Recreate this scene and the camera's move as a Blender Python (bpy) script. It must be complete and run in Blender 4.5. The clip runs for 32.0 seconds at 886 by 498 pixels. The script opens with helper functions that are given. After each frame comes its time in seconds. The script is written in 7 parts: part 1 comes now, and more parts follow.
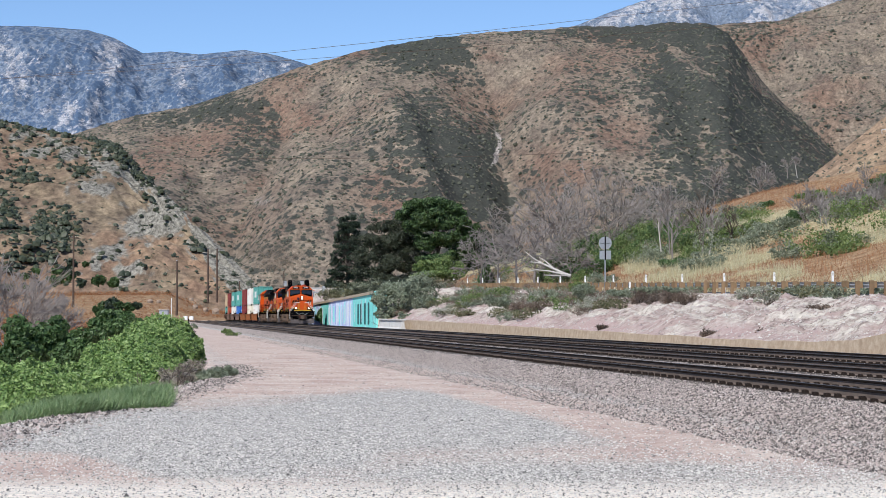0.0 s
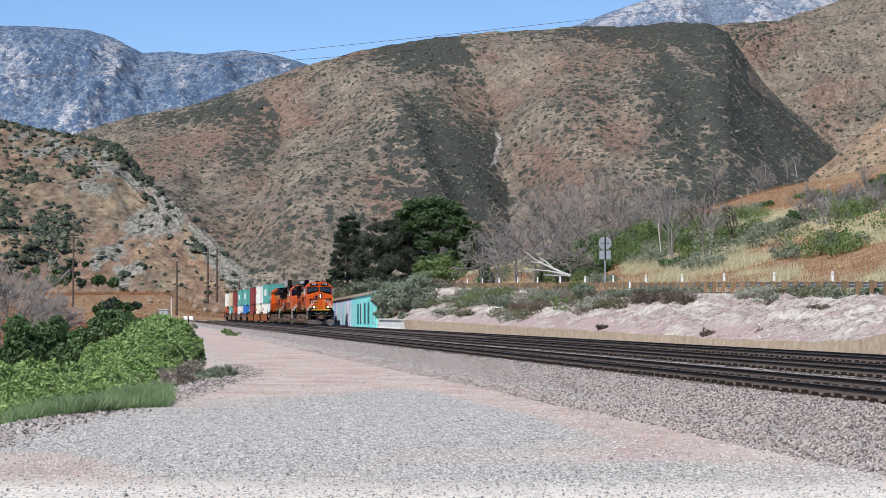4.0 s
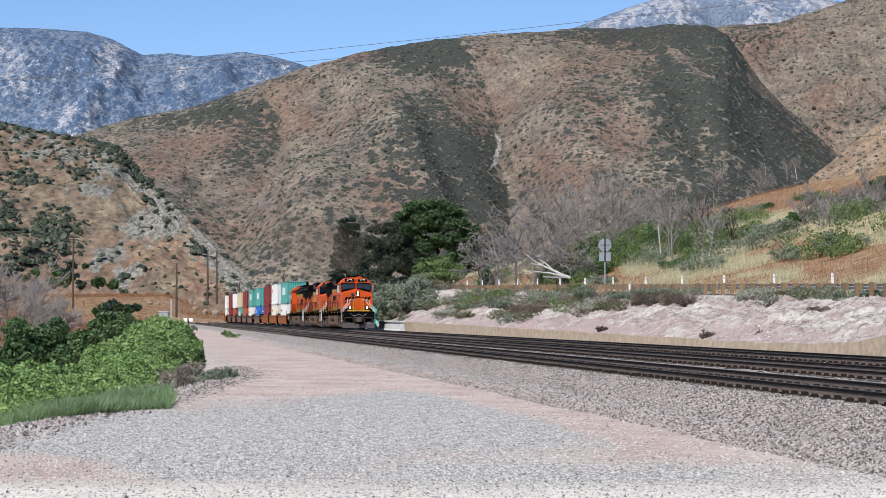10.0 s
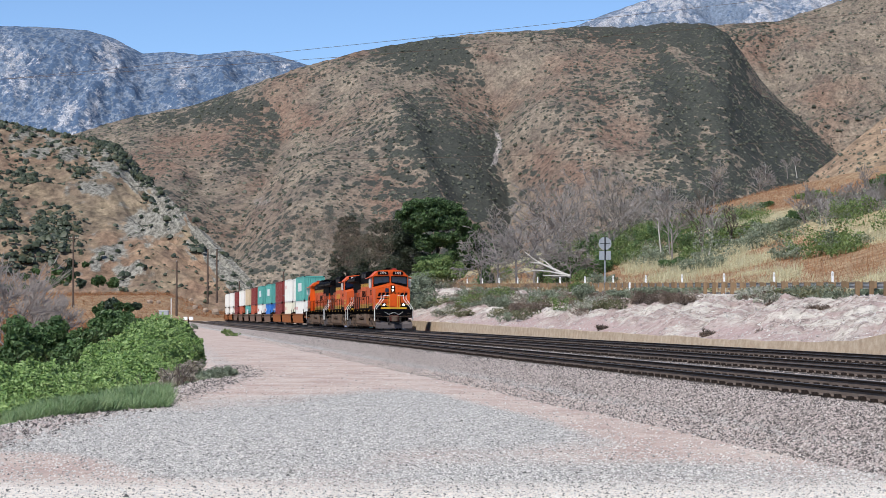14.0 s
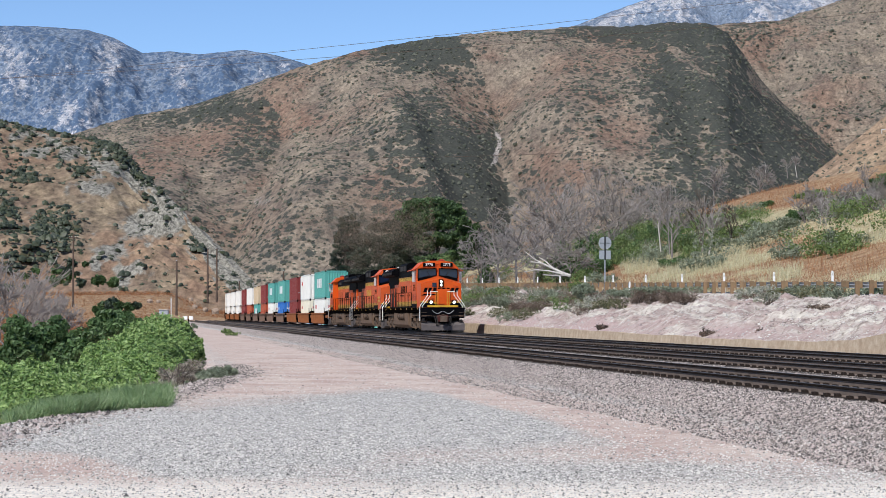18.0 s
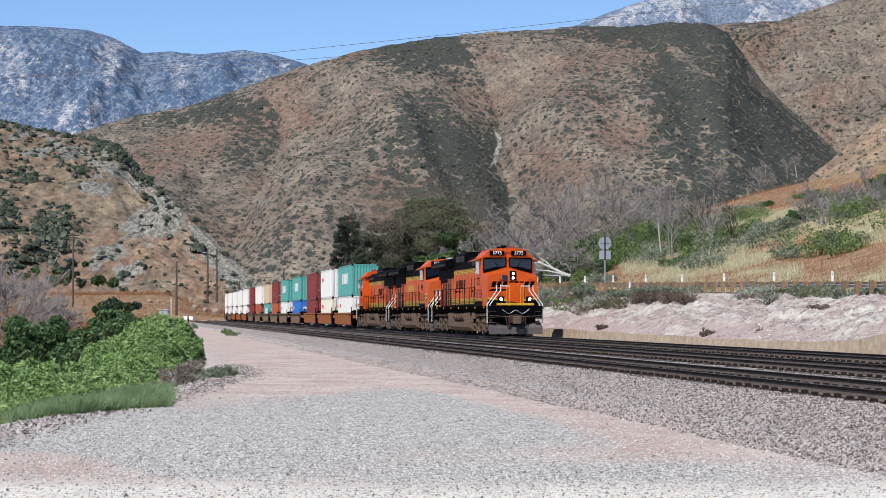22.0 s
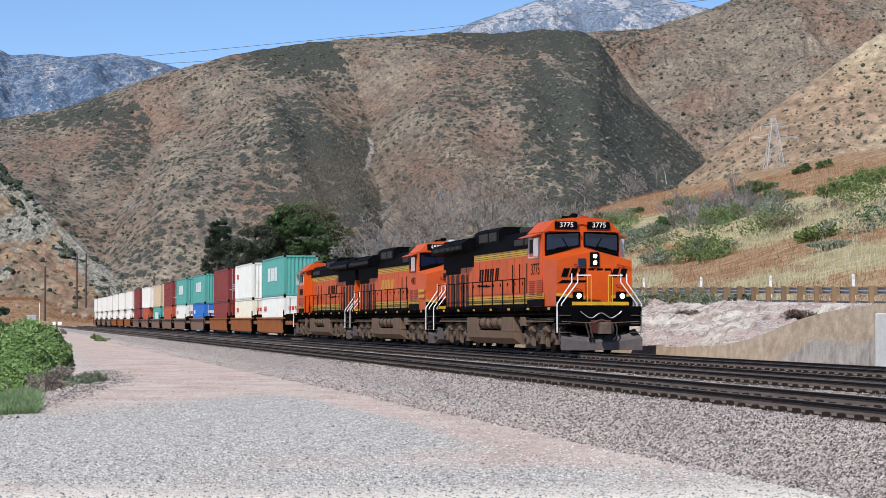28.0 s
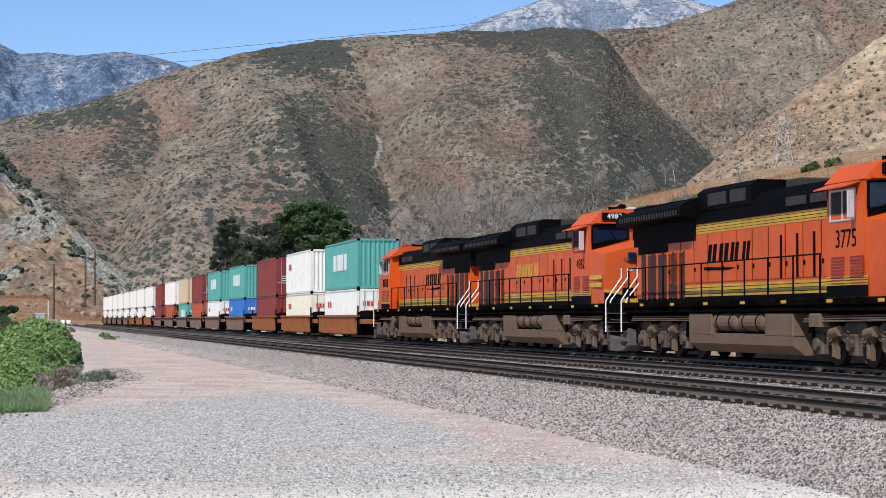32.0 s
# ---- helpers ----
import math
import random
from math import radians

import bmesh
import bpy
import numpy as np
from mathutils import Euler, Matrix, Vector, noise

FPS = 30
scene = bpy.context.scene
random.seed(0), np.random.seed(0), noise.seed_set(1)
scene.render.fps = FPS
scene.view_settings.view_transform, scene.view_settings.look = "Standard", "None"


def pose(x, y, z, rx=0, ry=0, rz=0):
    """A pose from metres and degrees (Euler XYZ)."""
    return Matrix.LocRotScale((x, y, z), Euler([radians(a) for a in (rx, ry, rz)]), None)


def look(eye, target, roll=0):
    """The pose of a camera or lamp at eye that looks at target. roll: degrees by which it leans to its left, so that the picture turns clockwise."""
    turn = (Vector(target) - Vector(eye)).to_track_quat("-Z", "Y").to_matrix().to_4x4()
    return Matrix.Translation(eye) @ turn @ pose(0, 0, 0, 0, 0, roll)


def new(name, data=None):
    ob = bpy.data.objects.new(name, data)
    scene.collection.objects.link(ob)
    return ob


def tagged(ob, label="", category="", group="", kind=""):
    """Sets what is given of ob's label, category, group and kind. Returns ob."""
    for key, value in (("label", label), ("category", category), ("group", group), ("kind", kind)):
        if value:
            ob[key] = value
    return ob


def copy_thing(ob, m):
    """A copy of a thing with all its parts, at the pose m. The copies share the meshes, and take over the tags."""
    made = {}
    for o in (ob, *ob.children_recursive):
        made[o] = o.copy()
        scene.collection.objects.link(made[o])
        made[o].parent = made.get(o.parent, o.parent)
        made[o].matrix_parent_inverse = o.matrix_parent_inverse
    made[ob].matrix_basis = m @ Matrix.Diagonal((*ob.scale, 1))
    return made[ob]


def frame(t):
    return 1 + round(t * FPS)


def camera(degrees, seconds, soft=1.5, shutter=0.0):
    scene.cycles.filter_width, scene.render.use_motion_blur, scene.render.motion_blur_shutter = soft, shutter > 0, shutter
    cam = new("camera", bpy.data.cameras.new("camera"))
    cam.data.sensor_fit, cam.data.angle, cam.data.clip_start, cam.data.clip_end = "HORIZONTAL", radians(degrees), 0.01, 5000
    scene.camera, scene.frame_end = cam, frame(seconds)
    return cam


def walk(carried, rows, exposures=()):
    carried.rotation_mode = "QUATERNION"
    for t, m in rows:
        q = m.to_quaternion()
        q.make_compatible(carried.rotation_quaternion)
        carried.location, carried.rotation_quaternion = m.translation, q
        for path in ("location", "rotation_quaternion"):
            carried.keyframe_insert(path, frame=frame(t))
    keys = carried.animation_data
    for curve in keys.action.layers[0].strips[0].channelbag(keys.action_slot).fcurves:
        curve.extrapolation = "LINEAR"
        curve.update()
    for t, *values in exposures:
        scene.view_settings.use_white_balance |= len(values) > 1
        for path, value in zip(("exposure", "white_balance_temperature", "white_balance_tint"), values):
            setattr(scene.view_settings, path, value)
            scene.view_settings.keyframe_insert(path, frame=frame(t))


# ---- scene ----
# ------------------------------------------------------------ camera
# x to the right and y ahead of the tripod, z up from the gravel lot
cam = camera(25.25, 32.0, soft=0.8)
EYE_Z = 1.7


def pan(t, yaw, tilt):
    return t, pose(0, 0, EYE_Z, 90 + tilt, 0, -yaw)


walk(cam, [
    pan(0, 0, 1.914), pan(3.5, 0.004, 1.912), pan(8.2, 0.006, 1.911), pan(9, 0.008, 1.952), pan(10, 0.008, 1.967),
    pan(11, 0.007, 1.963), pan(12, 0.008, 1.948), pan(13, 0.006, 1.930), pan(14.5, 0.006, 1.924), pan(16.5, 0.007, 1.912),
    pan(20, 0.007, 1.911), pan(22.5, 0.009, 1.913), pan(23, 0.024, 1.914), pan(23.5, 0.056, 1.930), pan(24, 0.145, 1.955),
    pan(24.5, 0.700, 1.999), pan(25, 1.591, 2.028), pan(25.5, 2.606, 2.047), pan(26.1, 3.380, 2.070), pan(26.8, 3.690, 2.088),
    pan(27.5, 3.711, 2.092), pan(28, 3.711, 2.070), pan(28.5, 3.686, 2.048), pan(29, 3.598, 2.043), pan(29.5, 3.529, 2.033),
    pan(30, 3.497, 2.025), pan(31, 3.480, 2.021), pan(32, 3.467, 2.020)])

# ------------------------------------------------------------ light
SUN_TO = Vector((-0.36, -0.60, 0.76)).normalized()
world = bpy.data.worlds.new("sky")
scene.world = world
world.use_nodes = True
wn, wl = world.node_tree.nodes, world.node_tree.links
sky = wn.new("ShaderNodeTexSky")
sky.sky_type, sky.sun_disc = "NISHITA", False
sky.sun_elevation = math.asin(SUN_TO.z)
sky.sun_rotation = math.atan2(SUN_TO.x, SUN_TO.y)
sky.altitude, sky.air_density, sky.dust_density, sky.ozone_density = 3000, 1.0, 0.0, 5.0
wl.new(sky.outputs[0], wn["Background"].inputs[0])
wn["Background"].inputs[1].default_value = 0.147
sun = new("sun", bpy.data.lights.new("sun", "SUN"))
sun.data.energy, sun.data.angle, sun.data.color = 5.0, radians(0.5), (1.0, 0.982, 0.955)
sun.matrix_world = look((0, 0, 60), Vector((0, 0, 60)) - SUN_TO)
scene.view_settings.exposure = 0.0


# ------------------------------------------------------------ materials
def ramp(nt, fac, stops):
    n = nt.nodes.new("ShaderNodeValToRGB")
    el = n.color_ramp.elements
    while len(el) < len(stops):
        el.new(0.5)
    for e, (p, c) in zip(el, stops):
        e.position, e.color = p, (*c, 1) if len(c) == 3 else c
    nt.links.new(fac, n.inputs[0])
    return n.outputs[0]


def tex(nt, co, kind, scale, detail=4, rough=0.6, seed=0.0):
    if kind == "noise":
        n = nt.nodes.new("ShaderNodeTexNoise")
        n.inputs["Detail"].default_value, n.inputs["Roughness"].default_value = detail, rough
    else:
        n = nt.nodes.new("ShaderNodeTexVoronoi")
        n.feature = kind
    n.inputs["Scale"].default_value = scale
    m = nt.nodes.new("ShaderNodeMapping")
    m.inputs["Location"].default_value = (seed, seed * 1.7, seed * 0.6)
    nt.links.new(co, m.inputs[0])
    nt.links.new(m.outputs[0], n.inputs["Vector"])
    return n.outputs[0]


def mix(nt, fac, a, b, mode="MIX"):
    n = nt.nodes.new("ShaderNodeMix")
    n.data_type, n.blend_type = "RGBA", mode
    for sock, v in ((n.inputs[0], fac), (n.inputs[6], a), (n.inputs[7], b)):
        if isinstance(v, (int, float)):
            sock.default_value = v
        elif isinstance(v, tuple):
            sock.default_value = (*v, 1)
        else:
            nt.links.new(v, sock)
    return n.outputs[2]


def calc(nt, op, a, b=0.0):
    n = nt.nodes.new("ShaderNodeMath")
    n.operation = op
    n.use_clamp = op in ("MULTIPLY", "ADD", "SUBTRACT")
    for sock, v in ((n.inputs[0], a), (n.inputs[1], b)):
        if isinstance(v, (int, float)):
            sock.default_value = v
        else:
            nt.links.new(v, sock)
    return n.outputs[0]


def attr(nt, name):
    n = nt.nodes.new("ShaderNodeAttribute")
    n.attribute_name = name
    return n.outputs["Fac"]


def base(name, rough=0.8, metal=0.0):
    m = bpy.data.materials.new(name)
    m.use_nodes = True
    nt = m.node_tree
    b = nt.nodes["Principled BSDF"]
    b.inputs["Roughness"].default_value, b.inputs["Metallic"].default_value = rough, metal
    tc = nt.nodes.new("ShaderNodeTexCoord")
    return m, nt, b, tc.outputs["Object"]


def bump(nt, b, h, strength=0.4, dist=0.02):
    n = nt.nodes.new("ShaderNodeBump")
    n.inputs["Strength"].default_value, n.inputs["Distance"].default_value = strength, dist
    nt.links.new(h, n.inputs["Height"])
    nt.links.new(n.outputs[0], b.inputs["Normal"])


def paint(name, c, dirt=(0.16, 0.12, 0.09), amount=0.35, scale=1.2, rough=0.5, metal=0.0, fine=14, relief=0.15, spread=0.0, shine=0.3):
    """Painted or plain surface: large stains, fine grain, a little relief; spread varies single pieces."""
    m, nt, b, co = base(name, rough, metal)
    big = ramp(nt, tex(nt, co, "noise", scale, 6, 0.65), [(0.42, (0, 0, 0)), (0.75, (1, 1, 1))])
    col = mix(nt, calc(nt, "MULTIPLY", big, amount), c, dirt)
    grain = tex(nt, co, "noise", fine, 3, 0.7, 3.1)
    col = mix(nt, 0.35, col, ramp(nt, grain, [(0.3, (0.55, 0.55, 0.55)), (0.7, (1, 1, 1))]), "MULTIPLY")
    if spread:
        info = nt.nodes.new("ShaderNodeObjectInfo")
        v = ramp(nt, info.outputs["Random"], [(0, (1 - spread,) * 3), (1, (1, 1, 1))])
        col = mix(nt, 1.0, col, v, "MULTIPLY")
    nt.links.new(col, b.inputs["Base Color"])
    b.inputs["Specular IOR Level"].default_value = shine
    nt.links.new(ramp(nt, grain, [(0.2, (rough * 0.8,) * 3), (0.8, (min(1, rough * 1.25),) * 3)]), b.inputs["Roughness"])
    bump(nt, b, grain, relief, 0.01)
    return m


def leafy(name, c1, c2, c3, translucent=0.25):
    """Foliage: hue varies by piece and by patch."""
    m, nt, b, co = base(name, 0.55)
    geo = nt.nodes.new("ShaderNodeNewGeometry")
    col = ramp(nt, geo.outputs["Random Per Island"], [(0.0, c1), (0.55, c2), (1.0, c3)])
    patch = ramp(nt, tex(nt, co, "noise", 0.7, 3), [(0.3, (0.65, 0.65, 0.65)), (0.7, (1, 1, 1))])
    col = mix(nt, 0.8, col, patch, "MULTIPLY")
    nt.links.new(col, b.inputs["Base Color"])
    b.inputs["Subsurface Weight"].default_value = 0.0
    t = nt.nodes.new("ShaderNodeBsdfTranslucent")
    nt.links.new(col, t.inputs[0])
    s = nt.nodes.new("ShaderNodeMixShader")
    s.inputs[0].default_value = translucent
    nt.links.new(b.outputs[0], s.inputs[1])
    nt.links.new(t.outputs[0], s.inputs[2])
    nt.links.new(s.outputs[0], nt.nodes["Material Output"].inputs[0])
    return m


def pebble(name, stops, scale=0.5):
    """Loose stones: each its own tone."""
    m, nt, b, co = base(name, 0.9)
    geo = nt.nodes.new("ShaderNodeNewGeometry")
    col = ramp(nt, geo.outputs["Random Per Island"], stops)
    g = tex(nt, co, "noise", 60, 2)
    col = mix(nt, 0.4, col, ramp(nt, g, [(0.3, (0.6, 0.6, 0.6)), (0.7, (1, 1, 1))]), "MULTIPLY")
    nt.links.new(col, b.inputs["Base Color"])
    return m


def hill_mat(name, soil1, soil2, scrub1, scrub2, dot, rock=(0.42, 0.41, 0.40), fine=1.0, tint=(0.25, 0.15, 0.10), grit=0.0):
    """Dry hillside: soil with shrubs as dark dots; 'cover' thickens the scrub, 'rock' bares grey stone."""
    m, nt, b, co = base(name, 0.95)
    lay = nt.nodes.new("ShaderNodeMapping")
    lay.inputs["Scale"].default_value = (1, 0.5, 1)
    nt.links.new(co, lay.inputs[0])
    co = lay.outputs[0]
    big = tex(nt, co, "noise", 0.006 * fine, 5, 0.6)
    mid = tex(nt, co, "noise", 0.035 * fine, 5, 0.65, 5.0)
    soil = mix(nt, ramp(nt, mid, [(0.35, (0, 0, 0)), (0.65, (1, 1, 1))]), soil1, soil2)
    soil = mix(nt, ramp(nt, big, [(0.50, (0, 0, 0)), (0.62, (0.6, 0.6, 0.6))]), soil, tint)
    soil = mix(nt, calc(nt, "MULTIPLY", attr(nt, "red"), ramp(nt, mid, [(0.3, (0.3, 0.3, 0.3)), (0.6, (1, 1, 1))])), soil, tint)
    grain = tex(nt, co, "noise", dot * 1.3, 4, 0.75, 9.0)
    soil = mix(nt, 0.75, soil, ramp(nt, grain, [(0.36, (0.42, 0.42, 0.42)), (0.64, (1.25, 1.22, 1.18))]), "MULTIPLY")
    scrub = mix(nt, tex(nt, co, "noise", 0.05 * fine, 3), scrub1, scrub2)
    cov = attr(nt, "cover")
    v1 = tex(nt, co, "F1", dot, seed=2.0)
    v2 = tex(nt, co, "F1", dot * 0.45, seed=7.0)
    near = calc(nt, "MINIMUM", v1, v2)
    jit = calc(nt, "MULTIPLY", tex(nt, co, "noise", dot * 2.5, 3, 0.7, 4.0), 0.55)
    lim = calc(nt, "ADD", calc(nt, "MULTIPLY", cov, 0.95), calc(nt, "MULTIPLY", mid, 0.16))
    n = nt.nodes.new("ShaderNodeMath")
    n.operation = "SUBTRACT"
    nt.links.new(lim, n.inputs[0])
    nt.links.new(calc(nt, "ADD", near, calc(nt, "SUBTRACT", jit, 0.14)), n.inputs[1])
    mask = ramp(nt, n.outputs[0], [(0.0, (0, 0, 0)), (0.09, (1, 1, 1))])
    col = mix(nt, calc(nt, "MULTIPLY", mask, 0.92), soil, scrub)
    col = mix(nt, 0.6, col, ramp(nt, tex(nt, co, "noise", dot * 2.2, 4, 0.75, 12.0), [(0.36, (0.62, 0.62, 0.62)), (0.62, (1.4, 1.4, 1.4))]), "MULTIPLY")
    rk = attr(nt, "rock")
    stone = mix(nt, ramp(nt, tex(nt, co, "noise", dot * 3.2, 6, 0.8, 1.3), [(0.40, (0, 0, 0)), (0.6, (1, 1, 1))]),
                tuple(x * 0.25 for x in rock), rock)
    rm = ramp(nt, calc(nt, "ADD", calc(nt, "MULTIPLY", rk, 0.75 - 0.4 * grit), calc(nt, "MULTIPLY", tex(nt, co, "noise", dot * (1.1 - 0.65 * grit), 8, 0.8, 8.0), 0.5 + 0.5 * grit)),
              [(0.52 + 0.14 * grit, (0, 0, 0)), (0.62 + 0.08 * grit, (1, 1, 1))])
    col = mix(nt, rm, col, stone)
    nt.links.new(col, b.inputs["Base Color"])
    b.inputs["Specular IOR Level"].default_value = 0.1
    bump(nt, b, calc(nt, "ADD", mask, grain), 0.45, 0.5 / dot * 0.4)
    return m


def ground_mat():
    """Ground sheet: grey crushed stone, pink dirt, pale dust, dry grass and orange brush by zone."""
    m, nt, b, co = base("ground_soil", 0.95)
    n1 = tex(nt, co, "noise", 0.6, 6, 0.7)
    n2 = tex(nt, co, "noise", 9, 5, 0.75, 2.0)
    sp = tex(nt, co, "F1", 16, seed=1.0)
    sp2 = tex(nt, co, "F1", 34, seed=3.0)
    spk = calc(nt, "ADD", calc(nt, "MULTIPLY", sp, 0.6), calc(nt, "MULTIPLY", sp2, 0.5))
    dirt = mix(nt, ramp(nt, n1, [(0.35, (0, 0, 0)), (0.65, (1, 1, 1))]), (0.46, 0.335, 0.285), (0.62, 0.515, 0.44))
    dirt = mix(nt, 0.55, dirt, ramp(nt, n2, [(0.3, (0.5, 0.48, 0.47)), (0.7, (1.15, 1.15, 1.15))]), "MULTIPLY")
    gravel = mix(nt, ramp(nt, spk, [(0.2, (0, 0, 0)), (0.75, (1, 1, 1))]), (0.76, 0.72, 0.66), (0.25, 0.235, 0.215))
    gravel = mix(nt, 0.5, gravel, ramp(nt, n2, [(0.3, (0.5, 0.5, 0.5)), (0.7, (1.2, 1.2, 1.2))]), "MULTIPLY")
    soft = calc(nt, "SUBTRACT", calc(nt, "MULTIPLY", n1, 0.7), 0.35)

    def zone(name):
        a = calc(nt, "ADD", attr(nt, name), soft)
        return ramp(nt, a, [(0.34, (0, 0, 0)), (0.70, (1, 1, 1))])
    col = mix(nt, zone("gravel"), dirt, gravel)
    dust = mix(nt, ramp(nt, n2, [(0.4, (0, 0, 0)), (0.6, (1, 1, 1))]), (0.79, 0.71, 0.615), (0.57, 0.51, 0.45))
    bed = mix(nt, ramp(nt, spk, [(0.2, (0, 0, 0)), (0.75, (1, 1, 1))]), (0.50, 0.43, 0.385), (0.22, 0.18, 0.155))
    col = mix(nt, zone("bed"), col, bed)
    col = mix(nt, zone("dust"), col, dust)
    dry = mix(nt, ramp(nt, n1, [(0.4, (0, 0, 0)), (0.6, (1, 1, 1))]), (0.30, 0.235, 0.125), (0.47, 0.40, 0.24))
    col = mix(nt, zone("grass"), col, dry)
    rust = mix(nt, ramp(nt, n1, [(0.4, (0, 0, 0)), (0.6, (1, 1, 1))]), (0.25, 0.14, 0.075), (0.38, 0.27, 0.16))
    col = mix(nt, zone("rust"), col, rust)
    tuft = ramp(nt, tex(nt, co, "noise", 1.3, 6, 0.75, 8.0), [(0.34, (0.45, 0.42, 0.40)), (0.62, (1.15, 1.15, 1.15))])
    wild = calc(nt, "MAXIMUM", zone("rust"), zone("grass"))
    col = mix(nt, calc(nt, "MULTIPLY", wild, 0.8), col, mix(nt, 1.0, col, tuft, "MULTIPLY"))
    rub = mix(nt, ramp(nt, tex(nt, co, "noise", 0.35, 5, 0.7, 6.0), [(0.42, (0, 0, 0)), (0.58, (1, 1, 1))]), (0.60, 0.555, 0.49), (0.40, 0.31, 0.285))
    rub = mix(nt, 0.5, rub, ramp(nt, tex(nt, co, "noise", 3.0, 5, 0.75, 2.2), [(0.35, (0.55, 0.53, 0.5)), (0.65, (1.15, 1.15, 1.15))]), "MULTIPLY")
    lay = nt.nodes.new("ShaderNodeMapping")
    lay.inputs["Scale"].default_value = (0.2, 1.3, 1)
    spin = nt.nodes.new("ShaderNodeMapping")
    spin.inputs["Rotation"].default_value = (0, 0, radians(-68))
    nt.links.new(co, spin.inputs[0])
    nt.links.new(spin.outputs[0], lay.inputs[0])
    # streaks paint the shade and light of erosion grooves into the rubble colour
    rill = tex(nt, lay.outputs[0], "noise", 2.4, 6, 0.75, 4.4)
    rub = mix(nt, 0.8, rub, ramp(nt, rill, [(0.38, (0.30, 0.26, 0.235)), (0.49, (0.95, 0.93, 0.9)), (0.7, (1.2, 1.2, 1.18))]), "MULTIPLY")
    pink = mix(nt, ramp(nt, n2, [(0.35, (0, 0, 0)), (0.65, (1, 1, 1))]), (0.30, 0.195, 0.18), (0.48, 0.375, 0.34))
    rub = mix(nt, zone("pink"), rub, pink)
    col = mix(nt, zone("rubble"), col, rub)
    nt.links.new(col, b.inputs["Base Color"])
    b.inputs["Specular IOR Level"].default_value = 0.15
    bump(nt, b, calc(nt, "ADD", spk, n2), 0.7, 0.03)
    return m


M = {}
M["ground"] = ground_mat()
M["hill_left"] = hill_mat("dry_hill", (0.262, 0.205, 0.138), (0.148, 0.113, 0.085), (0.035, 0.04, 0.022), (0.08, 0.078, 0.045), 0.20, (0.31, 0.29, 0.245), 3.0)
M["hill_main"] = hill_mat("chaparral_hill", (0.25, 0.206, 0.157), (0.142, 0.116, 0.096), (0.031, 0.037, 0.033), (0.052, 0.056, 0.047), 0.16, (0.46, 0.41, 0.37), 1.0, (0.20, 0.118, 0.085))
M["hill_tan"] = hill_mat("grass_hill", (0.42, 0.345, 0.23), (0.33, 0.27, 0.19), (0.08, 0.08, 0.05), (0.12, 0.10, 0.06), 0.10)
# distance haze is painted in: soil, scrub and tint colours are shifted to blue
M["mountain"] = hill_mat("hazed_granite", (0.15, 0.19, 0.26), (0.19, 0.23, 0.29), (0.045, 0.08, 0.145), (0.075, 0.115, 0.18), 0.12, (0.54, 0.54, 0.57), 0.6, (0.13, 0.17, 0.23), 1.0)
M["steel"] = paint("rusty_rail_web", (0.175, 0.135, 0.112), (0.09, 0.068, 0.057), 0.7, 2, 0.9, shine=0.05)
M["rail_side"] = paint("dark_rail_head", (0.016, 0.012, 0.010), (0.035, 0.025, 0.02), 0.5, 2, 0.85, shine=0.02)
M["spike"] = paint("dark_tie_plate", (0.032, 0.024, 0.02), (0.016, 0.012, 0.01), 0.5, 4, 0.85, shine=0.05)
M["rail_top"] = paint("bright_rail_head", (0.16, 0.145, 0.135), (0.08, 0.07, 0.065), 0.4, 2, 0.55, 0.8)
M["tie"] = paint("creosoted_tie", (0.075, 0.062, 0.054), (0.17, 0.148, 0.132), 0.7, 3, 0.9, spread=0.5)
M["concrete"] = paint("tan_concrete", (0.44, 0.35, 0.25), (0.27, 0.225, 0.18), 0.6, 0.8, 0.9, fine=6, relief=0.3)
M["pale_concrete"] = paint("pale_concrete", (0.62, 0.60, 0.56), (0.4, 0.38, 0.34), 0.5, 1.0, 0.9, fine=8)
M["orange"] = paint("orange_enamel", (0.64, 0.088, 0.008), (0.30, 0.05, 0.014), 0.55, 0.9, 0.42, shine=0.22)
M["faded_orange"] = paint("faded_orange_enamel", (0.64, 0.098, 0.018), (0.32, 0.07, 0.025), 0.5, 0.9, 0.5)
M["black"] = paint("black_enamel", (0.003, 0.003, 0.004), (0.008, 0.007, 0.006), 0.5, 1.0, 0.6, shine=0.02)
M["yellow"] = paint("yellow_enamel", (0.62, 0.35, 0.025), (0.22, 0.11, 0.03), 0.55, 1.5, 0.45)
M["frame"] = paint("grimy_underframe", (0.003, 0.0025, 0.0025), (0.022, 0.016, 0.012), 0.5, 1.6, 0.85, shine=0.0)
M["tank"] = paint("dusty_fuel_tank", (0.165, 0.108, 0.073), (0.075, 0.052, 0.038), 0.6, 1.2, 0.8, shine=0.12)
M["truck"] = paint("dusty_truck_steel", (0.125, 0.09, 0.069), (0.025, 0.019, 0.015), 0.8, 2.2, 0.8, shine=0.1)
M["white"] = paint("white_paint", (0.86, 0.85, 0.82), (0.45, 0.42, 0.36), 0.3, 1.5, 0.5)
M["wood"] = paint("weathered_post_wood", (0.31, 0.20, 0.11), (0.20, 0.14, 0.09), 0.5, 3, 0.85, spread=0.35)
M["pole"] = paint("dark_pole_wood", (0.09, 0.06, 0.045), (0.16, 0.12, 0.09), 0.5, 1, 0.9)
M["galv"] = paint("galvanised_steel", (0.45, 0.46, 0.47), (0.3, 0.3, 0.3), 0.4, 3, 0.5, 0.6)


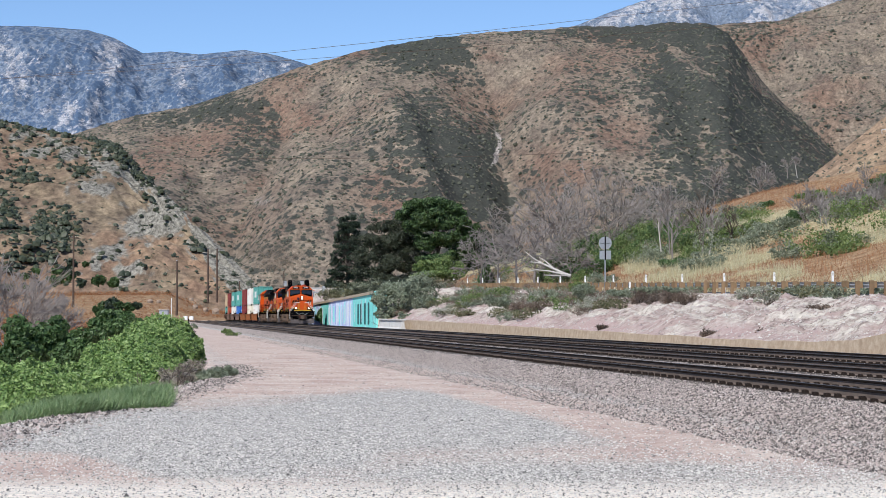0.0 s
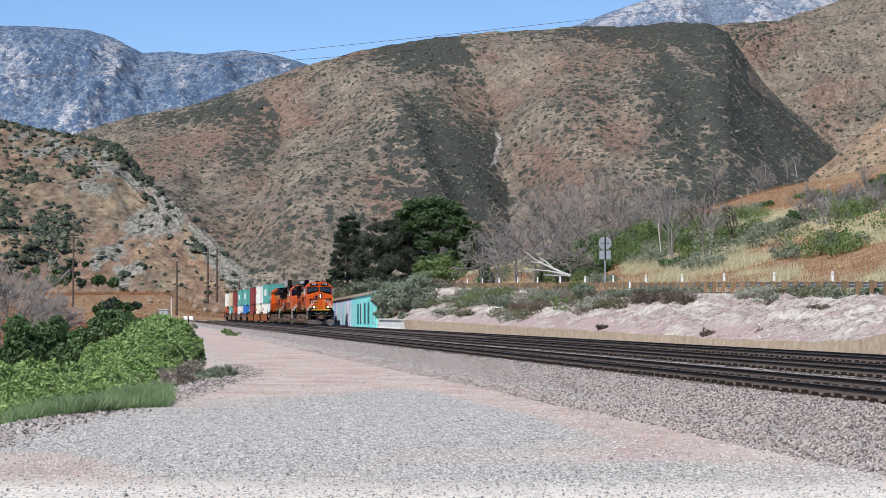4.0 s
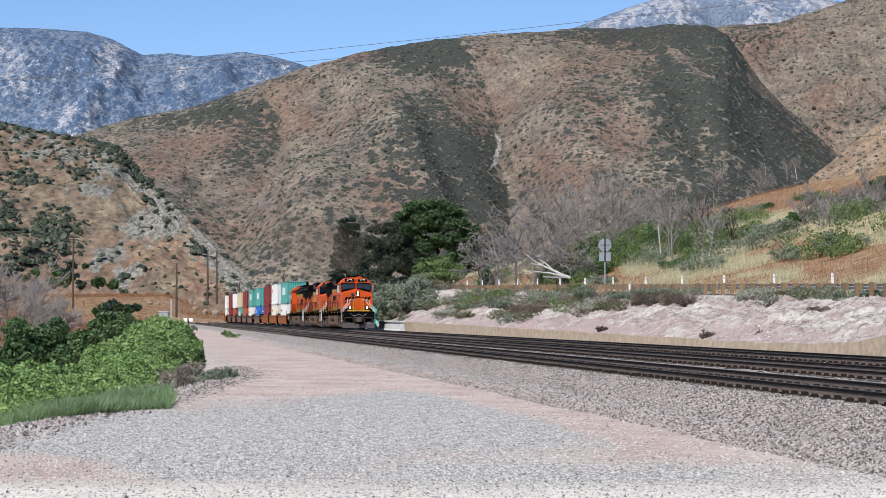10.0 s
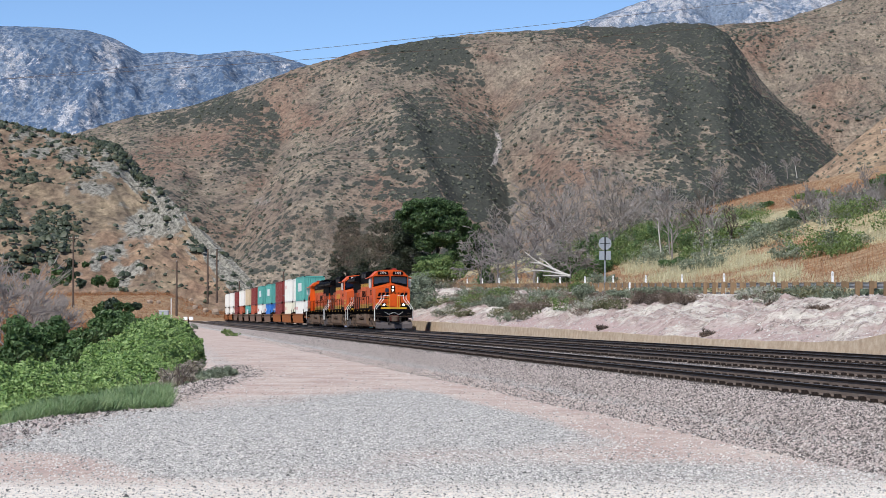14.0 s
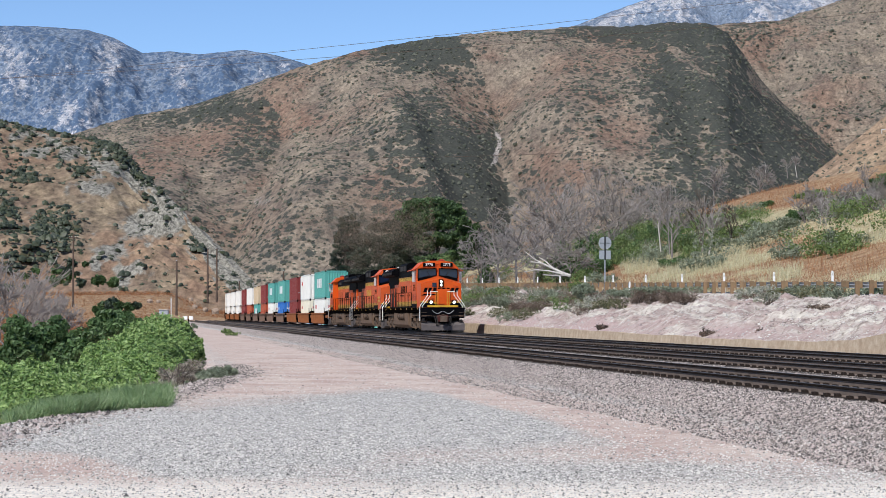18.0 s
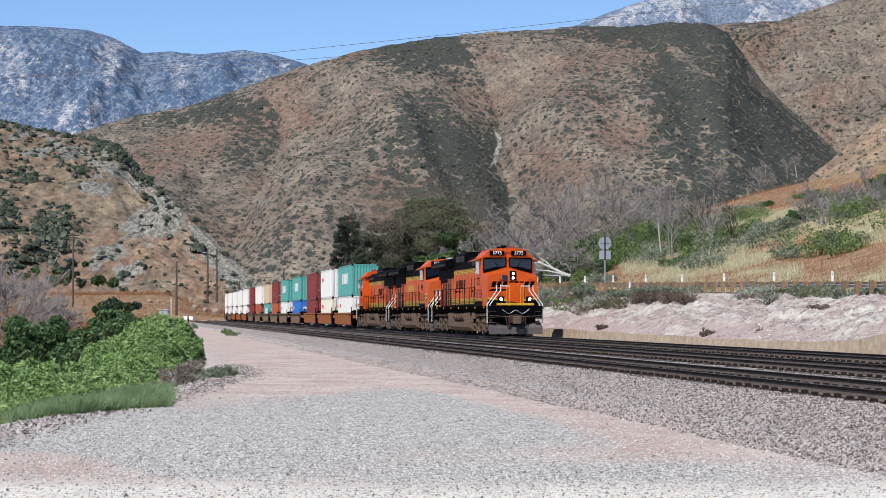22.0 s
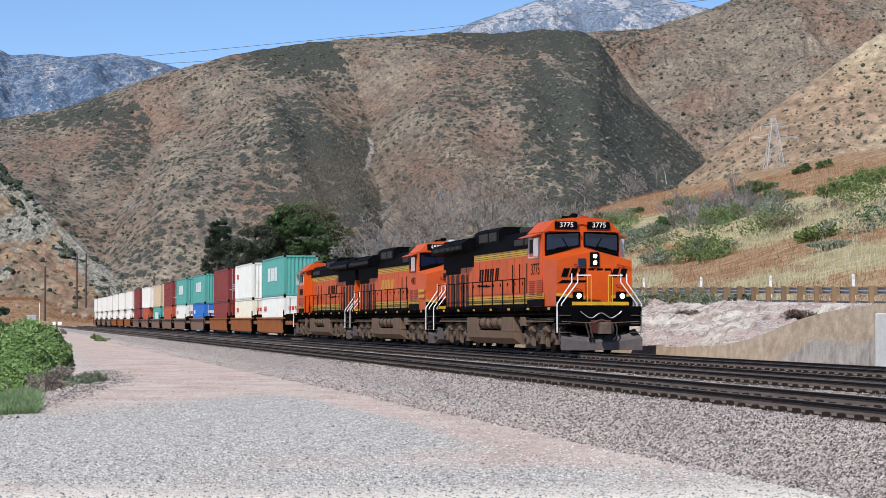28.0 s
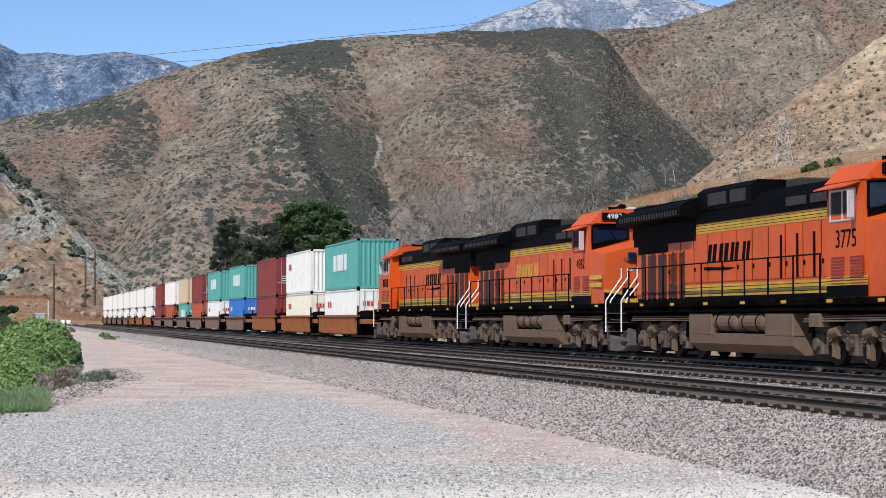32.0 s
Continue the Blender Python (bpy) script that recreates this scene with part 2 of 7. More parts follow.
# ------------------------------------------------------------ building helpers
class Shape:
    """Collects faces for one mesh."""

    def __init__(self):
        self.v, self.f = [], []

    def add(self, verts, faces):
        k = len(self.v)
        self.v += [tuple(p) for p in verts]
        self.f += [tuple(i + k for i in q) for q in faces]
        return self

    def box(self, x0, x1, y0, y1, z0, z1, c=0.0):
        """A box; c chamfers its upright edges and its top."""
        if c <= 0:
            return self.add([(x0, y0, z0), (x1, y0, z0), (x1, y1, z0), (x0, y1, z0), (x0, y0, z1), (x1, y0, z1), (x1, y1, z1), (x0, y1, z1)],
                            [(3, 2, 1, 0), (4, 5, 6, 7), (0, 1, 5, 4), (1, 2, 6, 5), (2, 3, 7, 6), (3, 0, 4, 7)])

        def ring(x0, x1, y0, y1, z, c):
            return [(x0 + c, y0, z), (x1 - c, y0, z), (x1, y0 + c, z), (x1, y1 - c, z), (x1 - c, y1, z), (x0 + c, y1, z), (x0, y1 - c, z), (x0, y0 + c, z)]
        vs = ring(x0, x1, y0, y1, z0, c) + ring(x0, x1, y0, y1, z1 - c, c) + ring(x0 + c, x1 - c, y0 + c, y1 - c, z1, c * 0.6)
        fs = [tuple(range(7, -1, -1)), tuple(range(16, 24))]
        for r in (0, 8):
            fs += [(r + i, r + (i + 1) % 8, r + 8 + (i + 1) % 8, r + 8 + i) for i in range(8)]
        return self.add(vs, fs)

    def prism(self, pts, axis, a, b, pts2=None):
        """An outline swept along an axis ('x': pts are y,z; 'y': x,z; 'z': x,y), closed at both ends."""
        def at(p, w):
            return {"x": (w, p[0], p[1]), "y": (p[0], w, p[1]), "z": (p[0], p[1], w)}[axis]
        n = len(pts)
        vs = [at(p, a) for p in pts] + [at(p, b) for p in (pts2 or pts)]
        area = sum(pts[i][0] * pts[(i + 1) % n][1] - pts[(i + 1) % n][0] * pts[i][1] for i in range(n))
        flip = (area < 0) != (axis == "y") != (b < a)
        fs = [tuple(range(n - 1, -1, -1)), tuple(range(n, 2 * n))] + [(i, (i + 1) % n, n + (i + 1) % n, n + i) for i in range(n)]
        return self.add(vs, [q[::-1] for q in fs] if flip else fs)

    def tube(self, p, q, r, r2=None, n=8, caps=True):
        p, q = Vector(p), Vector(q)
        d = (q - p).normalized()
        a = d.orthogonal().normalized()
        b = d.cross(a)
        r2 = r if r2 is None else r2
        ring = [a * math.cos(2 * math.pi * i / n) + b * math.sin(2 * math.pi * i / n) for i in range(n)]
        vs = [p + e * r for e in ring] + [q + e * r2 for e in ring]
        fs = [(i, (i + 1) % n, n + (i + 1) % n, n + i) for i in range(n)]
        if caps:
            fs += [tuple(range(n - 1, -1, -1)), tuple(range(n, 2 * n))]
        return self.add(vs, fs)

    def rod(self, pts, r, n=6):
        """A bent rod through points."""
        for a, b in zip(pts, pts[1:]):
            self.tube(a, b, r, n=n)
        return self

    def lathe(self, prof, c, n=16):
        """A turned body about the z axis through c: prof is (radius, z)."""
        vs = [(c[0] + r * math.cos(2 * math.pi * i / n), c[1] + r * math.sin(2 * math.pi * i / n), c[2] + z) for r, z in prof for i in range(n)]
        fs = [(k * n + i, k * n + (i + 1) % n, (k + 1) * n + (i + 1) % n, (k + 1) * n + i) for k in range(len(prof) - 1) for i in range(n)]
        fs += [tuple(range(n - 1, -1, -1)), tuple(range((len(prof) - 1) * n, len(prof) * n))]
        return self.add(vs, fs)

    def mesh(self, name, material, smooth=False):
        me = bpy.data.meshes.new(name)
        me.from_pydata(self.v, [], self.f)
        me.materials.append(material)
        if smooth:
            me.polygons.foreach_set("use_smooth", [True] * len(me.polygons))
        return me


def part(name, shape, material, parent=None, label="", smooth=False):
    """Links a shape, or a mesh, as one mesh object under a thing or a part."""
    me = shape.mesh(name, material, smooth) if isinstance(shape, Shape) else shape
    ob = new(name, me)
    ob.parent = parent
    return tagged(ob, label)


def thing(name, label, category, group="", m=None):
    ob = new(name)
    ob.empty_display_size = 0.3
    if m is not None:
        ob.matrix_basis = m
    return tagged(ob, label, category, group)


def big_mesh(name, V, F, material, attrs=None, smooth=True):
    """A large mesh straight from arrays; F is an n x k array."""
    me = bpy.data.meshes.new(name)
    V, F = np.asarray(V, np.float32), np.asarray(F, np.int32)
    me.vertices.add(len(V))
    me.vertices.foreach_set("co", V.ravel())
    me.loops.add(F.size)
    me.loops.foreach_set("vertex_index", F.ravel())
    me.polygons.add(len(F))
    me.polygons.foreach_set("loop_start", np.arange(0, F.size, F.shape[1], dtype=np.int32))
    me.polygons.foreach_set("use_smooth", np.full(len(F), smooth))
    for key, val in (attrs or {}).items():
        a = me.attributes.new(key, "FLOAT", "POINT")
        a.data.foreach_set("value", np.asarray(val, np.float32).ravel())
    me.update(calc_edges=True)
    me.validate()
    me.materials.append(material)
    return me


def grid_faces(n, m):
    i = np.arange(n - 1)[:, None] * m + np.arange(m - 1)[None, :]
    return np.stack([i, i + 1, i + 1 + m, i + m], -1).reshape(-1, 4)


RNG = np.random.default_rng(7)
TABLE = RNG.random((256, 256))


def vnoise(x, y):
    xi, yi = np.floor(x).astype(int), np.floor(y).astype(int)
    fx, fy = x - xi, y - yi
    fx, fy = fx * fx * (3 - 2 * fx), fy * fy * (3 - 2 * fy)
    g = lambda a, b: TABLE[a % 256, b % 256]
    return (g(xi, yi) * (1 - fx) + g(xi + 1, yi) * fx) * (1 - fy) + (g(xi, yi + 1) * (1 - fx) + g(xi + 1, yi + 1) * fx) * fy


def fbm(x, y, octaves=5, gain=0.5):
    s, a, t = 0, 1.0, 0
    for k in range(octaves):
        s, t = s + a * vnoise(x * 2 ** k + 17.3 * k, y * 2 ** k + 9.1 * k), t + a
        a *= gain
    return s / t


def ridged(x, y, octaves=5):
    s, a, t = 0, 1.0, 0
    for k in range(octaves):
        s, t = s + a * (1 - np.abs(2 * vnoise(x * 2 ** k + 31.7 * k, y * 2 ** k + 5.9 * k) - 1)), t + a
        a *= 0.5
    return s / t


def step(a, b, x):
    t = np.clip((x - a) / (b - a), 0, 1)
    return t * t * (3 - 2 * t)


# ------------------------------------------------------------ plan
# The railway runs straight; u is the way along it, away from the tripod, v across it, to the right.
TURN = 8.81
TR = pose(0, 0, 0, 0, 0, TURN)
CU, SU = math.cos(radians(TURN)), math.sin(radians(TURN))
TRACKS = (12.0, 16.3, 20.7)
RAIL_Z = 0.55
GUARD_V = 35.5


def uv_of(x, y):
    return -SU * x + CU * y, CU * x + SU * y


def xy_of(u, v):
    return CU * v - SU * u, SU * v + CU * u


def road_z(u):
    return 2.75 + 0.0150 * (u - 100)


def wall_top(u):
    return np.interp(u, [40, 48, 52.4, 56, 58.2, 60.5, 62.7, 65.5, 70, 80, 190, 196, 202, 275, 330, 420], [2.5, 2.3, 2.16, 1.97, 1.75, 1.4, 1.05, 0.80, 0.70, 0.66, 1.30, 1.35, 3.9, 3.05, 2.9, 1.5])


def ground_z(x, y):
    u, v = uv_of(x, y)
    rough = 0.06 * (fbm(x * 0.30, y * 0.16, 2) - 0.5) + 0.006 * (fbm(x * 1.7, y * 0.8, 1) - 0.5)
    z = 0.05 + rough
    # railway bed
    bed = step(8.2, 10.6, v) * step(24.3, 23.0, v)
    z = z * (1 - bed) + bed * (0.366 + 0.15 * rough)
    # bank, road bench and hillside beyond the low wall
    wt, rz = wall_top(u), road_z(u)
    bank = wt + (rz - wt) * np.clip((v - 24.8) / (GUARD_V - 0.7 - 24.8), 0, 1) ** 0.85
    bank = bank + (0.7 * (fbm(u * 0.35, v * 0.35, 5) - 0.5) + 0.35 * (ridged(u * 0.22, v * 0.12, 4) - 0.55) + 0.9 * (ridged((u - 2.2 * (v - 25)) * 0.34, v * 0.06, 4) - 0.55)) * step(24.8, 27, v) * step(35, 33, v)
    fade = 0.25 + 0.75 * step(420, 300, u)
    side = rz + fade * (0.30 * np.clip(v - 46, 0, 26) + 0.27 * np.clip(v - 72, 0, 45)) + 0.05 * np.clip(v - 117, 0, 400)
    side = side + step(46, 60, v) * 1.8 * (fbm(u * 0.03, v * 0.05, 4) - 0.5)
    z = np.where(v > 24.65, np.where(v > GUARD_V - 0.7, np.where(v > 46, side, rz), bank), z)
    # drop on the other side of the lot, and the rise of the valley floor beyond
    edge = np.interp(u, [0, 28, 42, 56, 96, 186, 300, 420], [-7.0, -1.9, 0.7, 2.8, 3.2, 5.0, 6.5, 7.0]) + 0.8 * (fbm(u * 0.2, v * 0 + 3.0, 3) - 0.5)
    off = np.clip(edge - v, 0, 400)
    z = z - 1.9 * step(0, 5, off) + 5.0 * step(170, 420, u) * step(4, 40, off)
    # past the bend the cutting ends in rising brushland
    wild = 0.3 + 7.0 * step(448, 530, u) * (1 - 0.75 * step(6, 22, v) * step(46, 34, v)) + 1.6 * (fbm(x * 0.03, y * 0.03, 4) - 0.5)
    k = step(436, 452, u)
    return z * (1 - k) + wild * k


def zones(x, y):
    u, v = uv_of(x, y)
    edge = np.interp(u, [0, 28, 42, 56, 96, 186, 300, 420], [-7.0, -1.9, 0.7, 2.8, 3.2, 5.0, 6.5, 7.0])
    wx, wy = x + 3.0 * (fbm(x * 0.25, y * 0.10, 4) - 0.5), y + 16.0 * (fbm(x * 0.22 + 9.0, y * 0.06, 4) - 0.5)
    gravel = np.exp(-(((wx + 1.6) / 5.2) ** 2 + ((wy - 31) / 11.0) ** 2) ** 1.5) * step(7.0, 5.8, v) + 0.9 * np.exp(-(((wx + 4.2) / 3.2) ** 2 + ((wy - 23.5) / 4.5) ** 2) ** 2) + np.exp(-(((x - 4) / 5.0) ** 2 + ((y - 20.5) / 2.6) ** 2) ** 2) * 0.5
    gravel = np.maximum(gravel, step(8.2, 9.0, v) * step(24.4, 23.8, v) * step(450, 440, u))
    gravel = np.maximum(gravel, 0.45 * np.exp(-((v - edge) / 1.0) ** 2))
    dust = np.exp(-((y - 17) / 3.2) ** 2) * 0.9
    grass = step(45, 47, v) * 0.9
    rust = 0.9 * step(80, 90, v) + step(150, 260, u) * step(2, 14, edge - v) * 0.95
    rubble = step(24.6, 24.9, v) * step(GUARD_V + 1.0, GUARD_V - 0.5, v)
    rust = np.maximum(rust, 0.95 * step(45.4, 46.5, v) * step(68, 60, v) * step(0.48, 0.57, fbm(u * 0.05, v * 0.16, 3) + 0.16 * step(54, 47, v)))
    rust = np.maximum(rust, 0.85 * step(440, 452, u))
    rubble = rubble * step(450, 440, u)
    pink = rubble * (0.42 * step(28.0, 25.6, v) + 0.9 * (fbm((u - 2.0 * v) * 0.13, v * 0.25, 3) - 0.36))
    bed = step(8.3, 9.6, v) * step(24.4, 23.8, v) * step(450, 440, u) * 0.95
    return dict(pink=pink, bed=bed, gravel=gravel, dust=dust, grass=grass, rust=rust, rubble=rubble)


# ground sheet: rings about the tripod, finest ahead, out to the horizon
def build_ground():
    ang = np.concatenate([np.arange(-180, -16, 6.0), np.arange(-16, 21.0, 0.10), np.arange(21, 181, 6.0)])
    ang[-1] = 180.0
    r = np.concatenate([[0.001], np.geomspace(3, 14, 14), np.geomspace(14.3, 70, 230), np.geomspace(71, 200, 230), np.geomspace(201, 450, 90), np.geomspace(460, 4900, 40)])
    A, R = np.meshgrid(np.radians(ang), r)
    X, Y = R * np.sin(A), R * np.cos(A) - 0.4 * (R < 0.01)
    Z = ground_z(X, Y)
    me = big_mesh("ground", np.stack([X, Y, Z], -1).reshape(-1, 3), grid_faces(*X.shape)[:, ::-1], M["ground"], zones(X, Y))
    tagged(new("ground", me), "gravel lot, pink dirt track and dry grass slopes", "ground", kind="structure")


build_ground()


# ------------------------------------------------------------ hills
F35 = 3500.0


def hill(name, label, material, crest, near, far_d, foot_y, cover, rock, gully=None, lay=None, relief=0.06, nx=700, nr=220, scale=1.0, power=0.8, crag=0.012):
    """A hillside between two distances. crest: its skyline as (bearing, rise) pairs; gully lowers it, by metres;
    lay gives scrub, bare rock and red soil by bearing and rise, or cover and rock do by bearing and share of the height."""
    cb, ch = [c[0] for c in crest], [c[1] for c in crest]
    b = np.linspace(cb[0], cb[-1], nx)
    k = np.concatenate([np.linspace(0, 1, nr), [1.04, 1.12]])
    B, K = np.meshgrid(b, k)
    d0 = near if np.isscalar(near) else np.interp(B, *near)
    d1 = far_d if np.isscalar(far_d) else np.interp(B, *far_d)
    D = d0 + (d1 - d0) * K
    H = np.interp(B, cb, ch) * d1
    z0 = foot_y
    X, Y = B * D, D
    prof = np.clip(K, 0, 1) ** power
    Z = z0 + (EYE_Z + H - z0) * prof
    body = np.clip(K * 5, 0, 1) * np.clip((1.0 - K) * 6, 0, 1)
    n = ridged(X / (260 * scale), Y / (420 * scale), 6) - 0.55
    n2 = fbm(X / (40 * scale), Y / (60 * scale), 4) - 0.5
    n3 = ridged(X / (95 * scale) + 7.0, Y / (170 * scale), 4) - 0.55
    tall = np.maximum(H, 10)
    E = prof * d1 / D
    Z = Z + body * tall * (relief * 2.2 * n + relief * 0.5 * n2 + relief * 0.7 * n3)
    if gully:
        Z = Z - body * gully(B, E, D, tall)
    Z = Z + np.where(K >= 0.999, 1, 0) * tall * crag * (fbm(B * 300, B * 0, 4) - 0.5)
    Z = np.where(K > 1.001, Z - (K - 1) * tall * 3, Z)
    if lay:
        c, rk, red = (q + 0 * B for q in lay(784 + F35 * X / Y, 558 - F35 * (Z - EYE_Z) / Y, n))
    else:
        c, rk, red = cover(B, E, n) + 0 * B, rock(B, E, n) + 0 * B, 0 * B
    me = big_mesh(name, np.stack([X, Y, Z], -1).reshape(-1, 3), grid_faces(*X.shape), material, dict(cover=c, rock=rk, red=red))
    return tagged(new(name, me), label, "hill", kind="structure"), (X, Y, Z, c)


def bx(x):
    return (x - 784) / F35


def sk(pts):
    """Skyline from offsets right of the tripod's first aim and above eye level, in thousandths of the distance / 3.5."""
    return [(bx(x), (558 - y) / F35) for x, y in pts]


def blob(B, K, x, k, wx, wk):
    return np.exp(-((B - bx(x)) / (wx / F35)) ** 2 - ((K - k) / wk) ** 2)


HILLS = {}
V_MID = ([60, 85, 130, 190, 240, 290, 340, 420, 520], [805, 820, 848, 884, 880, 880, 898, 912, 925])
V_RIGHT = ([40, 60, 120, 150, 170, 205, 245, 300, 420], [1296, 1302, 1316, 1330, 1350, 1405, 1452, 1500, 1600])
V_LEFT = ([120, 150, 200, 245, 300, 350, 400, 500], [430, 455, 485, 506, 478, 452, 428, 400])
R_MID = ([60, 100, 200, 300, 420], [660, 680, 705, 690, 700])
R_RIGHT = ([40, 60, 100, 200, 330, 420], [1050, 1075, 1135, 1165, 1140, 1120])
FLANK = ([212, 240, 252, 305, 378, 446, 505, 560], [60, 150, 200, 250, 330, 400, 455, 500])


def valley(B, E, D, crest_y, line, amp, wl, wr):
    """Depth in metres of a V-shaped ravine along a line, with its own width on either side."""
    A = amp * step(1.0, 0.86, E) * step(0.02, 0.3, E)
    y = 558 - (558 - crest_y) * E - 25 * (1 - E) + A * F35 / D
    dx = 784 + F35 * B - np.interp(y, *line)
    return A * np.clip(1 - np.abs(dx) / np.where(dx < 0, wl, wr), 0, 1) ** 1.25


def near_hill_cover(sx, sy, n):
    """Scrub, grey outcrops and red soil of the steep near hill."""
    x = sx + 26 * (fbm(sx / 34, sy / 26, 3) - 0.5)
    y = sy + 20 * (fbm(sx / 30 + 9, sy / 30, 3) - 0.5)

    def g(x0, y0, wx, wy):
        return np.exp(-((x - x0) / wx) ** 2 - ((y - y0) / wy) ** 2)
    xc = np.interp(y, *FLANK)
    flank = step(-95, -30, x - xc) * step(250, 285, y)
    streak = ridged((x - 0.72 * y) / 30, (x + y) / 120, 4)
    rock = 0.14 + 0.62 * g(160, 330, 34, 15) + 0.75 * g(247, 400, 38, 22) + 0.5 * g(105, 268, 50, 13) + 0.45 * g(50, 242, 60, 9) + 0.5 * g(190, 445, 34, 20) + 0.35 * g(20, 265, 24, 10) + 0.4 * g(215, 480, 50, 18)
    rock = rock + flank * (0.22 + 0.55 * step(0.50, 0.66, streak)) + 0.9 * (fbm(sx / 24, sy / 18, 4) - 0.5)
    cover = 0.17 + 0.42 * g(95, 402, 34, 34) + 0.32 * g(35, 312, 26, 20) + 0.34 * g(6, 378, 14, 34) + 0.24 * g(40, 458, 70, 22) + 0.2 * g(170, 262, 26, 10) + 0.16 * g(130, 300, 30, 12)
    # the streak term paints the right flank's shaded creases as scrub cover
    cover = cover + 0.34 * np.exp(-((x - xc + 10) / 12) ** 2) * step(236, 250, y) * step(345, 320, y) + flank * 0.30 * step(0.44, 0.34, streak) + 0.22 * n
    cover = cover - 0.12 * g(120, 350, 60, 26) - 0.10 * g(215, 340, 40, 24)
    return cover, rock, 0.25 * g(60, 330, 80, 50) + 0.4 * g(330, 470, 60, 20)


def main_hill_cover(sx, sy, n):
    """Dense chaparral on the slopes that turn from the sun, open soil on the others; cover also paints in their shade
    and light.
    """
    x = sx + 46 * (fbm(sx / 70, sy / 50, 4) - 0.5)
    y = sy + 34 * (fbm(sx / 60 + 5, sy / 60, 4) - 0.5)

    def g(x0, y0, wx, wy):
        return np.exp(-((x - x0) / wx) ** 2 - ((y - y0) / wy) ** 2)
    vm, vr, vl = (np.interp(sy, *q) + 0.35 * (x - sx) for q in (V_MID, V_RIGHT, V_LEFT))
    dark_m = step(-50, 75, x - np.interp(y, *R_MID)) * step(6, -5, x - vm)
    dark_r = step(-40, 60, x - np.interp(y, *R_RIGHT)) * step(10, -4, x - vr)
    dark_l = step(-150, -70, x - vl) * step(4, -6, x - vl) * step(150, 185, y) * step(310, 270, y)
    # dark_* adds scrub and also paints the shade of flanks turned off the sun
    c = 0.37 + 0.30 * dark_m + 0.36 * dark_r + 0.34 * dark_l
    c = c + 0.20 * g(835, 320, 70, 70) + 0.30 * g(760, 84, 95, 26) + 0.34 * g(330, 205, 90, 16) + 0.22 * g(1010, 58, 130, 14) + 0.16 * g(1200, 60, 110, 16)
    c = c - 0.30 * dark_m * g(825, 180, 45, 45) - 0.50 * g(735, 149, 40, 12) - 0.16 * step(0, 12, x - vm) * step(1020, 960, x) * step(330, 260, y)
    # a sunlit ridge, its brightness painted as thinner scrub
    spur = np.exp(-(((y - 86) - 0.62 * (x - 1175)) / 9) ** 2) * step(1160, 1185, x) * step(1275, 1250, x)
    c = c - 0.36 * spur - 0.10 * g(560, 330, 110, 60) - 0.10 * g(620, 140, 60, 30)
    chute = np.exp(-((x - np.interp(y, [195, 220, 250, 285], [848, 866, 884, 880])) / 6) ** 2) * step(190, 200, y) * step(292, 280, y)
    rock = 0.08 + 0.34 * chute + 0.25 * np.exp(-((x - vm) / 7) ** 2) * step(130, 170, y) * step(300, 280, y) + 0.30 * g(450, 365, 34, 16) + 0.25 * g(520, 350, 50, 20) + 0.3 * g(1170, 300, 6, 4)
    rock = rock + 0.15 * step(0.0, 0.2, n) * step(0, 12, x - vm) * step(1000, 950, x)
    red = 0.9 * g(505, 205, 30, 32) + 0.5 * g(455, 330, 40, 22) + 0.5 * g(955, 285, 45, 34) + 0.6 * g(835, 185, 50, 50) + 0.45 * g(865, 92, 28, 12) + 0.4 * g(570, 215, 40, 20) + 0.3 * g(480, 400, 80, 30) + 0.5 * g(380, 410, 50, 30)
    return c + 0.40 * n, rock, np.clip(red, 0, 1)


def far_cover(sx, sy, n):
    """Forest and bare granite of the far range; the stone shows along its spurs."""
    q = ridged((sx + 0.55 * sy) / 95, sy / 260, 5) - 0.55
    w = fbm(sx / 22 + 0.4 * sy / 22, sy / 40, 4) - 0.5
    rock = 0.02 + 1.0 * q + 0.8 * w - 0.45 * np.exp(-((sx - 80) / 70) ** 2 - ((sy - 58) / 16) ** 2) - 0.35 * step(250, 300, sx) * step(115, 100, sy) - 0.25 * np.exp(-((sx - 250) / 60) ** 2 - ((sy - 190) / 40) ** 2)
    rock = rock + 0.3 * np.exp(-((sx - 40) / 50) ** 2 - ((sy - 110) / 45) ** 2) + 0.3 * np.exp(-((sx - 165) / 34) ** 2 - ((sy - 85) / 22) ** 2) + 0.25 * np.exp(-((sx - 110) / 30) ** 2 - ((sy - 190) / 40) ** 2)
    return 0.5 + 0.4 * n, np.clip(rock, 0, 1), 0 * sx


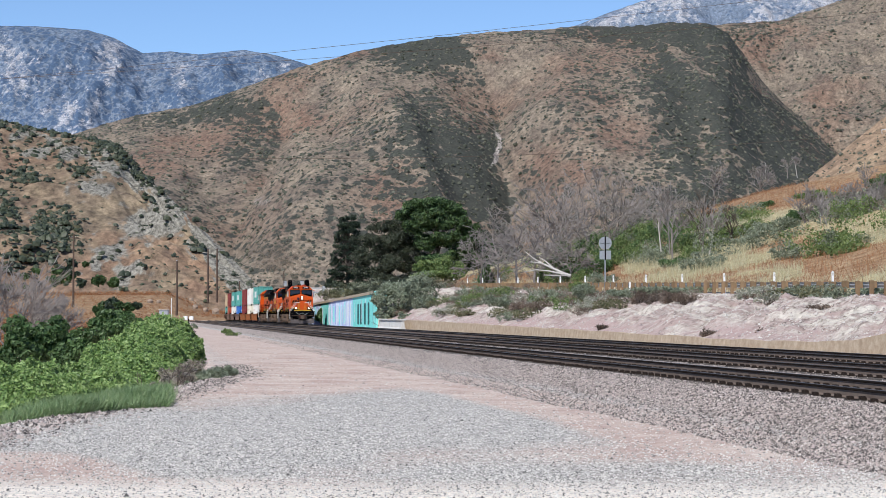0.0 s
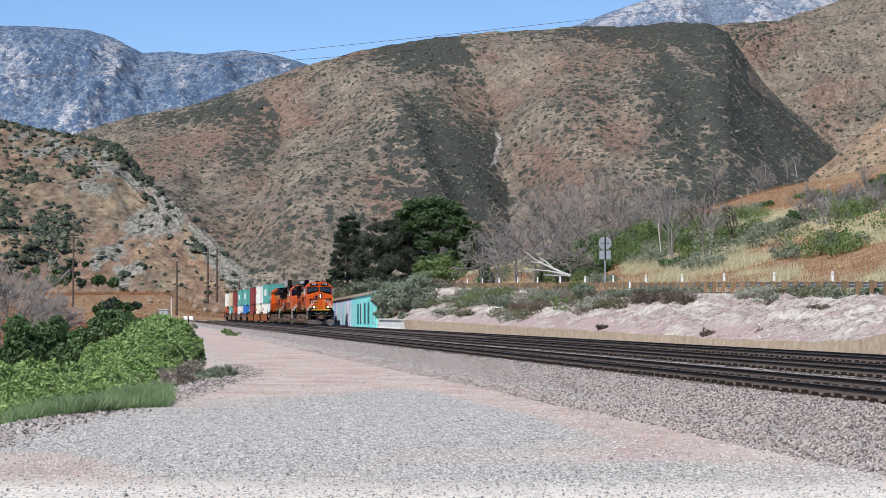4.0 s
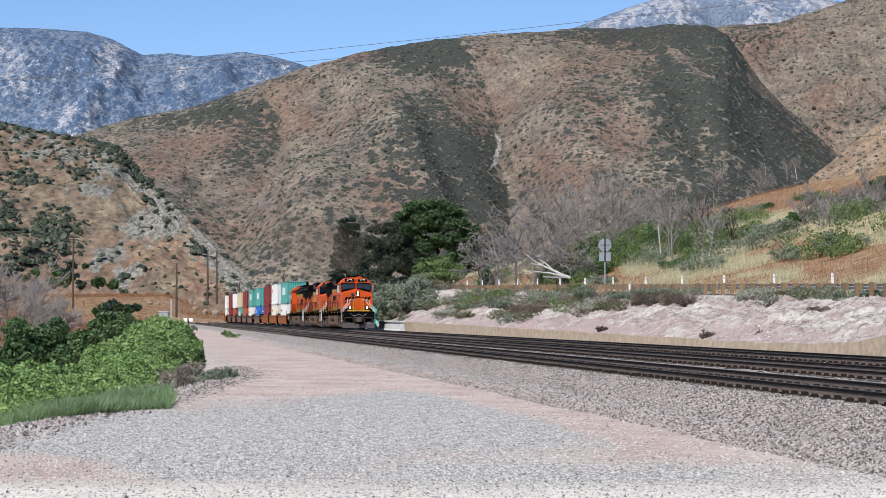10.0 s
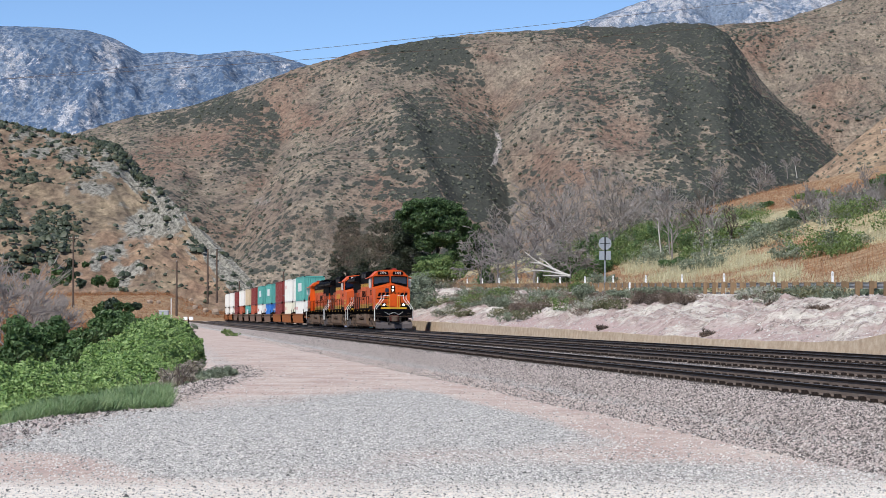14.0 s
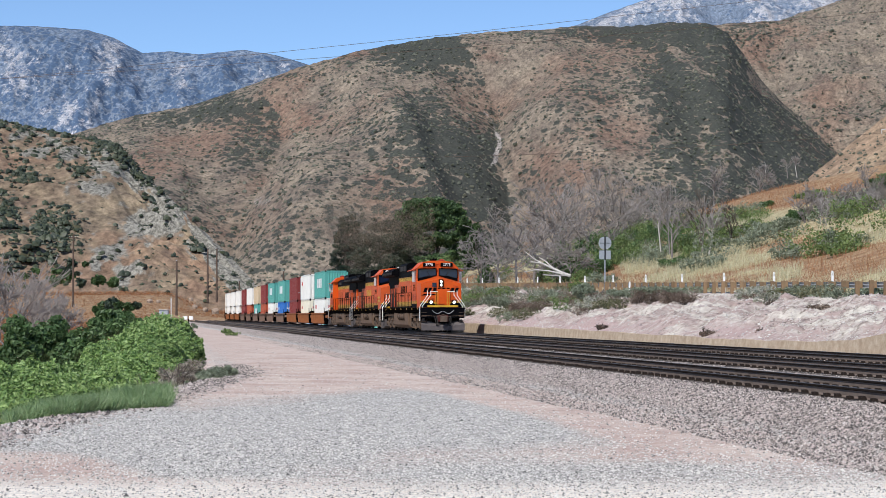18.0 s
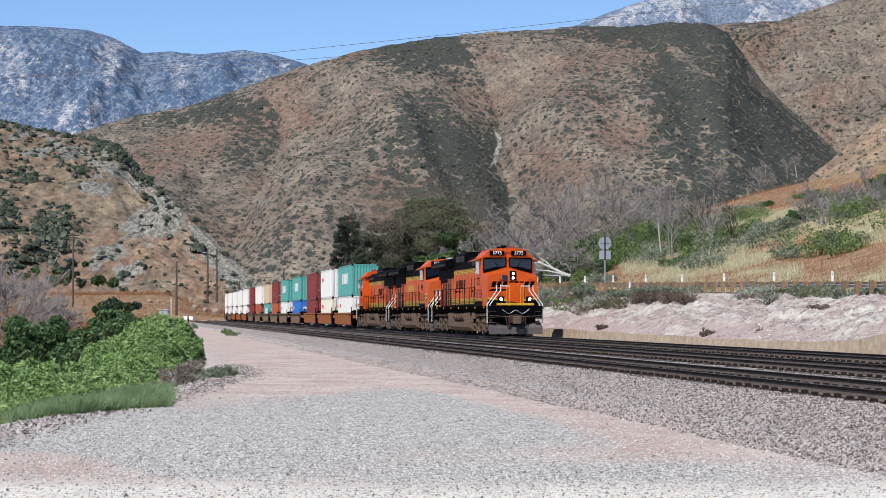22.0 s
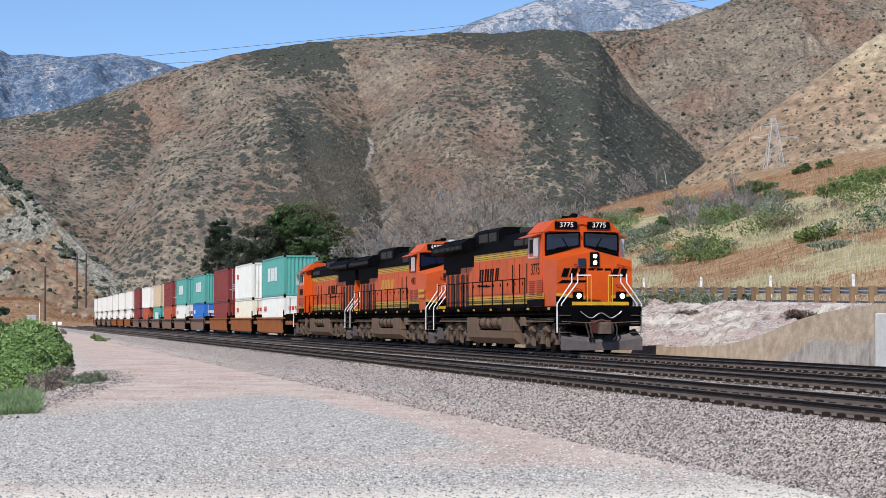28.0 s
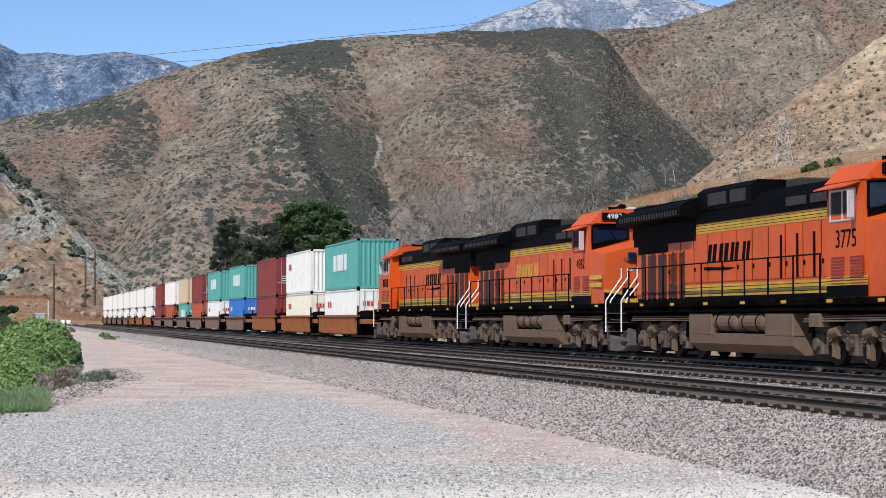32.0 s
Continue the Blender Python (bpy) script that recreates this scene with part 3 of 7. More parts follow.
def build_hills():
    left = sk([(-420, 120), (-200, 170), (0, 212), (60, 228), (130, 238), (200, 252), (250, 305), (330, 378), (400, 446), (455, 505), (500, 528)])
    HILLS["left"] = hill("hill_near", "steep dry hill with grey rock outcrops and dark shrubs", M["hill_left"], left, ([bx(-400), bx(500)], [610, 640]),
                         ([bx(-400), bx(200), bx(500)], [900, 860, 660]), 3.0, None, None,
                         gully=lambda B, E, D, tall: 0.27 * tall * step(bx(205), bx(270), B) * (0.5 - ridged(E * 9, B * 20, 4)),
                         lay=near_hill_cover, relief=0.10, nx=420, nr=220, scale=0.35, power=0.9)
    crest = [(-420, 330), (-100, 270), (60, 250), (130, 236), (230, 206), (330, 188), (400, 165), (460, 143), (540, 115), (650, 86), (750, 68), (850, 57),
             (950, 52), (1030, 44), (1100, 46), (1200, 38), (1255, 40), (1290, 58), (1320, 98), (1350, 142), (1390, 184), (1430, 218), (1470, 252), (1530, 296), (1600, 335), (1700, 380)]

    def ravines(B, E, D, tall):
        cy = np.interp(784 + F35 * B, [p[0] for p in crest], [p[1] for p in crest])
        deep = valley(B, E, D, cy, V_MID, 52, 170, 120) + valley(B, E, D, cy, V_LEFT, 34, 130, 120)
        x = 784 + F35 * B
        for x0, lean, wd, dp in ((590, 0.5, 55, 9), (640, 0.7, 45, 7), (330, 0.4, 60, 8), (960, -0.5, 40, 6), (1030, -0.3, 50, 7), (1225, 0.55, 40, 12), (1320, 0.6, 30, 8), (760, 0.5, 36, 8)):
            y = 558 - (558 - cy) * E
            deep = deep + dp * np.exp(-((x - x0 - lean * (y - 220) - 10 * np.sin(y / 23.0)) / wd) ** 2) * step(0.1, 0.3, E)
        return deep
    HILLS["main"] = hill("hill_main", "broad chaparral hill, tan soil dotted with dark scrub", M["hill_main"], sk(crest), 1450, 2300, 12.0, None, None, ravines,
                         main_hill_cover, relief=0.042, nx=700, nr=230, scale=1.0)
    back = sk([(1180, 60), (1290, 41), (1380, 35), (1440, 16), (1480, 2), (1568, -28), (1700, -60), (1900, -90), (2100, -120)])
    HILLS["back"] = hill("hill_behind", "brown scrubby hill beyond the valley", M["hill_main"], back, 2000, 2900, 40.0,
                         lambda B, E, n: 0.22 + 0.5 * n + 0.3 * blob(B, E, 1330, 0.95, 50, 0.1), lambda B, E, n: 0.05, relief=0.10, nx=320, nr=130, power=0.85)
    tan = sk([(1400, 345), (1440, 308), (1480, 276), (1568, 206), (1660, 138), (1800, 40), (2000, -60)])
    HILLS["tan"] = hill("hill_tan", "smooth tan grass hill with sparse shrubs", M["hill_tan"], tan, 780, 1050, 18.0,
                        lambda B, E, n: 0.12 + 0.3 * n, lambda B, E, n: 0.0, relief=0.05, nx=260, nr=140, scale=0.6, power=0.95)
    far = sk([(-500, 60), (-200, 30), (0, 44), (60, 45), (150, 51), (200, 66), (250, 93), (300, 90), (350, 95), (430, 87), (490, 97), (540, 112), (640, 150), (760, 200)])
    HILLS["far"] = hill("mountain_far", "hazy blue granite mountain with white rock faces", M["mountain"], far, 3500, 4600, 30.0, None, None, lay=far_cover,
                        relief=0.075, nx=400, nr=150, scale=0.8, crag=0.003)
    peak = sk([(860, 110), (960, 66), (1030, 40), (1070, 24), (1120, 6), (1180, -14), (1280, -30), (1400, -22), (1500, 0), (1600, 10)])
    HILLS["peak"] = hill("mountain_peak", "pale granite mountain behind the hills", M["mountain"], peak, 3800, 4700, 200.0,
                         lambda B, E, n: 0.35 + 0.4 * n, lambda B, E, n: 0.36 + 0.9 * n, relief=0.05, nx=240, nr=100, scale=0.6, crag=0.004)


build_hills()


# ------------------------------------------------------------ railway
BEND_U, BEND_R = 432.0, 300.0


def way(u, v):
    """Place and heading (degrees) of the line at u, v in the railway's own axes: straight, then a bend to the right."""
    if u <= BEND_U:
        return v, u, 0.0
    a = (u - BEND_U) / BEND_R
    r = BEND_R + TRACKS[2] - v
    return TRACKS[2] + BEND_R - r * math.cos(a), BEND_U + r * math.sin(a), -math.degrees(a)


def sweep(shape, prof, v, us):
    """A section (x, z) carried along the line at offset v."""
    n, vs = len(prof), []
    for u in us:
        for dx, z in prof:
            x, y, _ = way(u, v + dx)
            vs.append((x, y, z))
    fs = [(k * n + i, k * n + (i + 1) % n, (k + 1) * n + (i + 1) % n, (k + 1) * n + i) for k in range(len(us) - 1) for i in range(n)]
    fs += [tuple(range(n)), tuple(range((len(us) - 1) * n + n - 1, (len(us) - 1) * n - 1, -1))]
    return shape.add(vs, fs)


RAIL = [(-0.075, 0.385), (-0.075, 0.397), (-0.01, 0.415), (-0.01, 0.505), (0.01, 0.505), (0.01, 0.415), (0.075, 0.397), (0.075, 0.385)]
RAIL_HEAD = [(-0.012, 0.506), (-0.036, 0.514), (-0.036, 0.540), (-0.030, 0.546), (0.030, 0.546), (0.036, 0.540), (0.036, 0.514), (0.012, 0.506)]
HEAD = [(-0.030, 0.5465), (-0.024, 0.552), (0.024, 0.552), (0.030, 0.5465)]
STATIONS = [-40, 430] + [430 + 8 * i for i in range(1, 30)]
tie_mesh = Shape().box(-1.30, 1.30, -0.115, 0.115, 0.15, 0.375, 0.012).mesh("tie", M["tie"])
plate_s = Shape()
for sx in (-0.7525, 0.7525):
    plate_s.box(sx - 0.19, sx + 0.19, -0.09, 0.09, 0.374, 0.39)
    for dx in (-0.105, 0.105):
        plate_s.tube((sx + dx, -0.055, 0.40), (sx + dx, 0.055, 0.40), 0.042, n=8)
        plate_s.box(sx + dx * 1.45 - 0.02, sx + dx * 1.45 + 0.02, -0.02, 0.02, 0.389, 0.44)
plate_mesh = plate_s.mesh("tie_plate", M["spike"])


def build_tracks():
    rng = random.Random(4)
    for k, v in enumerate(TRACKS):
        tk = thing("railway_track", "rusty steel rails on dark timber ties in grey ballast", "railway track", "parallel railway tracks", TR.copy())
        tk["kind"] = "structure"
        for side in (-0.7525, 0.7525):
            rl = part("rail", sweep(Shape(), RAIL, v + side, STATIONS), M["steel"], tk)
            part("rail_head", sweep(Shape(), RAIL_HEAD, v + side, STATIONS), M["rail_side"], rl)
            part("running_surface", sweep(Shape(), HEAD, v + side, STATIONS), M["rail_top"], rl, "bright worn rail top")
        step_u = 0.53
        rest, n_one = Shape(), (250 if k == 0 else 170)
        far_ties = Shape()
        u, i = 14.0 + 4 * k, 0
        while u < 640:
            x, y, h = way(u, v)
            dv, du = rng.uniform(-0.04, 0.04), rng.uniform(-0.03, 0.03)
            if i < n_one:
                t = part("tie", tie_mesh, None, tk)
                t.matrix_basis = pose(x + dv, y + du, rng.uniform(-0.012, 0.008), 0, 0, rng.uniform(-1, 1))
                p = part("tie_plate", plate_mesh, None, t)
                p.matrix_basis = pose(-dv, 0, 0)
            elif u < BEND_U:
                far_ties.box(x - 1.3 + dv, x + 1.3 + dv, y - 0.115, y + 0.115, 0.2, 0.372)
            u += step_u
            i += 1
        part("far_ties", far_ties, M["tie"], tk)["kind"] = "stuff"


# ------------------------------------------------------------ train
RUN = []            # (thing, distance of its middle behind the front coupler, half the pivot spacing, height)
SPEED = 6.5         # metres a second, about; it gathers way a little


def front_at(t):
    """How far along the line the front coupler is."""
    return 248.751 - 6.41625 * t + 0.00214 * t ** 2 - 0.00018615 * t ** 3


def place_at(u, z=0.0, flip=False):
    x, y, h = way(u, TRACKS[2])
    return TR @ pose(x, y, RAIL_Z + z, 0, 0, h + (180 if flip else 0))


CONT_COL = {"teal": (0.10, 0.36, 0.31), "white": (0.80, 0.78, 0.71), "cream": (0.80, 0.74, 0.58), "maroon": (0.22, 0.035, 0.03), "blue": (0.03, 0.16, 0.50),
            "rust": (0.44, 0.09, 0.04), "tan": (0.62, 0.47, 0.30), "bright": (0.84, 0.79, 0.71)}
for key, c in CONT_COL.items():
    M["cont_" + key] = paint("container_" + key, c, tuple(0.45 * q + 0.05 for q in c), 0.3, 0.9, 0.5, fine=9)
M["well"] = paint("brown_well_car", (0.29, 0.105, 0.042), (0.16, 0.075, 0.04), 0.6, 1.3, 0.75, shine=0.1)
M["well2"] = paint("faded_brown_well_car", (0.23, 0.13, 0.08), (0.13, 0.09, 0.07), 0.6, 1.0, 0.75)
M["wheel"] = paint("wheel_steel", (0.035, 0.028, 0.024), (0.07, 0.054, 0.042), 0.5, 2, 0.75, 0.0, shine=0.1)

def gloss(name, c, rough, metal=0.0, glow=0.0):
    m, nt, b, co = base(name, rough, metal)
    b.inputs["Base Color"].default_value = (*c, 1)
    if glow:
        b.inputs["Emission Color"].default_value, b.inputs["Emission Strength"].default_value = (1.0, 0.95, 0.82, 1), glow
    else:
        nt.links.new(ramp(nt, tex(nt, co, "noise", 3, 4), [(0.3, (rough,) * 3), (0.8, (min(1, rough * 2.2 + 0.05),) * 3)]), b.inputs["Roughness"])
    return m


M["glass"] = gloss("tinted_cab_glass", (0.008, 0.014, 0.034), 0.05)
M["lamp"] = gloss("lit_lamp", (0.9, 0.9, 0.85), 0.3, 0, 5.0)
M["lens"] = gloss("dark_lens", (0.03, 0.02, 0.02), 0.15)
M["silver"] = paint("silver_paint", (0.58, 0.58, 0.56), (0.3, 0.28, 0.25), 0.4, 2, 0.45, 0.3)
M["dark_red"] = paint("dark_red_paint", (0.30, 0.03, 0.02), (0.12, 0.03, 0.02), 0.4, 2, 0.6)
M["plough"] = paint("scuffed_plough", (0.105, 0.09, 0.088), (0.17, 0.145, 0.135), 0.6, 2, 0.8, shine=0.06)
M["pocket"] = paint("rusty_draft_gear", (0.075, 0.018, 0.014), (0.04, 0.02, 0.018), 0.6, 3, 0.8)
M["screen"] = paint("grimy_red_panel", (0.085, 0.033, 0.028), (0.04, 0.022, 0.02), 0.6, 2, 0.7, shine=0.1)
M["smoke"] = leafy("exhaust_soot", (0.20, 0.15, 0.10), (0.26, 0.195, 0.135), (0.32, 0.245, 0.175), 0.4)
M["grille"] = paint("dark_grille", (0.03, 0.027, 0.025), (0.07, 0.05, 0.04), 0.5, 2, 0.8)


def lettering(text, size, material, m, parent, name="lettering"):
    """Raised figures in the built-in face; they read along local x, upwards along local y. Unreadable ones become bars."""
    if not text:
        sh = Shape()
        for k in range(4):
            sh.box((k - 2) * size * 0.6, (k - 2) * size * 0.6 + size * 0.42, -size * 0.33, size * 0.33, -0.004, 0.004)
        ob = part(name, sh, material, parent)
        ob.matrix_basis = m
        return ob
    cu = bpy.data.curves.new(name, "FONT")
    cu.body, cu.size, cu.extrude, cu.align_x, cu.align_y, cu.resolution_u = text, size, 0.004, "CENTER", "CENTER", 2
    tmp = bpy.data.objects.new(name, cu)
    scene.collection.objects.link(tmp)
    bpy.context.view_layer.update()
    me = bpy.data.meshes.new_from_object(tmp.evaluated_get(bpy.context.evaluated_depsgraph_get()))
    bpy.data.objects.remove(tmp)
    me.materials.clear()
    me.materials.append(material)
    ob = part(name, me, None, parent)
    ob.matrix_basis = m
    return ob


WHEELS = []         # wheelsets of the locomotives, turned in motions()


def wheelset(parent, s, r=0.53, wide=0.9, keep=True):
    w = part("wheelset", Shape().tube((-wide, 0, 0), (wide, 0, 0), 0.09, n=8), M["wheel"], parent)
    w.matrix_basis = pose(0, s, r)
    for sx in (-1, 1):
        a = sx * 0.72
        sh = Shape().tube((a - 0.065, 0, 0), (a + 0.065, 0, 0), r, n=24)
        sh.tube((a - sx * 0.10, 0, 0), (a - sx * 0.066, 0, 0), r + 0.03, n=24)
        part("wheel", sh, M["wheel"], w)
        hub = Shape().tube((a + sx * 0.065, 0, 0), (a + sx * 0.12, 0, 0), 0.16, n=12)
        for k in range(6):
            q = k * math.pi / 3
            hub.box(a + sx * 0.08 - 0.02, a + sx * 0.08 + 0.02, 0.3 * math.cos(q) - 0.03, 0.3 * math.cos(q) + 0.03, 0.3 * math.sin(q) - 0.03, 0.3 * math.sin(q) + 0.03)
        part("hub", hub, M["frame"], w)
    if keep:
        WHEELS.append((w, s, r))


def loco_truck(lo, c):
    """Three-axle truck about c: side frames with axle boxes, springs, dampers and brake gear."""
    tr = part("truck", Shape().box(-0.6, 0.6, c - 1.2, c + 1.2, 0.45, 0.85, 0.06).box(-1.05, 1.05, c - 0.25, c + 0.25, 0.5, 0.95, 0.05), M["frame"], lo)
    ax = (c - 2.0, c, c + 2.0)
    for sx in (-1, 1):
        a, b = sx * 1.02, sx * 1.20
        out = [(c - 2.75, 0.72), (c - 2.6, 1.02), (c - 1.5, 1.06), (c - 1.2, 0.92), (c - 0.8, 0.92), (c - 0.5, 1.06), (c + 0.5, 1.06), (c + 0.8, 0.92), (c + 1.2, 0.92),
               (c + 1.5, 1.06), (c + 2.6, 1.02), (c + 2.75, 0.72), (c + 2.3, 0.62), (c + 1.6, 0.55), (c + 1.1, 0.70), (c + 0.5, 0.55), (c - 0.5, 0.55), (c - 1.1, 0.70), (c - 1.6, 0.55), (c - 2.3, 0.62)]
        part("side_frame", Shape().prism(out, "x", min(a, b), max(a, b)), M["truck"], tr)
        for s in ax:
            q = Shape().box(min(a, sx * 1.30), max(a, sx * 1.30), s - 0.24, s + 0.24, 0.28, 0.80, 0.05)
            q.tube((sx * 1.28, s, 0.53), (sx * 1.40, s, 0.53), 0.15, n=12)
            part("axle_box", q, M["truck"], tr)
            g = Shape()
            for d in (-0.42, 0.42):
                for k in range(5):
                    g.tube((sx * 1.14, s + d, 0.50 + 0.08 * k), (sx * 1.14, s + d, 0.55 + 0.08 * k), 0.115, n=10)
            part("spring", g, M["tank"], tr)
        for s in (c - 1.0, c + 1.0):
            part("brake_cylinder", Shape().tube((sx * 1.28, s - 0.28, 0.86), (sx * 1.28, s + 0.20, 0.80), 0.13, n=12).tube((sx * 1.28, s + 0.2, 0.80), (sx * 1.28, s + 0.45, 0.62), 0.03), M["tank"], tr)
            part("brake_hanger", Shape().box(sx * 1.22 - 0.04, sx * 1.22 + 0.04, s - 0.05, s + 0.05, 0.18, 0.75).box(sx * 1.22 - 0.05, sx * 1.22 + 0.05, s + 0.12, s + 0.28, 0.22, 0.60, 0.02), M["tank"], tr)
        for e in (-2.3, 2.3):
            part("damper", Shape().tube((sx * 1.3, c + e, 0.62), (sx * 1.3, c + e * 1.02, 1.25), 0.055), M["frame"], tr)
        part("sand_pipe", Shape().rod([(sx * 1.16, c - 2.8, 1.2), (sx * 1.1, c - 2.85, 0.6), (sx * 0.85, c - 2.6, 0.15)], 0.025), M["tank"], tr)
    for s in ax:
        wheelset(lo, s)


def build_loco(number, label, style, flip=False):
    """A six-axle freight locomotive, 22.3 m long, cab forward along -y; its middle is the origin, z from the rail head."""
    lo = thing("locomotive", label, "locomotive", "locomotives at the head of the train")
    O = -11.15
    body = M["orange"] if style != "old" else M["faded_orange"]

    def y(s):
        return s + O
    # deck, sills, draft gear
    dk = Shape().box(-1.55, 1.55, y(0.75), y(21.6), 1.50, 1.66, 0.02)
    part("deck", dk, M["frame"], lo)
    for sx in (-1, 1):
        part("side_sill", Shape().box(min(sx * 1.2, sx * 1.5), max(sx * 1.2, sx * 1.5), y(0.9), y(21.4), 1.34, 1.50), M["frame"], lo)
        for k in range(7):
            part("sill_reflector", Shape().box(min(sx * 1.551, sx * 1.556), max(sx * 1.551, sx * 1.556), y(1.8 + 2.9 * k), y(2.15 + 2.9 * k), 1.54, 1.62), M["yellow"], lo)
    part("frame_beam", Shape().box(-0.9, 0.9, y(1.0), y(21.2), 1.0, 1.5), M["frame"], lo)
    # hood
    hood_s0, hood_s1 = 5.15, 21.5
    part("hood", Shape().prism([(-0.98, 1.66), (-0.98, 3.95), (-0.86, 4.12), (0.86, 4.12), (0.98, 3.95), (0.98, 1.66)], "y", y(hood_s0), y(hood_s1)), body, lo)
    part("hood_top", Shape().prism([(-1.02, 3.86), (-1.02, 4.25), (-0.80, 4.52), (0.80, 4.52), (1.02, 4.25), (1.02, 3.86)], "y", y(hood_s0 + 0.02), y(16.0)), M["black"], lo)
    part("dynamic_brake_box", Shape().prism([(-1.05, 4.2), (-1.05, 4.72), (-0.85, 4.86), (0.85, 4.86), (1.05, 4.72), (1.05, 4.2)], "y", y(11.3), y(15.6)), M["black"], lo)
    part("exhaust_stack", Shape().box(-0.45, 0.45, y(9.3), y(10.3), 4.5, 4.78, 0.04), M["grille"], lo)
    for sx in (-1, 1):
        for a, b in ((6.2, 7.2), (7.5, 8.8), (11.7, 12.9), (13.2, 14.7)):
            part("intake_grille", Shape().box(min(sx * 1.015, sx * 1.065), max(sx * 1.015, sx * 1.065), y(a), y(b), 4.0 if a < 9 else 4.32, 4.22 if a < 9 else 4.66, 0.01), M["grille"], lo)
    # radiator with its overhanging wings
    W = 1.56
    part("radiator", Shape().prism([(-1.02, 3.4), (-1.02, 4.62), (1.02, 4.62), (1.02, 3.4)], "y", y(15.9), y(21.8)), M["black"], lo)
    for sx in (-1, 1):
        out = [(sx * 1.03, 4.02), (sx * W, 4.10), (sx * W, 4.36), (sx * 1.38, 4.50), (sx * 1.03, 4.60)]
        part("radiator_wing", Shape().prism(out, "y", y(15.7), y(22.0), [(sx * 1.03, 3.98), (sx * W, 4.05), (sx * W, 4.30), (sx * 1.38, 4.42), (sx * 1.03, 4.52)]), M["black"], lo)
    for s in (16.9, 18.9, 20.9):
        part("radiator_fan", Shape().lathe([(0.78, 0.0), (0.78, 0.06), (0.70, 0.06), (0.12, 0.02)], (0, y(s), 4.62), 20), M["grille"], lo)
    slat = Shape()
    for sx in (-1, 1):
        for k in range(23):
            s = 16.0 + 0.25 * k
            slat.box(min(sx * 1.55, sx * 1.57), max(sx * 1.55, sx * 1.57), y(s), y(s + 0.12), 4.14, 4.28)
    part("radiator_slat", slat, M["grille"], lo)["kind"] = "stuff"
    # yellow bands, doors, louvres on the hood sides
    for sx in (-1, 1):
        def side(s0, s1, z0, z1, t=0.012, o=0.98):
            return Shape().box(min(sx * o, sx * (o + t)), max(sx * o, sx * (o + t)), y(s0), y(s1), z0, z1)
        part("upper_stripe", side(5.2, 16.0, 3.58, 3.84, 0.014), M["yellow"], lo, "yellow band with thin black rules")
        for z in (3.63, 3.71, 3.79):
            part("stripe_rule", side(5.2, 16.0, z, z + 0.014, 0.018), M["black"], lo)
        part("sill_band", side(5.2, 21.4, 1.67, 1.79, 0.022), M["black"], lo)
        part("lower_stripe", side(5.2, 18.4, 1.80, 2.12, 0.014), M["yellow"], lo)
        for z in (1.86, 1.95, 2.04):
            part("stripe_rule", side(5.2, 18.4, z, z + 0.014, 0.018), M["black"], lo)
        for k in range(11):
            s = 5.5 + 1.18 * k
            if s < 17.6:
                part("hood_door", side(s, s + 1.1, 2.2, 3.55, 0.02), body, lo)
                part("door_seam", side(s + 1.11, s + 1.17, 2.2, 3.55, 0.006), M["black"], lo)
                hd = side(s + 0.98, s + 1.03, 2.5, 2.62, 0.05)
                part("door_handle", hd, M["black"], lo)
        for k in range(3):
            part("dark_panel", side(7.0 + 1.1 * k, 7.14 + 1.1 * k, 2.2, 3.3, 0.030), M["black"], lo)
        scr = side(16.9, 21.0, 1.75, 3.1, 0.02)
        part("rear_screen", scr, M["screen"], lo, "dark red-brown louvred panel")
        for k in range(9):
            part("screen_post", side(16.9 + 0.5 * k, 17.0 + 0.5 * k, 1.75, 3.15, 0.045), body if k % 2 else M["grille"], lo)
        # black paint below the wing, with the wing's shade painted into the same strip
        part("underwing_panel", side(16.0, 21.4, 3.15, 3.9, 0.016), M["black"], lo)
        # maker's lettering as plain slanted shapes
        c = M["black"] if style == "new" else M["yellow"]
        for k in range(4):
            s = 14.9 - 0.92 * k if sx < 0 else 12.0 + 0.92 * k
            for (a, z0, z1, wd) in ((0.0, 2.74, 3.24, (0.66, 0.70, 0.58, 0.52)[k]),):
                sg = -1 if sx < 0 else 1
                y0, y1 = sorted((y(s + sg * a), y(s + sg * (a + wd))))
                sl = 0.28 * sg * (-1 if style == "x" else 1)
                lo_, hi_ = sl * (z0 - 2.72), sl * (z1 - 2.72)
                sh = Shape()
                for p0, p1, q0, q1 in ((0.0, 0.40, z0, z1), (0.60, 1.0, z0, z1)):
                    if sg < 0:
                        p0, p1 = 1 - p1, 1 - p0
                    k0, k1 = sl * (q0 - 2.72), sl * (q1 - 2.72)
                    sh.prism([(y0 + p0 * (y1 - y0) + k0, q0), (y0 + p1 * (y1 - y0) + k0, q0), (y0 + p1 * (y1 - y0) + k1, q1), (y0 + p0 * (y1 - y0) + k1, q1)], "x", min(sx * 1.0, sx * 1.012), max(sx * 1.0, sx * 1.012))
                part("letter_shape", sh, c, lo)
        if style == "new":
            part("letter_underline", Shape().prism([(y(12.6), 2.56), (y(15.2), 2.62), (y(15.2), 2.54), (y(13.2), 2.50)], "x", min(sx * 1.0, sx * 1.012), max(sx * 1.0, sx * 1.012)), M["black"], lo)
    # cab
    cab = Shape().prism([(-1.50, 1.66), (-1.50, 3.45), (-1.44, 4.28), (-1.02, 4.72), (-0.5, 4.80), (0.5, 4.80), (1.02, 4.72), (1.44, 4.28), (1.50, 3.45), (1.50, 1.66)], "y", y(3.050), y(5.150))
    part("cab", cab, body, lo)
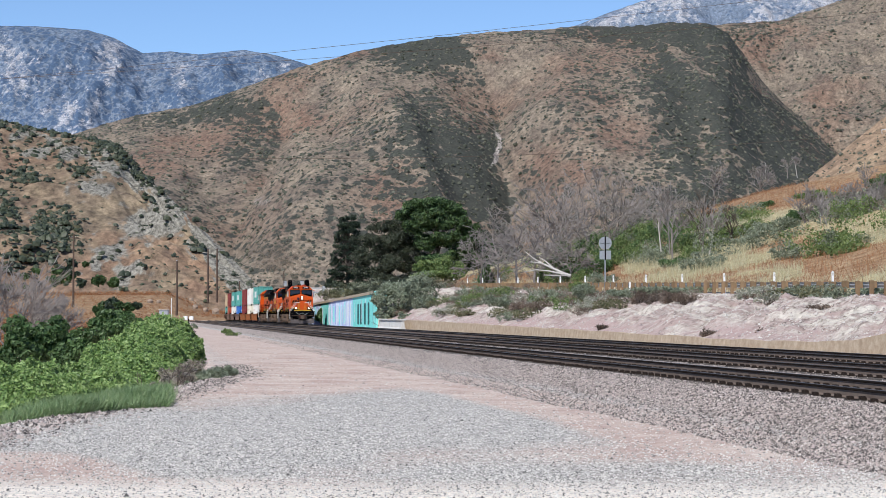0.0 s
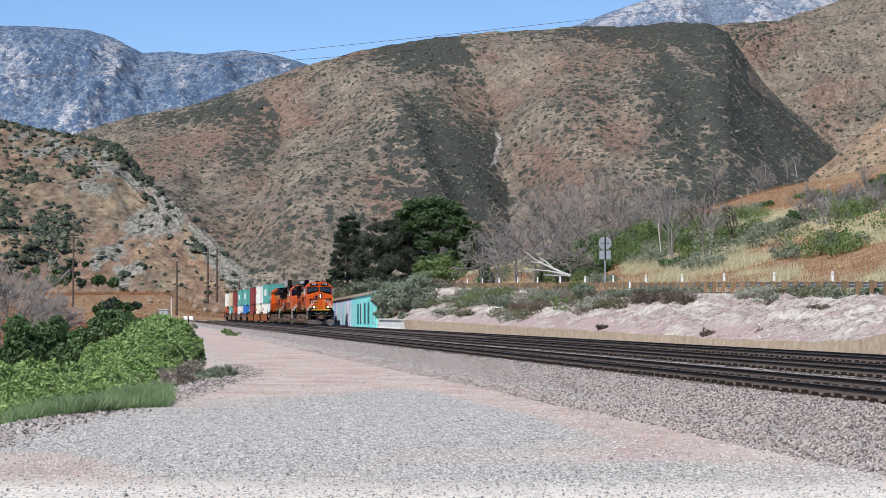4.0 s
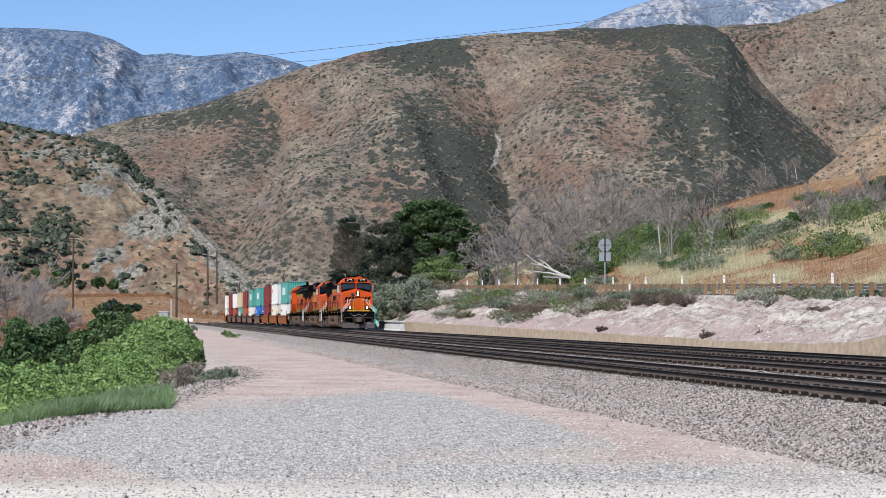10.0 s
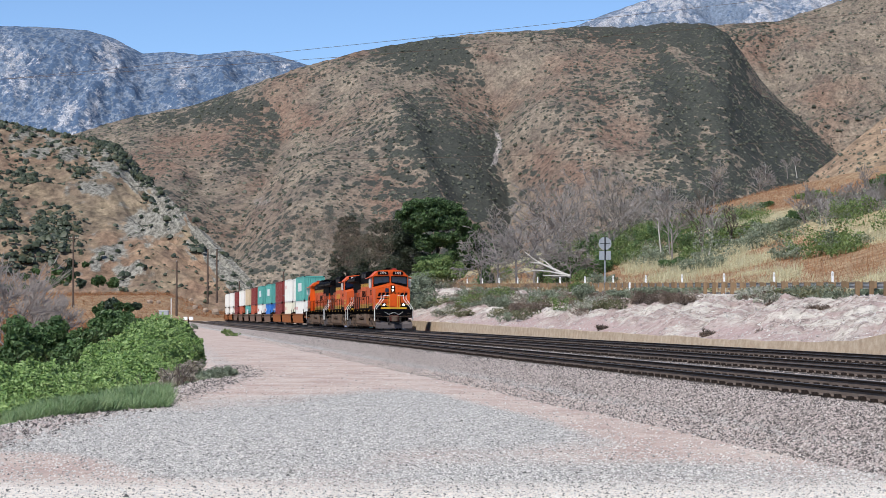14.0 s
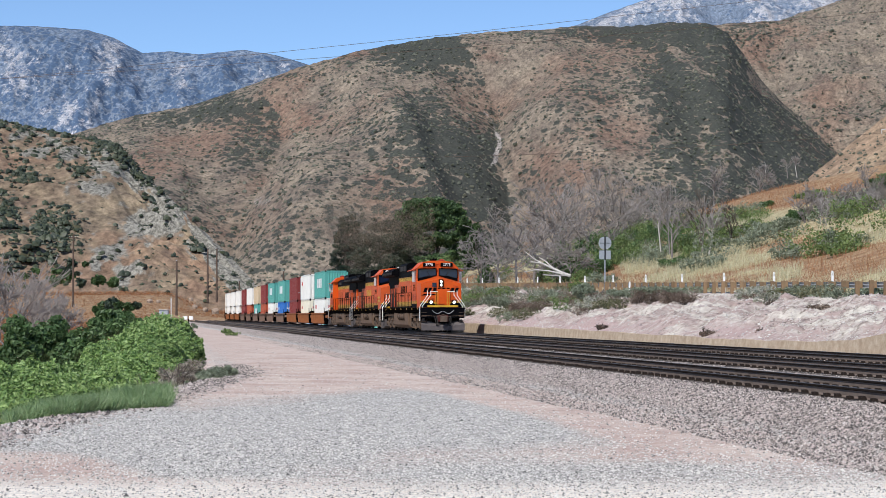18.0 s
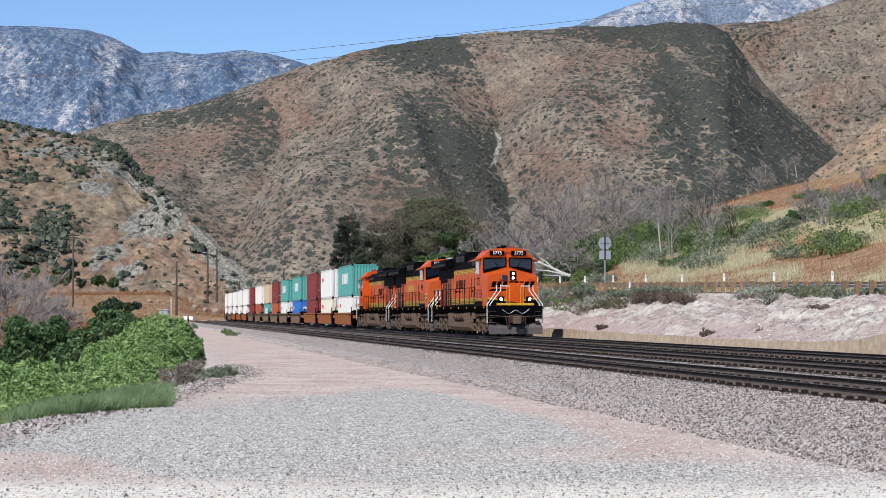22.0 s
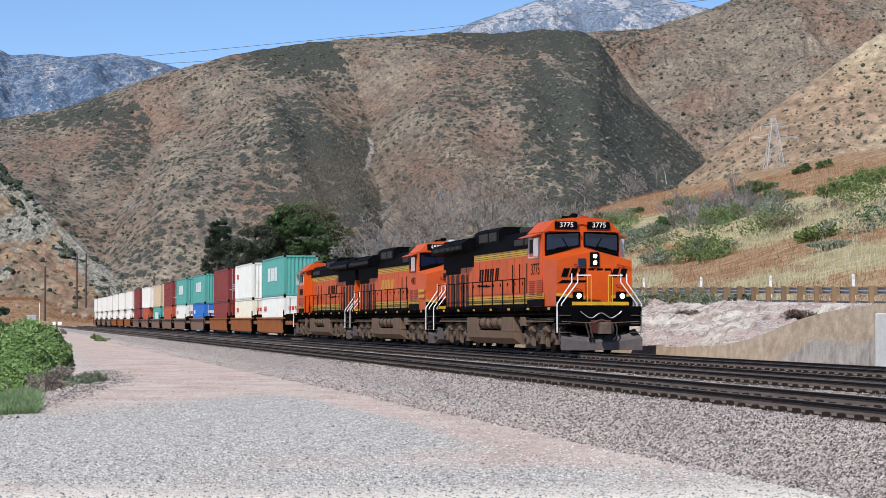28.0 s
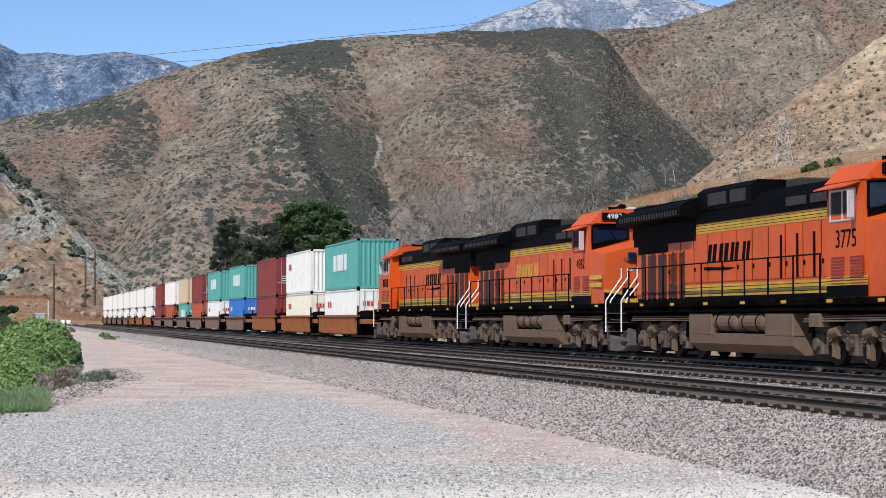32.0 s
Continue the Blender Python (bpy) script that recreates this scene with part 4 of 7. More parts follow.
    part("cab_roof", Shape().prism([(-1.47, 4.31), (-1.03, 4.735), (-0.5, 4.815), (0.5, 4.815), (1.03, 4.735), (1.47, 4.31), (1.40, 4.29), (0, 4.6), (-1.40, 4.29)], "y", y(3.000), y(5.350)), body if style == "new" else M["faded_orange"], lo)
    # nose: peaked top, sloping front
    nose_b = [(-1.48, 1.66), (-1.48, 3.42), (0.0, 3.78), (1.48, 3.42), (1.48, 1.66)]
    nose_f = [(-1.42, 1.66), (-1.40, 3.26), (0.0, 3.60), (1.40, 3.26), (1.42, 1.66)]
    part("nose", Shape().prism(nose_f, "y", y(1.450), y(3.060), nose_b), body, lo)
    part("nose_band", Shape().prism([(-1.43, 2.02), (0.0, 1.86), (1.43, 2.02), (1.43, 2.12), (0.0, 1.96), (-1.43, 2.12)], "y", y(1.435), y(1.452)), M["yellow"], lo)
    part("nose_skirt", Shape().prism([(-1.43, 1.67), (1.43, 1.67), (1.43, 2.015), (0.0, 1.855), (-1.43, 2.015)], "y", y(1.436), y(1.452)), M["black"], lo)
    if style == "old":
        for z in (2.2, 2.45):
            part("nose_side_band", Shape().box(-1.49, -1.478, y(1.600), y(3.400), z, z + 0.14), M["yellow"], lo)
            part("nose_side_band", Shape().box(1.478, 1.49, y(1.600), y(3.400), z, z + 0.14), M["yellow"], lo)
    else:
        for k in range(4):
            x0 = -1.24 + 0.62 * k
            lg = Shape()
            for (dx, z0, z1, wd) in ((0.0, 2.68, 2.98, 0.22), (0.30, 2.68, 2.98, 0.22)):
                lg.prism([(x0 + dx, z0), (x0 + dx + wd, z0), (x0 + dx + wd + 0.35 * (z1 - z0), z1), (x0 + dx + 0.35 * (z1 - z0), z1)], "y", y(1.432), y(1.452))
            part("letter_shape", lg, M["black"], lo)
        part("letter_underline", Shape().prism([(-1.38, 2.46), (-0.3, 2.50), (-0.1, 2.56), (-1.2, 2.57)], "y", y(1.432), y(1.452)), M["black"], lo)
    # windscreen: two panes in rubber, dark wedges below, wipers
    for sx in (-1, 1):
        pts = [(sx * 0.10, 3.82), (sx * 1.38, 3.62), (sx * 1.37, 4.24), (sx * 0.10, 4.30)]
        ws = part("windscreen", Shape().prism(pts, "y", y(3.015), y(3.060)), M["glass"], lo, "dark tinted windscreen pane")
        fr = Shape()
        for a, b in zip(pts, pts[1:] + pts[:1]):
            fr.tube((a[0], y(3.020), a[1]), (b[0], y(3.020), b[1]), 0.035, n=6)
        part("gasket", fr, M["black"], ws)
        part("wiper", Shape().rod([(sx * 0.5, y(2.990), 3.72), (sx * 0.75, y(2.980), 4.1)], 0.015).rod([(sx * 1.0, y(2.990), 3.72), (sx * 0.6, y(2.980), 3.80)], 0.015), M["black"], ws)
        part("anti_glare_panel", Shape().prism([(sx * 0.12, 3.80), (sx * 1.40, 3.58), (sx * 1.40, 3.45), (sx * 0.75, 3.60)], "y", y(3.000), y(3.020)), M["black"], lo)
        part("sun_visor", Shape().box(min(sx * 0.1, sx * 1.3), max(sx * 0.1, sx * 1.3), y(2.850), y(3.050), 4.32, 4.35), body, lo)
        nb = part("number_board", Shape().box(sx * 0.62 - 0.42, sx * 0.62 + 0.42, y(2.880), y(3.060), 4.42, 4.68, 0.03), M["black"], lo)
        lettering(number, 0.27, M["white"], pose(sx * 0.62, y(2.872), 4.55, 90, 0, 0), nb)
        # side window, mirror, awning, side number
        # dark matte sheet stands in for the unlit cab behind the open window
        part("side_window", Shape().box(min(sx * 1.475, sx * 1.49), max(sx * 1.475, sx * 1.49), y(3.500), y(4.900), 3.42, 4.12), M["grille"], lo)
        wf = Shape()
        for a, b in (((3.5, 3.42), (4.9, 3.42)), ((4.9, 3.42), (4.9, 4.12)), ((4.9, 4.12), (3.5, 4.12)), ((3.5, 4.12), (3.5, 3.42)), ((4.2, 3.42), (4.2, 4.12))):
            wf.tube((sx * 1.495, y(a[0]), a[1]), (sx * 1.495, y(b[0]), b[1]), 0.03, n=6)
        part("window_frame", wf, M["silver"] if style == "new" else M["dark_red"], lo)
        part("mirror", Shape().box(min(sx * 1.56, sx * 1.74), max(sx * 1.56, sx * 1.74), y(3.360), y(3.420), 3.45, 4.08, 0.015), M["silver"], lo)
        part("window_awning", Shape().prism([(sx * 1.44, 4.30), (sx * 1.85, 4.16), (sx * 1.85, 4.13), (sx * 1.44, 4.26)], "y", y(3.300), y(5.100)), body, lo)
        lettering(number, 0.62 if style == "new" else 0.5, M["black"], pose(sx * 1.506, y(4.000), 2.98, 90, 0, -90 if sx < 0 else 90), lo, "cab_number")
        lv = Shape()
        for k in range(9):
            for s in (3.0, 4.1):
                lv.box(min(sx * 1.5, sx * 1.52), max(sx * 1.5, sx * 1.52), y(s), y(s + 0.75), 1.96 + 0.075 * k, 1.99 + 0.075 * k)
        part("louvre", lv, M["dark_red"], lo)
        part("cab_skirt", Shape().box(min(sx * 1.5, sx * 1.510), max(sx * 1.5, sx * 1.510), y(2.80), y(5.140), 1.665, 1.93), M["black"], lo)
        part("cab_stripe", Shape().box(min(sx * 1.49, sx * 1.512), max(sx * 1.49, sx * 1.512), y(2.80), y(5.140), 1.932, 2.14), M["yellow"], lo)
        for z in (1.97, 2.03, 2.09):
            part("stripe_rule", Shape().box(min(sx * 1.49, sx * 1.516), max(sx * 1.49, sx * 1.516), y(2.80), y(5.140), z, z + 0.013), M["black"], lo)
        # white zigzag grab rails and steps at both ends
        for s, e in ((0.85, -1), (21.45, 1)):
            for x1, x2, z1 in ((1.56, 1.02, 0.72), (1.40, 0.80, 0.95)):
                part("grab_rail", Shape().rod([(sx * x1, y(s), z1), (sx * x1, y(s), 1.74), (sx * x2, y(s), 2.48), (sx * x2, y(s), 2.78)], 0.024), M["white"], lo, "white corner grab rail")
            treads = []
            for k in range(4):
                treads.append(Shape().box(min(sx * 1.12, sx * 1.55), max(sx * 1.12, sx * 1.55), y(s - 0.20), y(s + 0.25), 0.42 + 0.30 * k, 0.445 + 0.30 * k))
            sw = part("step_well", Shape().prism([(y(s) - 0.1 * e, 1.5), (y(s) + e * 0.75 * -1, 1.5), (y(s) - e * 0.55, 0.38), (y(s) - 0.02 * e, 0.38)], "x", min(sx * 1.08, sx * 1.14), max(sx * 1.08, sx * 1.14)), M["frame"], lo)
            for stp in treads:
                part("step_tread", stp, M["truck"], sw)
        # walkway handrail
        hr = Shape().rod([(sx * 1.48, y(5.6), 2.70), (sx * 1.48, y(20.9), 2.70)], 0.02)
        part("handrail", hr, M["black"], lo)
        for k in range(10):
            s = 5.6 + 1.7 * k
            part("stanchion", Shape().tube((sx * 1.48, y(s), 1.66), (sx * 1.48, y(s), 2.72), 0.024, n=6), M["black"] if style != "old" else M["frame"], lo)
    # lamps
    hl = part("headlight_housing", Shape().box(-0.17, 0.17, y(1.360), y(1.560), 3.04, 3.54, 0.03), M["black"], lo)
    for z in (3.17, 3.40):
        part("headlight", Shape().tube((0, y(1.360), z), (0, y(1.330), z), 0.072, n=14), M["lamp"] if style == "new" and not flip else M["lens"], hl, "lit round headlight" if not flip else "")
    part("nose_window", Shape().box(-0.62, -0.32, y(1.380), y(1.500), 3.02, 3.32, 0.03), M["glass"], lo)
    for x in (-0.32, 0.64):
        part("door_seam", Shape().box(x - 0.012, x + 0.012, y(1.434), y(1.456), 2.05, 2.92), M["black"], lo)
    for x, z in ((0.85, 3.12), (1.1, 3.06), (0.85, 2.2), (1.1, 2.2), (0.8, 2.42), (-0.75, 3.12), (-0.75, 2.3)):
        part("grab_iron", Shape().rod([(x, y(1.44), z), (x, y(1.38), z), (x + 0.22, y(1.38), z - 0.05), (x + 0.22, y(1.44), z - 0.05)], 0.014, 5), M["dark_red"], lo)
    part("nose_door", Shape().box(-0.30, 0.62, y(1.420), y(1.455), 1.72, 2.9, 0.01), body, lo)
    for sx in (-1, 1):
        dl = part("ditch_light_housing", Shape().box(sx * 0.80 - 0.17, sx * 0.80 + 0.17, y(0.70), y(0.95), 1.86, 2.16, 0.03), M["black"], lo)
        part("ditch_light", Shape().tube((sx * 0.80, y(0.70), 2.01), (sx * 0.80, y(0.67), 2.01), 0.085, n=14), M["lamp"] if style == "new" and not flip else M["lens"], dl)
        for dx in (0.32, 0.46):
            part("front_post", Shape().tube((sx * dx, y(0.78), 1.66), (sx * dx, y(0.78), 2.72), 0.022, n=6), M["yellow"], lo)
        part("front_rail", Shape().rod([(sx * 0.32, y(0.78), 2.72), (sx * 0.85, y(0.80), 2.72)], 0.022), M["white"], lo)
    # ends: pilot, plough, coupler, hoses
    for s, e in ((0.0, 1), (22.3, -1)):
        def q(a):
            return y(s + e * a)
        part("end_sill", Shape().box(-1.5, 1.5, min(q(0.72), q(0.98)), max(q(0.72), q(0.98)), 0.95, 1.66, 0.02), M["black"], lo)
        part("end_stripe", Shape().box(-1.05, 1.05, min(q(0.70), q(0.725)), max(q(0.70), q(0.725)), 1.69, 1.81), M["yellow"], lo)
        part("plough", Shape().prism([(-1.5, 0.10), (-1.5, 0.52), (-0.55, 0.40), (0.55, 0.40), (1.5, 0.52), (1.5, 0.10)], "y", q(0.55), q(1.1),
                                     [(-1.4, 0.3), (-1.4, 0.86), (-0.5, 0.62), (0.5, 0.62), (1.4, 0.86), (1.4, 0.3)]), M["plough"], lo, "dusty steel snowplough")
        part("coupler", Shape().box(-0.14, 0.14, min(q(0.12), q(1.0)), max(q(0.12), q(1.0)), 0.76, 1.02, 0.03).box(-0.24, 0.24, min(q(0.0), q(0.32)), max(q(0.0), q(0.32)), 0.68, 1.10, 0.06), M["truck"], lo)
        part("coupler_pocket", Shape().box(-0.38, 0.38, min(q(0.6), q(0.8)), max(q(0.6), q(0.8)), 0.70, 1.16, 0.03), M["pocket"], lo)
        cab_x = [(-0.76 + 0.08 * k, q(0.64), 1.33 + 0.09 * math.cos(k * 2 * math.pi / 9.5) + 0.06 * (k in (0, 19))) for k in range(20)]
        part("jumper_cable", Shape().rod(cab_x, 0.016), M["galv"], lo, "pale hanging jumper cable")
        for dx in (-0.55, -0.42, 0.42, 0.55):
            part("air_hose", Shape().rod([(dx, q(0.7), 1.05), (dx, q(0.5), 0.85), (dx * 0.9, q(0.42), 0.55), (dx * 0.8, q(0.55), 0.42)], 0.028), M["grille"], lo)
        part("uncoupling_lever", Shape().rod([(-1.45, q(0.66), 1.12), (-0.3, q(0.60), 1.06), (0, q(0.55), 1.2), (0.3, q(0.60), 1.06), (1.45, q(0.66), 1.12)], 0.014), M["tank"], lo)
    # fuel tank with air reservoirs, boxes
    part("fuel_tank", Shape().prism([(-1.46, 0.46), (-1.46, 0.74), (-0.95, 0.78), (-0.95, 1.28), (0.95, 1.28), (0.95, 0.78), (1.46, 0.74), (1.46, 0.46), (1.12, 0.22), (-1.12, 0.22)], "y", y(7.4), y(15.2)), M["tank"], lo, "dusty brown fuel tank")
    for sx in (-1, 1):
        a, b = sx * 1.0, sx * 1.47
        for s0, s1 in ((7.38, 9.3), (13.3, 15.22)):
            part("tank_end", Shape().box(min(a, b), max(a, b), y(s0), y(s1), 0.72, 1.30, 0.04), M["tank"], lo)
        for s in (9.4, 11.4):
            sh = Shape().tube((sx * 1.25, y(s + 0.12), 1.06), (sx * 1.25, y(s + 1.70), 1.06), 0.26, n=16)
            sh.tube((sx * 1.25, y(s), 1.06), (sx * 1.25, y(s + 0.12), 1.06), 0.15, 0.26, n=16).tube((sx * 1.25, y(s + 1.70), 1.06), (sx * 1.25, y(s + 1.82), 1.06), 0.26, 0.15, n=16)
            rs = part("air_reservoir", sh, M["tank"], lo)
            for d in (0.4, 1.4):
                part("strap", Shape().tube((sx * 1.25, y(s + d), 1.06), (sx * 1.25, y(s + d + 0.06), 1.06), 0.272, n=16).box(sx * 1.25 - 0.05, sx * 1.25 + 0.05, y(s + d), y(s + d + 0.06), 0.74, 0.86), M["frame"], rs)
        part("bell_box", Shape().box(min(sx * 1.2, sx * 1.5), max(sx * 1.2, sx * 1.5), y(5.6), y(6.3), 0.95, 1.28, 0.03), M["tank"], lo)
        for k in range(3):
            part("pipe", Shape().rod([(sx * (1.36 + 0.03 * k), y(1.8), 1.24 - 0.06 * k), (sx * (1.36 + 0.03 * k), y(6.8), 1.20 - 0.06 * k)], 0.022), M["tank"], lo)
            part("pipe", Shape().rod([(sx * (1.36 + 0.03 * k), y(15.0), 1.22 - 0.06 * k), (sx * (1.36 + 0.03 * k), y(20.8), 1.22 - 0.06 * k)], 0.022), M["tank"], lo)
    for c in (4.15, 18.1):
        loco_truck(lo, y(c))
    # roof fittings
    part("air_horn", Shape().tube((-0.25, y(3.8), 4.9), (-0.25, y(3.3), 4.92), 0.04, 0.08).tube((0.0, y(4.4), 4.92), (0.0, y(3.8), 4.94), 0.04, 0.08).box(-0.35, 0.1, y(4.4), y(4.5), 4.8, 4.95), M["black"], lo)
    part("antenna_dome", Shape().lathe([(0.25, 0), (0.25, 0.08), (0.12, 0.16)], (0.5, y(4.5), 4.80), 12), M["dark_red"] if style == "new" else M["silver"], lo)
    # body proportions above the deck
    for ob in lo.children_recursive:
        if ob.name.split(".")[0] in ("wheelset", "wheel", "hub"):
            continue
        if ob.matrix_basis.translation.z > 1.66:
            ob.location.z += 0.032 * (ob.location.z - 1.66)
            continue
        for v in ob.data.vertices:
            if v.co.z > 1.66:
                v.co.z += 0.032 * (v.co.z - 1.66)
    return lo


def lift(ob, s_mid, flip=False):
    RUN.append((ob, s_mid, flip))


def exhaust(n, s0, s1, rise, seed):
    """A thin drifting cloud of soot, trailing from a stack: flakes far apart."""
    rg = np.random.default_rng(seed)
    k = rg.random(n) ** 0.8
    w = 0.4 + 2.6 * k
    lump = 0.9 * np.sin(k * 19 + seed)
    nz = np.clip(rg.normal(0, 1, (n, 2)), -1.6, 1.6)
    p = np.stack([nz[:, 0] * w, s0 + (s1 - s0) * k + rg.normal(0, 1.2, n), 5.0 + rise * k ** 0.6 + (nz[:, 1] + lump) * (0.25 + 1.0 * k)], 1)
    p[:, 2] = np.maximum(p[:, 2], 5.0)
    a, b = rg.normal(0, 1, (n, 3)), rg.normal(0, 1, (n, 3))
    r = 0.024 * (0.7 + 0.7 * rg.random((n, 1)))
    a = a / np.linalg.norm(a, axis=1, keepdims=True) * r
    b = b / np.linalg.norm(b, axis=1, keepdims=True) * r
    V = np.stack([p - a, p - b, p + a, p + b], 1).reshape(-1, 3)
    F = np.arange(n)[:, None] * 4 + np.arange(4)[None]
    return tagged(new("exhaust_smoke", big_mesh("exhaust_smoke", V, F, M["smoke"], smooth=False)), "thin brown exhaust haze over the locomotives", "smoke", kind="stuff")


for s0, s1, rise, seed in ((10.0, 38.0, 5.5, 1), (32.0, 62.0, 6.5, 2), (52.0, 84.0, 7.5, 3)):
    RUN.append((exhaust(13000, s0 - 11.15, s1 - 11.15, rise, seed), 11.15, False))

lift(build_loco("3775", "orange black and yellow diesel locomotive, headlights lit, grimy tank", "new"), 11.15)
lift(build_loco("4982", "faded orange locomotive with yellow lettering and black roof", "old"), 33.45)
lift(build_loco("", "weathered orange locomotive coupled cab end backwards", "new", True), 55.75, True)
BACKWARD = [RUN[-1][0]]


# ------------------------------------------------------------ containers and well cars
def corrugated(sh, axis, at, a0, a1, z0, z1, out, pitch=0.28, deep=0.035):
    """A wall pressed in upright folds, standing at 'at' across the axis, from a0 to a1."""
    n = max(2, int(round((a1 - a0) / pitch)))
    p = (a1 - a0) / n
    pts = []
    for i in range(n):
        b = a0 + i * p
        pts += [(b, at), (b + 0.32 * p, at), (b + 0.5 * p, at - out * deep), (b + 0.82 * p, at - out * deep)]
    pts.append((a1, at))
    vs = [((q, w, z) if axis == "x" else (w, q, z)) for z in (z0, z1) for q, w in pts]
    m = len(pts)
    sh.add(vs, [(i, i + 1, m + i + 1, m + i) for i in range(m - 1)])


CASTING = Shape().box(-0.084, 0.084, -0.089, 0.089, -0.003, 0.121).mesh("corner_casting", M["frame"])


def build_container(col, label, doors, L=12.19, H=2.896, logo=None, lighter=None):
    """A shipping container, middle of its floor at the origin, front along -y; doors: they face the front."""
    co = thing("shipping_container", label, "shipping container", "containers on the train")
    m = M["cont_" + col]
    h, w = L / 2, 1.219
    sides = Shape()
    for sx in (-1, 1):
        corrugated(sides, "y", sx * (w - 0.02), -h + 0.15, h - 0.15, 0.14, H - 0.1, sx)
    part("side_wall", sides, m, co)
    part("roof", Shape().box(-w + 0.03, w - 0.03, -h + 0.1, h - 0.1, H - 0.06, H - 0.02), m, co)
    part("floor", Shape().box(-w + 0.06, w - 0.06, -h + 0.1, h - 0.1, 0.04, 0.14), M["frame"], co)
    fr = Shape()
    for sx in (-1, 1):
        a, b = sorted((sx * (w - 0.12), sx * w))
        for s0, s1 in ((-h, -h + 0.16), (h - 0.16, h)):
            fr.box(a, b, s0, s1, 0.0, H)
        fr.box(a, b, -h, h, H - 0.10, H)
        fr.box(a, b, -h, h, 0.02, 0.17)
    for s0, s1 in ((-h, -h + 0.10), (h - 0.10, h)):
        fr.box(-w, w, s0, s1, H - 0.12, H - 0.002)
        fr.box(-w, w, s0, s1, 0.02, 0.15)
    part("frame", fr, m, co)
    for sx in (-1, 1):
        for sy in (-1, 1):
            for z in (0.0, H - 0.116):
                part("corner_casting", CASTING, None, co).matrix_basis = pose(sx * (w - 0.08), sy * (h - 0.085), z)
    for sy, d in ((-1, doors), (1, not doors)):
        if not d:
            e = Shape()
            corrugated(e, "x", sy * (h - 0.03), -w + 0.12, w - 0.12, 0.15, H - 0.12, sy, 0.29, 0.05)
            part("end_wall", e, m, co)
        else:
            for sx in (-1, 1):
                x0, x1 = sorted((sx * 0.01, sx * (w - 0.12)))
                y0, y1 = sorted((sy * (h - 0.08), sy * (h - 0.03)))
                ds = Shape().box(x0, x1, y0, y1, 0.16, H - 0.13, 0.01)
                for z in (0.7, 1.3, 1.9):
                    ds.box(x0 + 0.05, x1 - 0.05, min(sy * (h - 0.03), sy * (h - 0.015)), max(sy * (h - 0.03), sy * (h - 0.015)), z * H / 2.6, z * H / 2.6 + 0.12)
                dr = part("door", ds, m, co)
                for fx in (0.28, 0.80):
                    x = sx * fx
                    part("lock_rod", Shape().tube((x, sy * (h + 0.012), 0.12), (x, sy * (h + 0.012), H - 0.1), 0.026, n=6).box(x - 0.03, x + 0.25 * (1 if sx > 0 else -1) + 0.03, sy * h - 0.01, sy * h + 0.03, 0.95, 1.02)
                         if sx > 0 else Shape().tube((x, sy * (h + 0.012), 0.12), (x, sy * (h + 0.012), H - 0.1), 0.026, n=6).box(x - 0.28, x + 0.03, sy * h - 0.01, sy * h + 0.03, 0.95, 1.02), M["galv"], dr)
                if logo:
                    for k in range(3):
                        part("marking", Shape().box(sx * 0.55 - 0.32 + 0.22 * k, sx * 0.55 - 0.16 + 0.22 * k, min(sy * (h - 0.031), sy * (h - 0.008)), max(sy * (h - 0.031), sy * (h - 0.008)), H * 0.62, H * 0.72), M["mark_" + logo], dr)
                for k in range(4):
                    part("code_bar", Shape().box(sx * 0.52 - 0.25, sx * 0.52 + 0.25, min(sy * (h - 0.031), sy * (h - 0.010)), max(sy * (h - 0.031), sy * (h - 0.010)), H * (0.50 - 0.06 * k), H * (0.50 - 0.06 * k) + 0.05), M["mark_white" if col in ("maroon", "teal", "blue", "rust") else "mark_red"], dr)
    if logo:
        for sx in (-1, 1):
            big = col in ("teal",)
            z0, z1 = (H * 0.40, H * 0.74) if big else (H * 0.60, H * 0.74)
            for k in range(4 if big else 2):
                wd = (0.9, 1.0, 0.8, 1.1)[k] if big else 0.45
                s0 = (-2.2 if big else 3.6) + (1.25 if big else 0.73) * k
                part("marking", Shape().box(min(sx * (w - 0.02), sx * (w + 0.003)), max(sx * (w - 0.02), sx * (w + 0.003)), s0, s0 + wd, z0, z1), M["mark_" + logo], co)
    return co


M["mark_white"] = paint("white_lettering", (0.78, 0.78, 0.75), (0.4, 0.4, 0.4), 0.2, 4, 0.6)
M["mark_red"] = paint("red_lettering", (0.55, 0.05, 0.04), (0.3, 0.1, 0.1), 0.2, 4, 0.6)


def car_truck(parent, s):
    tr = part("truck", Shape().box(-0.95, 0.95, s - 0.18, s + 0.18, 0.35, 0.62, 0.04), M["frame"], parent)
    for sx in (-1, 1):
        a, b = sorted((sx * 0.92, sx * 1.08))
        part("side_frame", Shape().prism([(s - 1.15, 0.36), (s - 1.1, 0.62), (s - 0.5, 0.78), (s + 0.5, 0.78), (s + 1.1, 0.62), (s + 1.15, 0.36), (s + 0.75, 0.36), (s + 0.35, 0.20), (s - 0.35, 0.20), (s - 0.75, 0.36)], "x", a, b), M["frame"], tr)
    for d in (-0.88, 0.88):
        wheelset(tr, s + d, 0.42, 0.95, False)


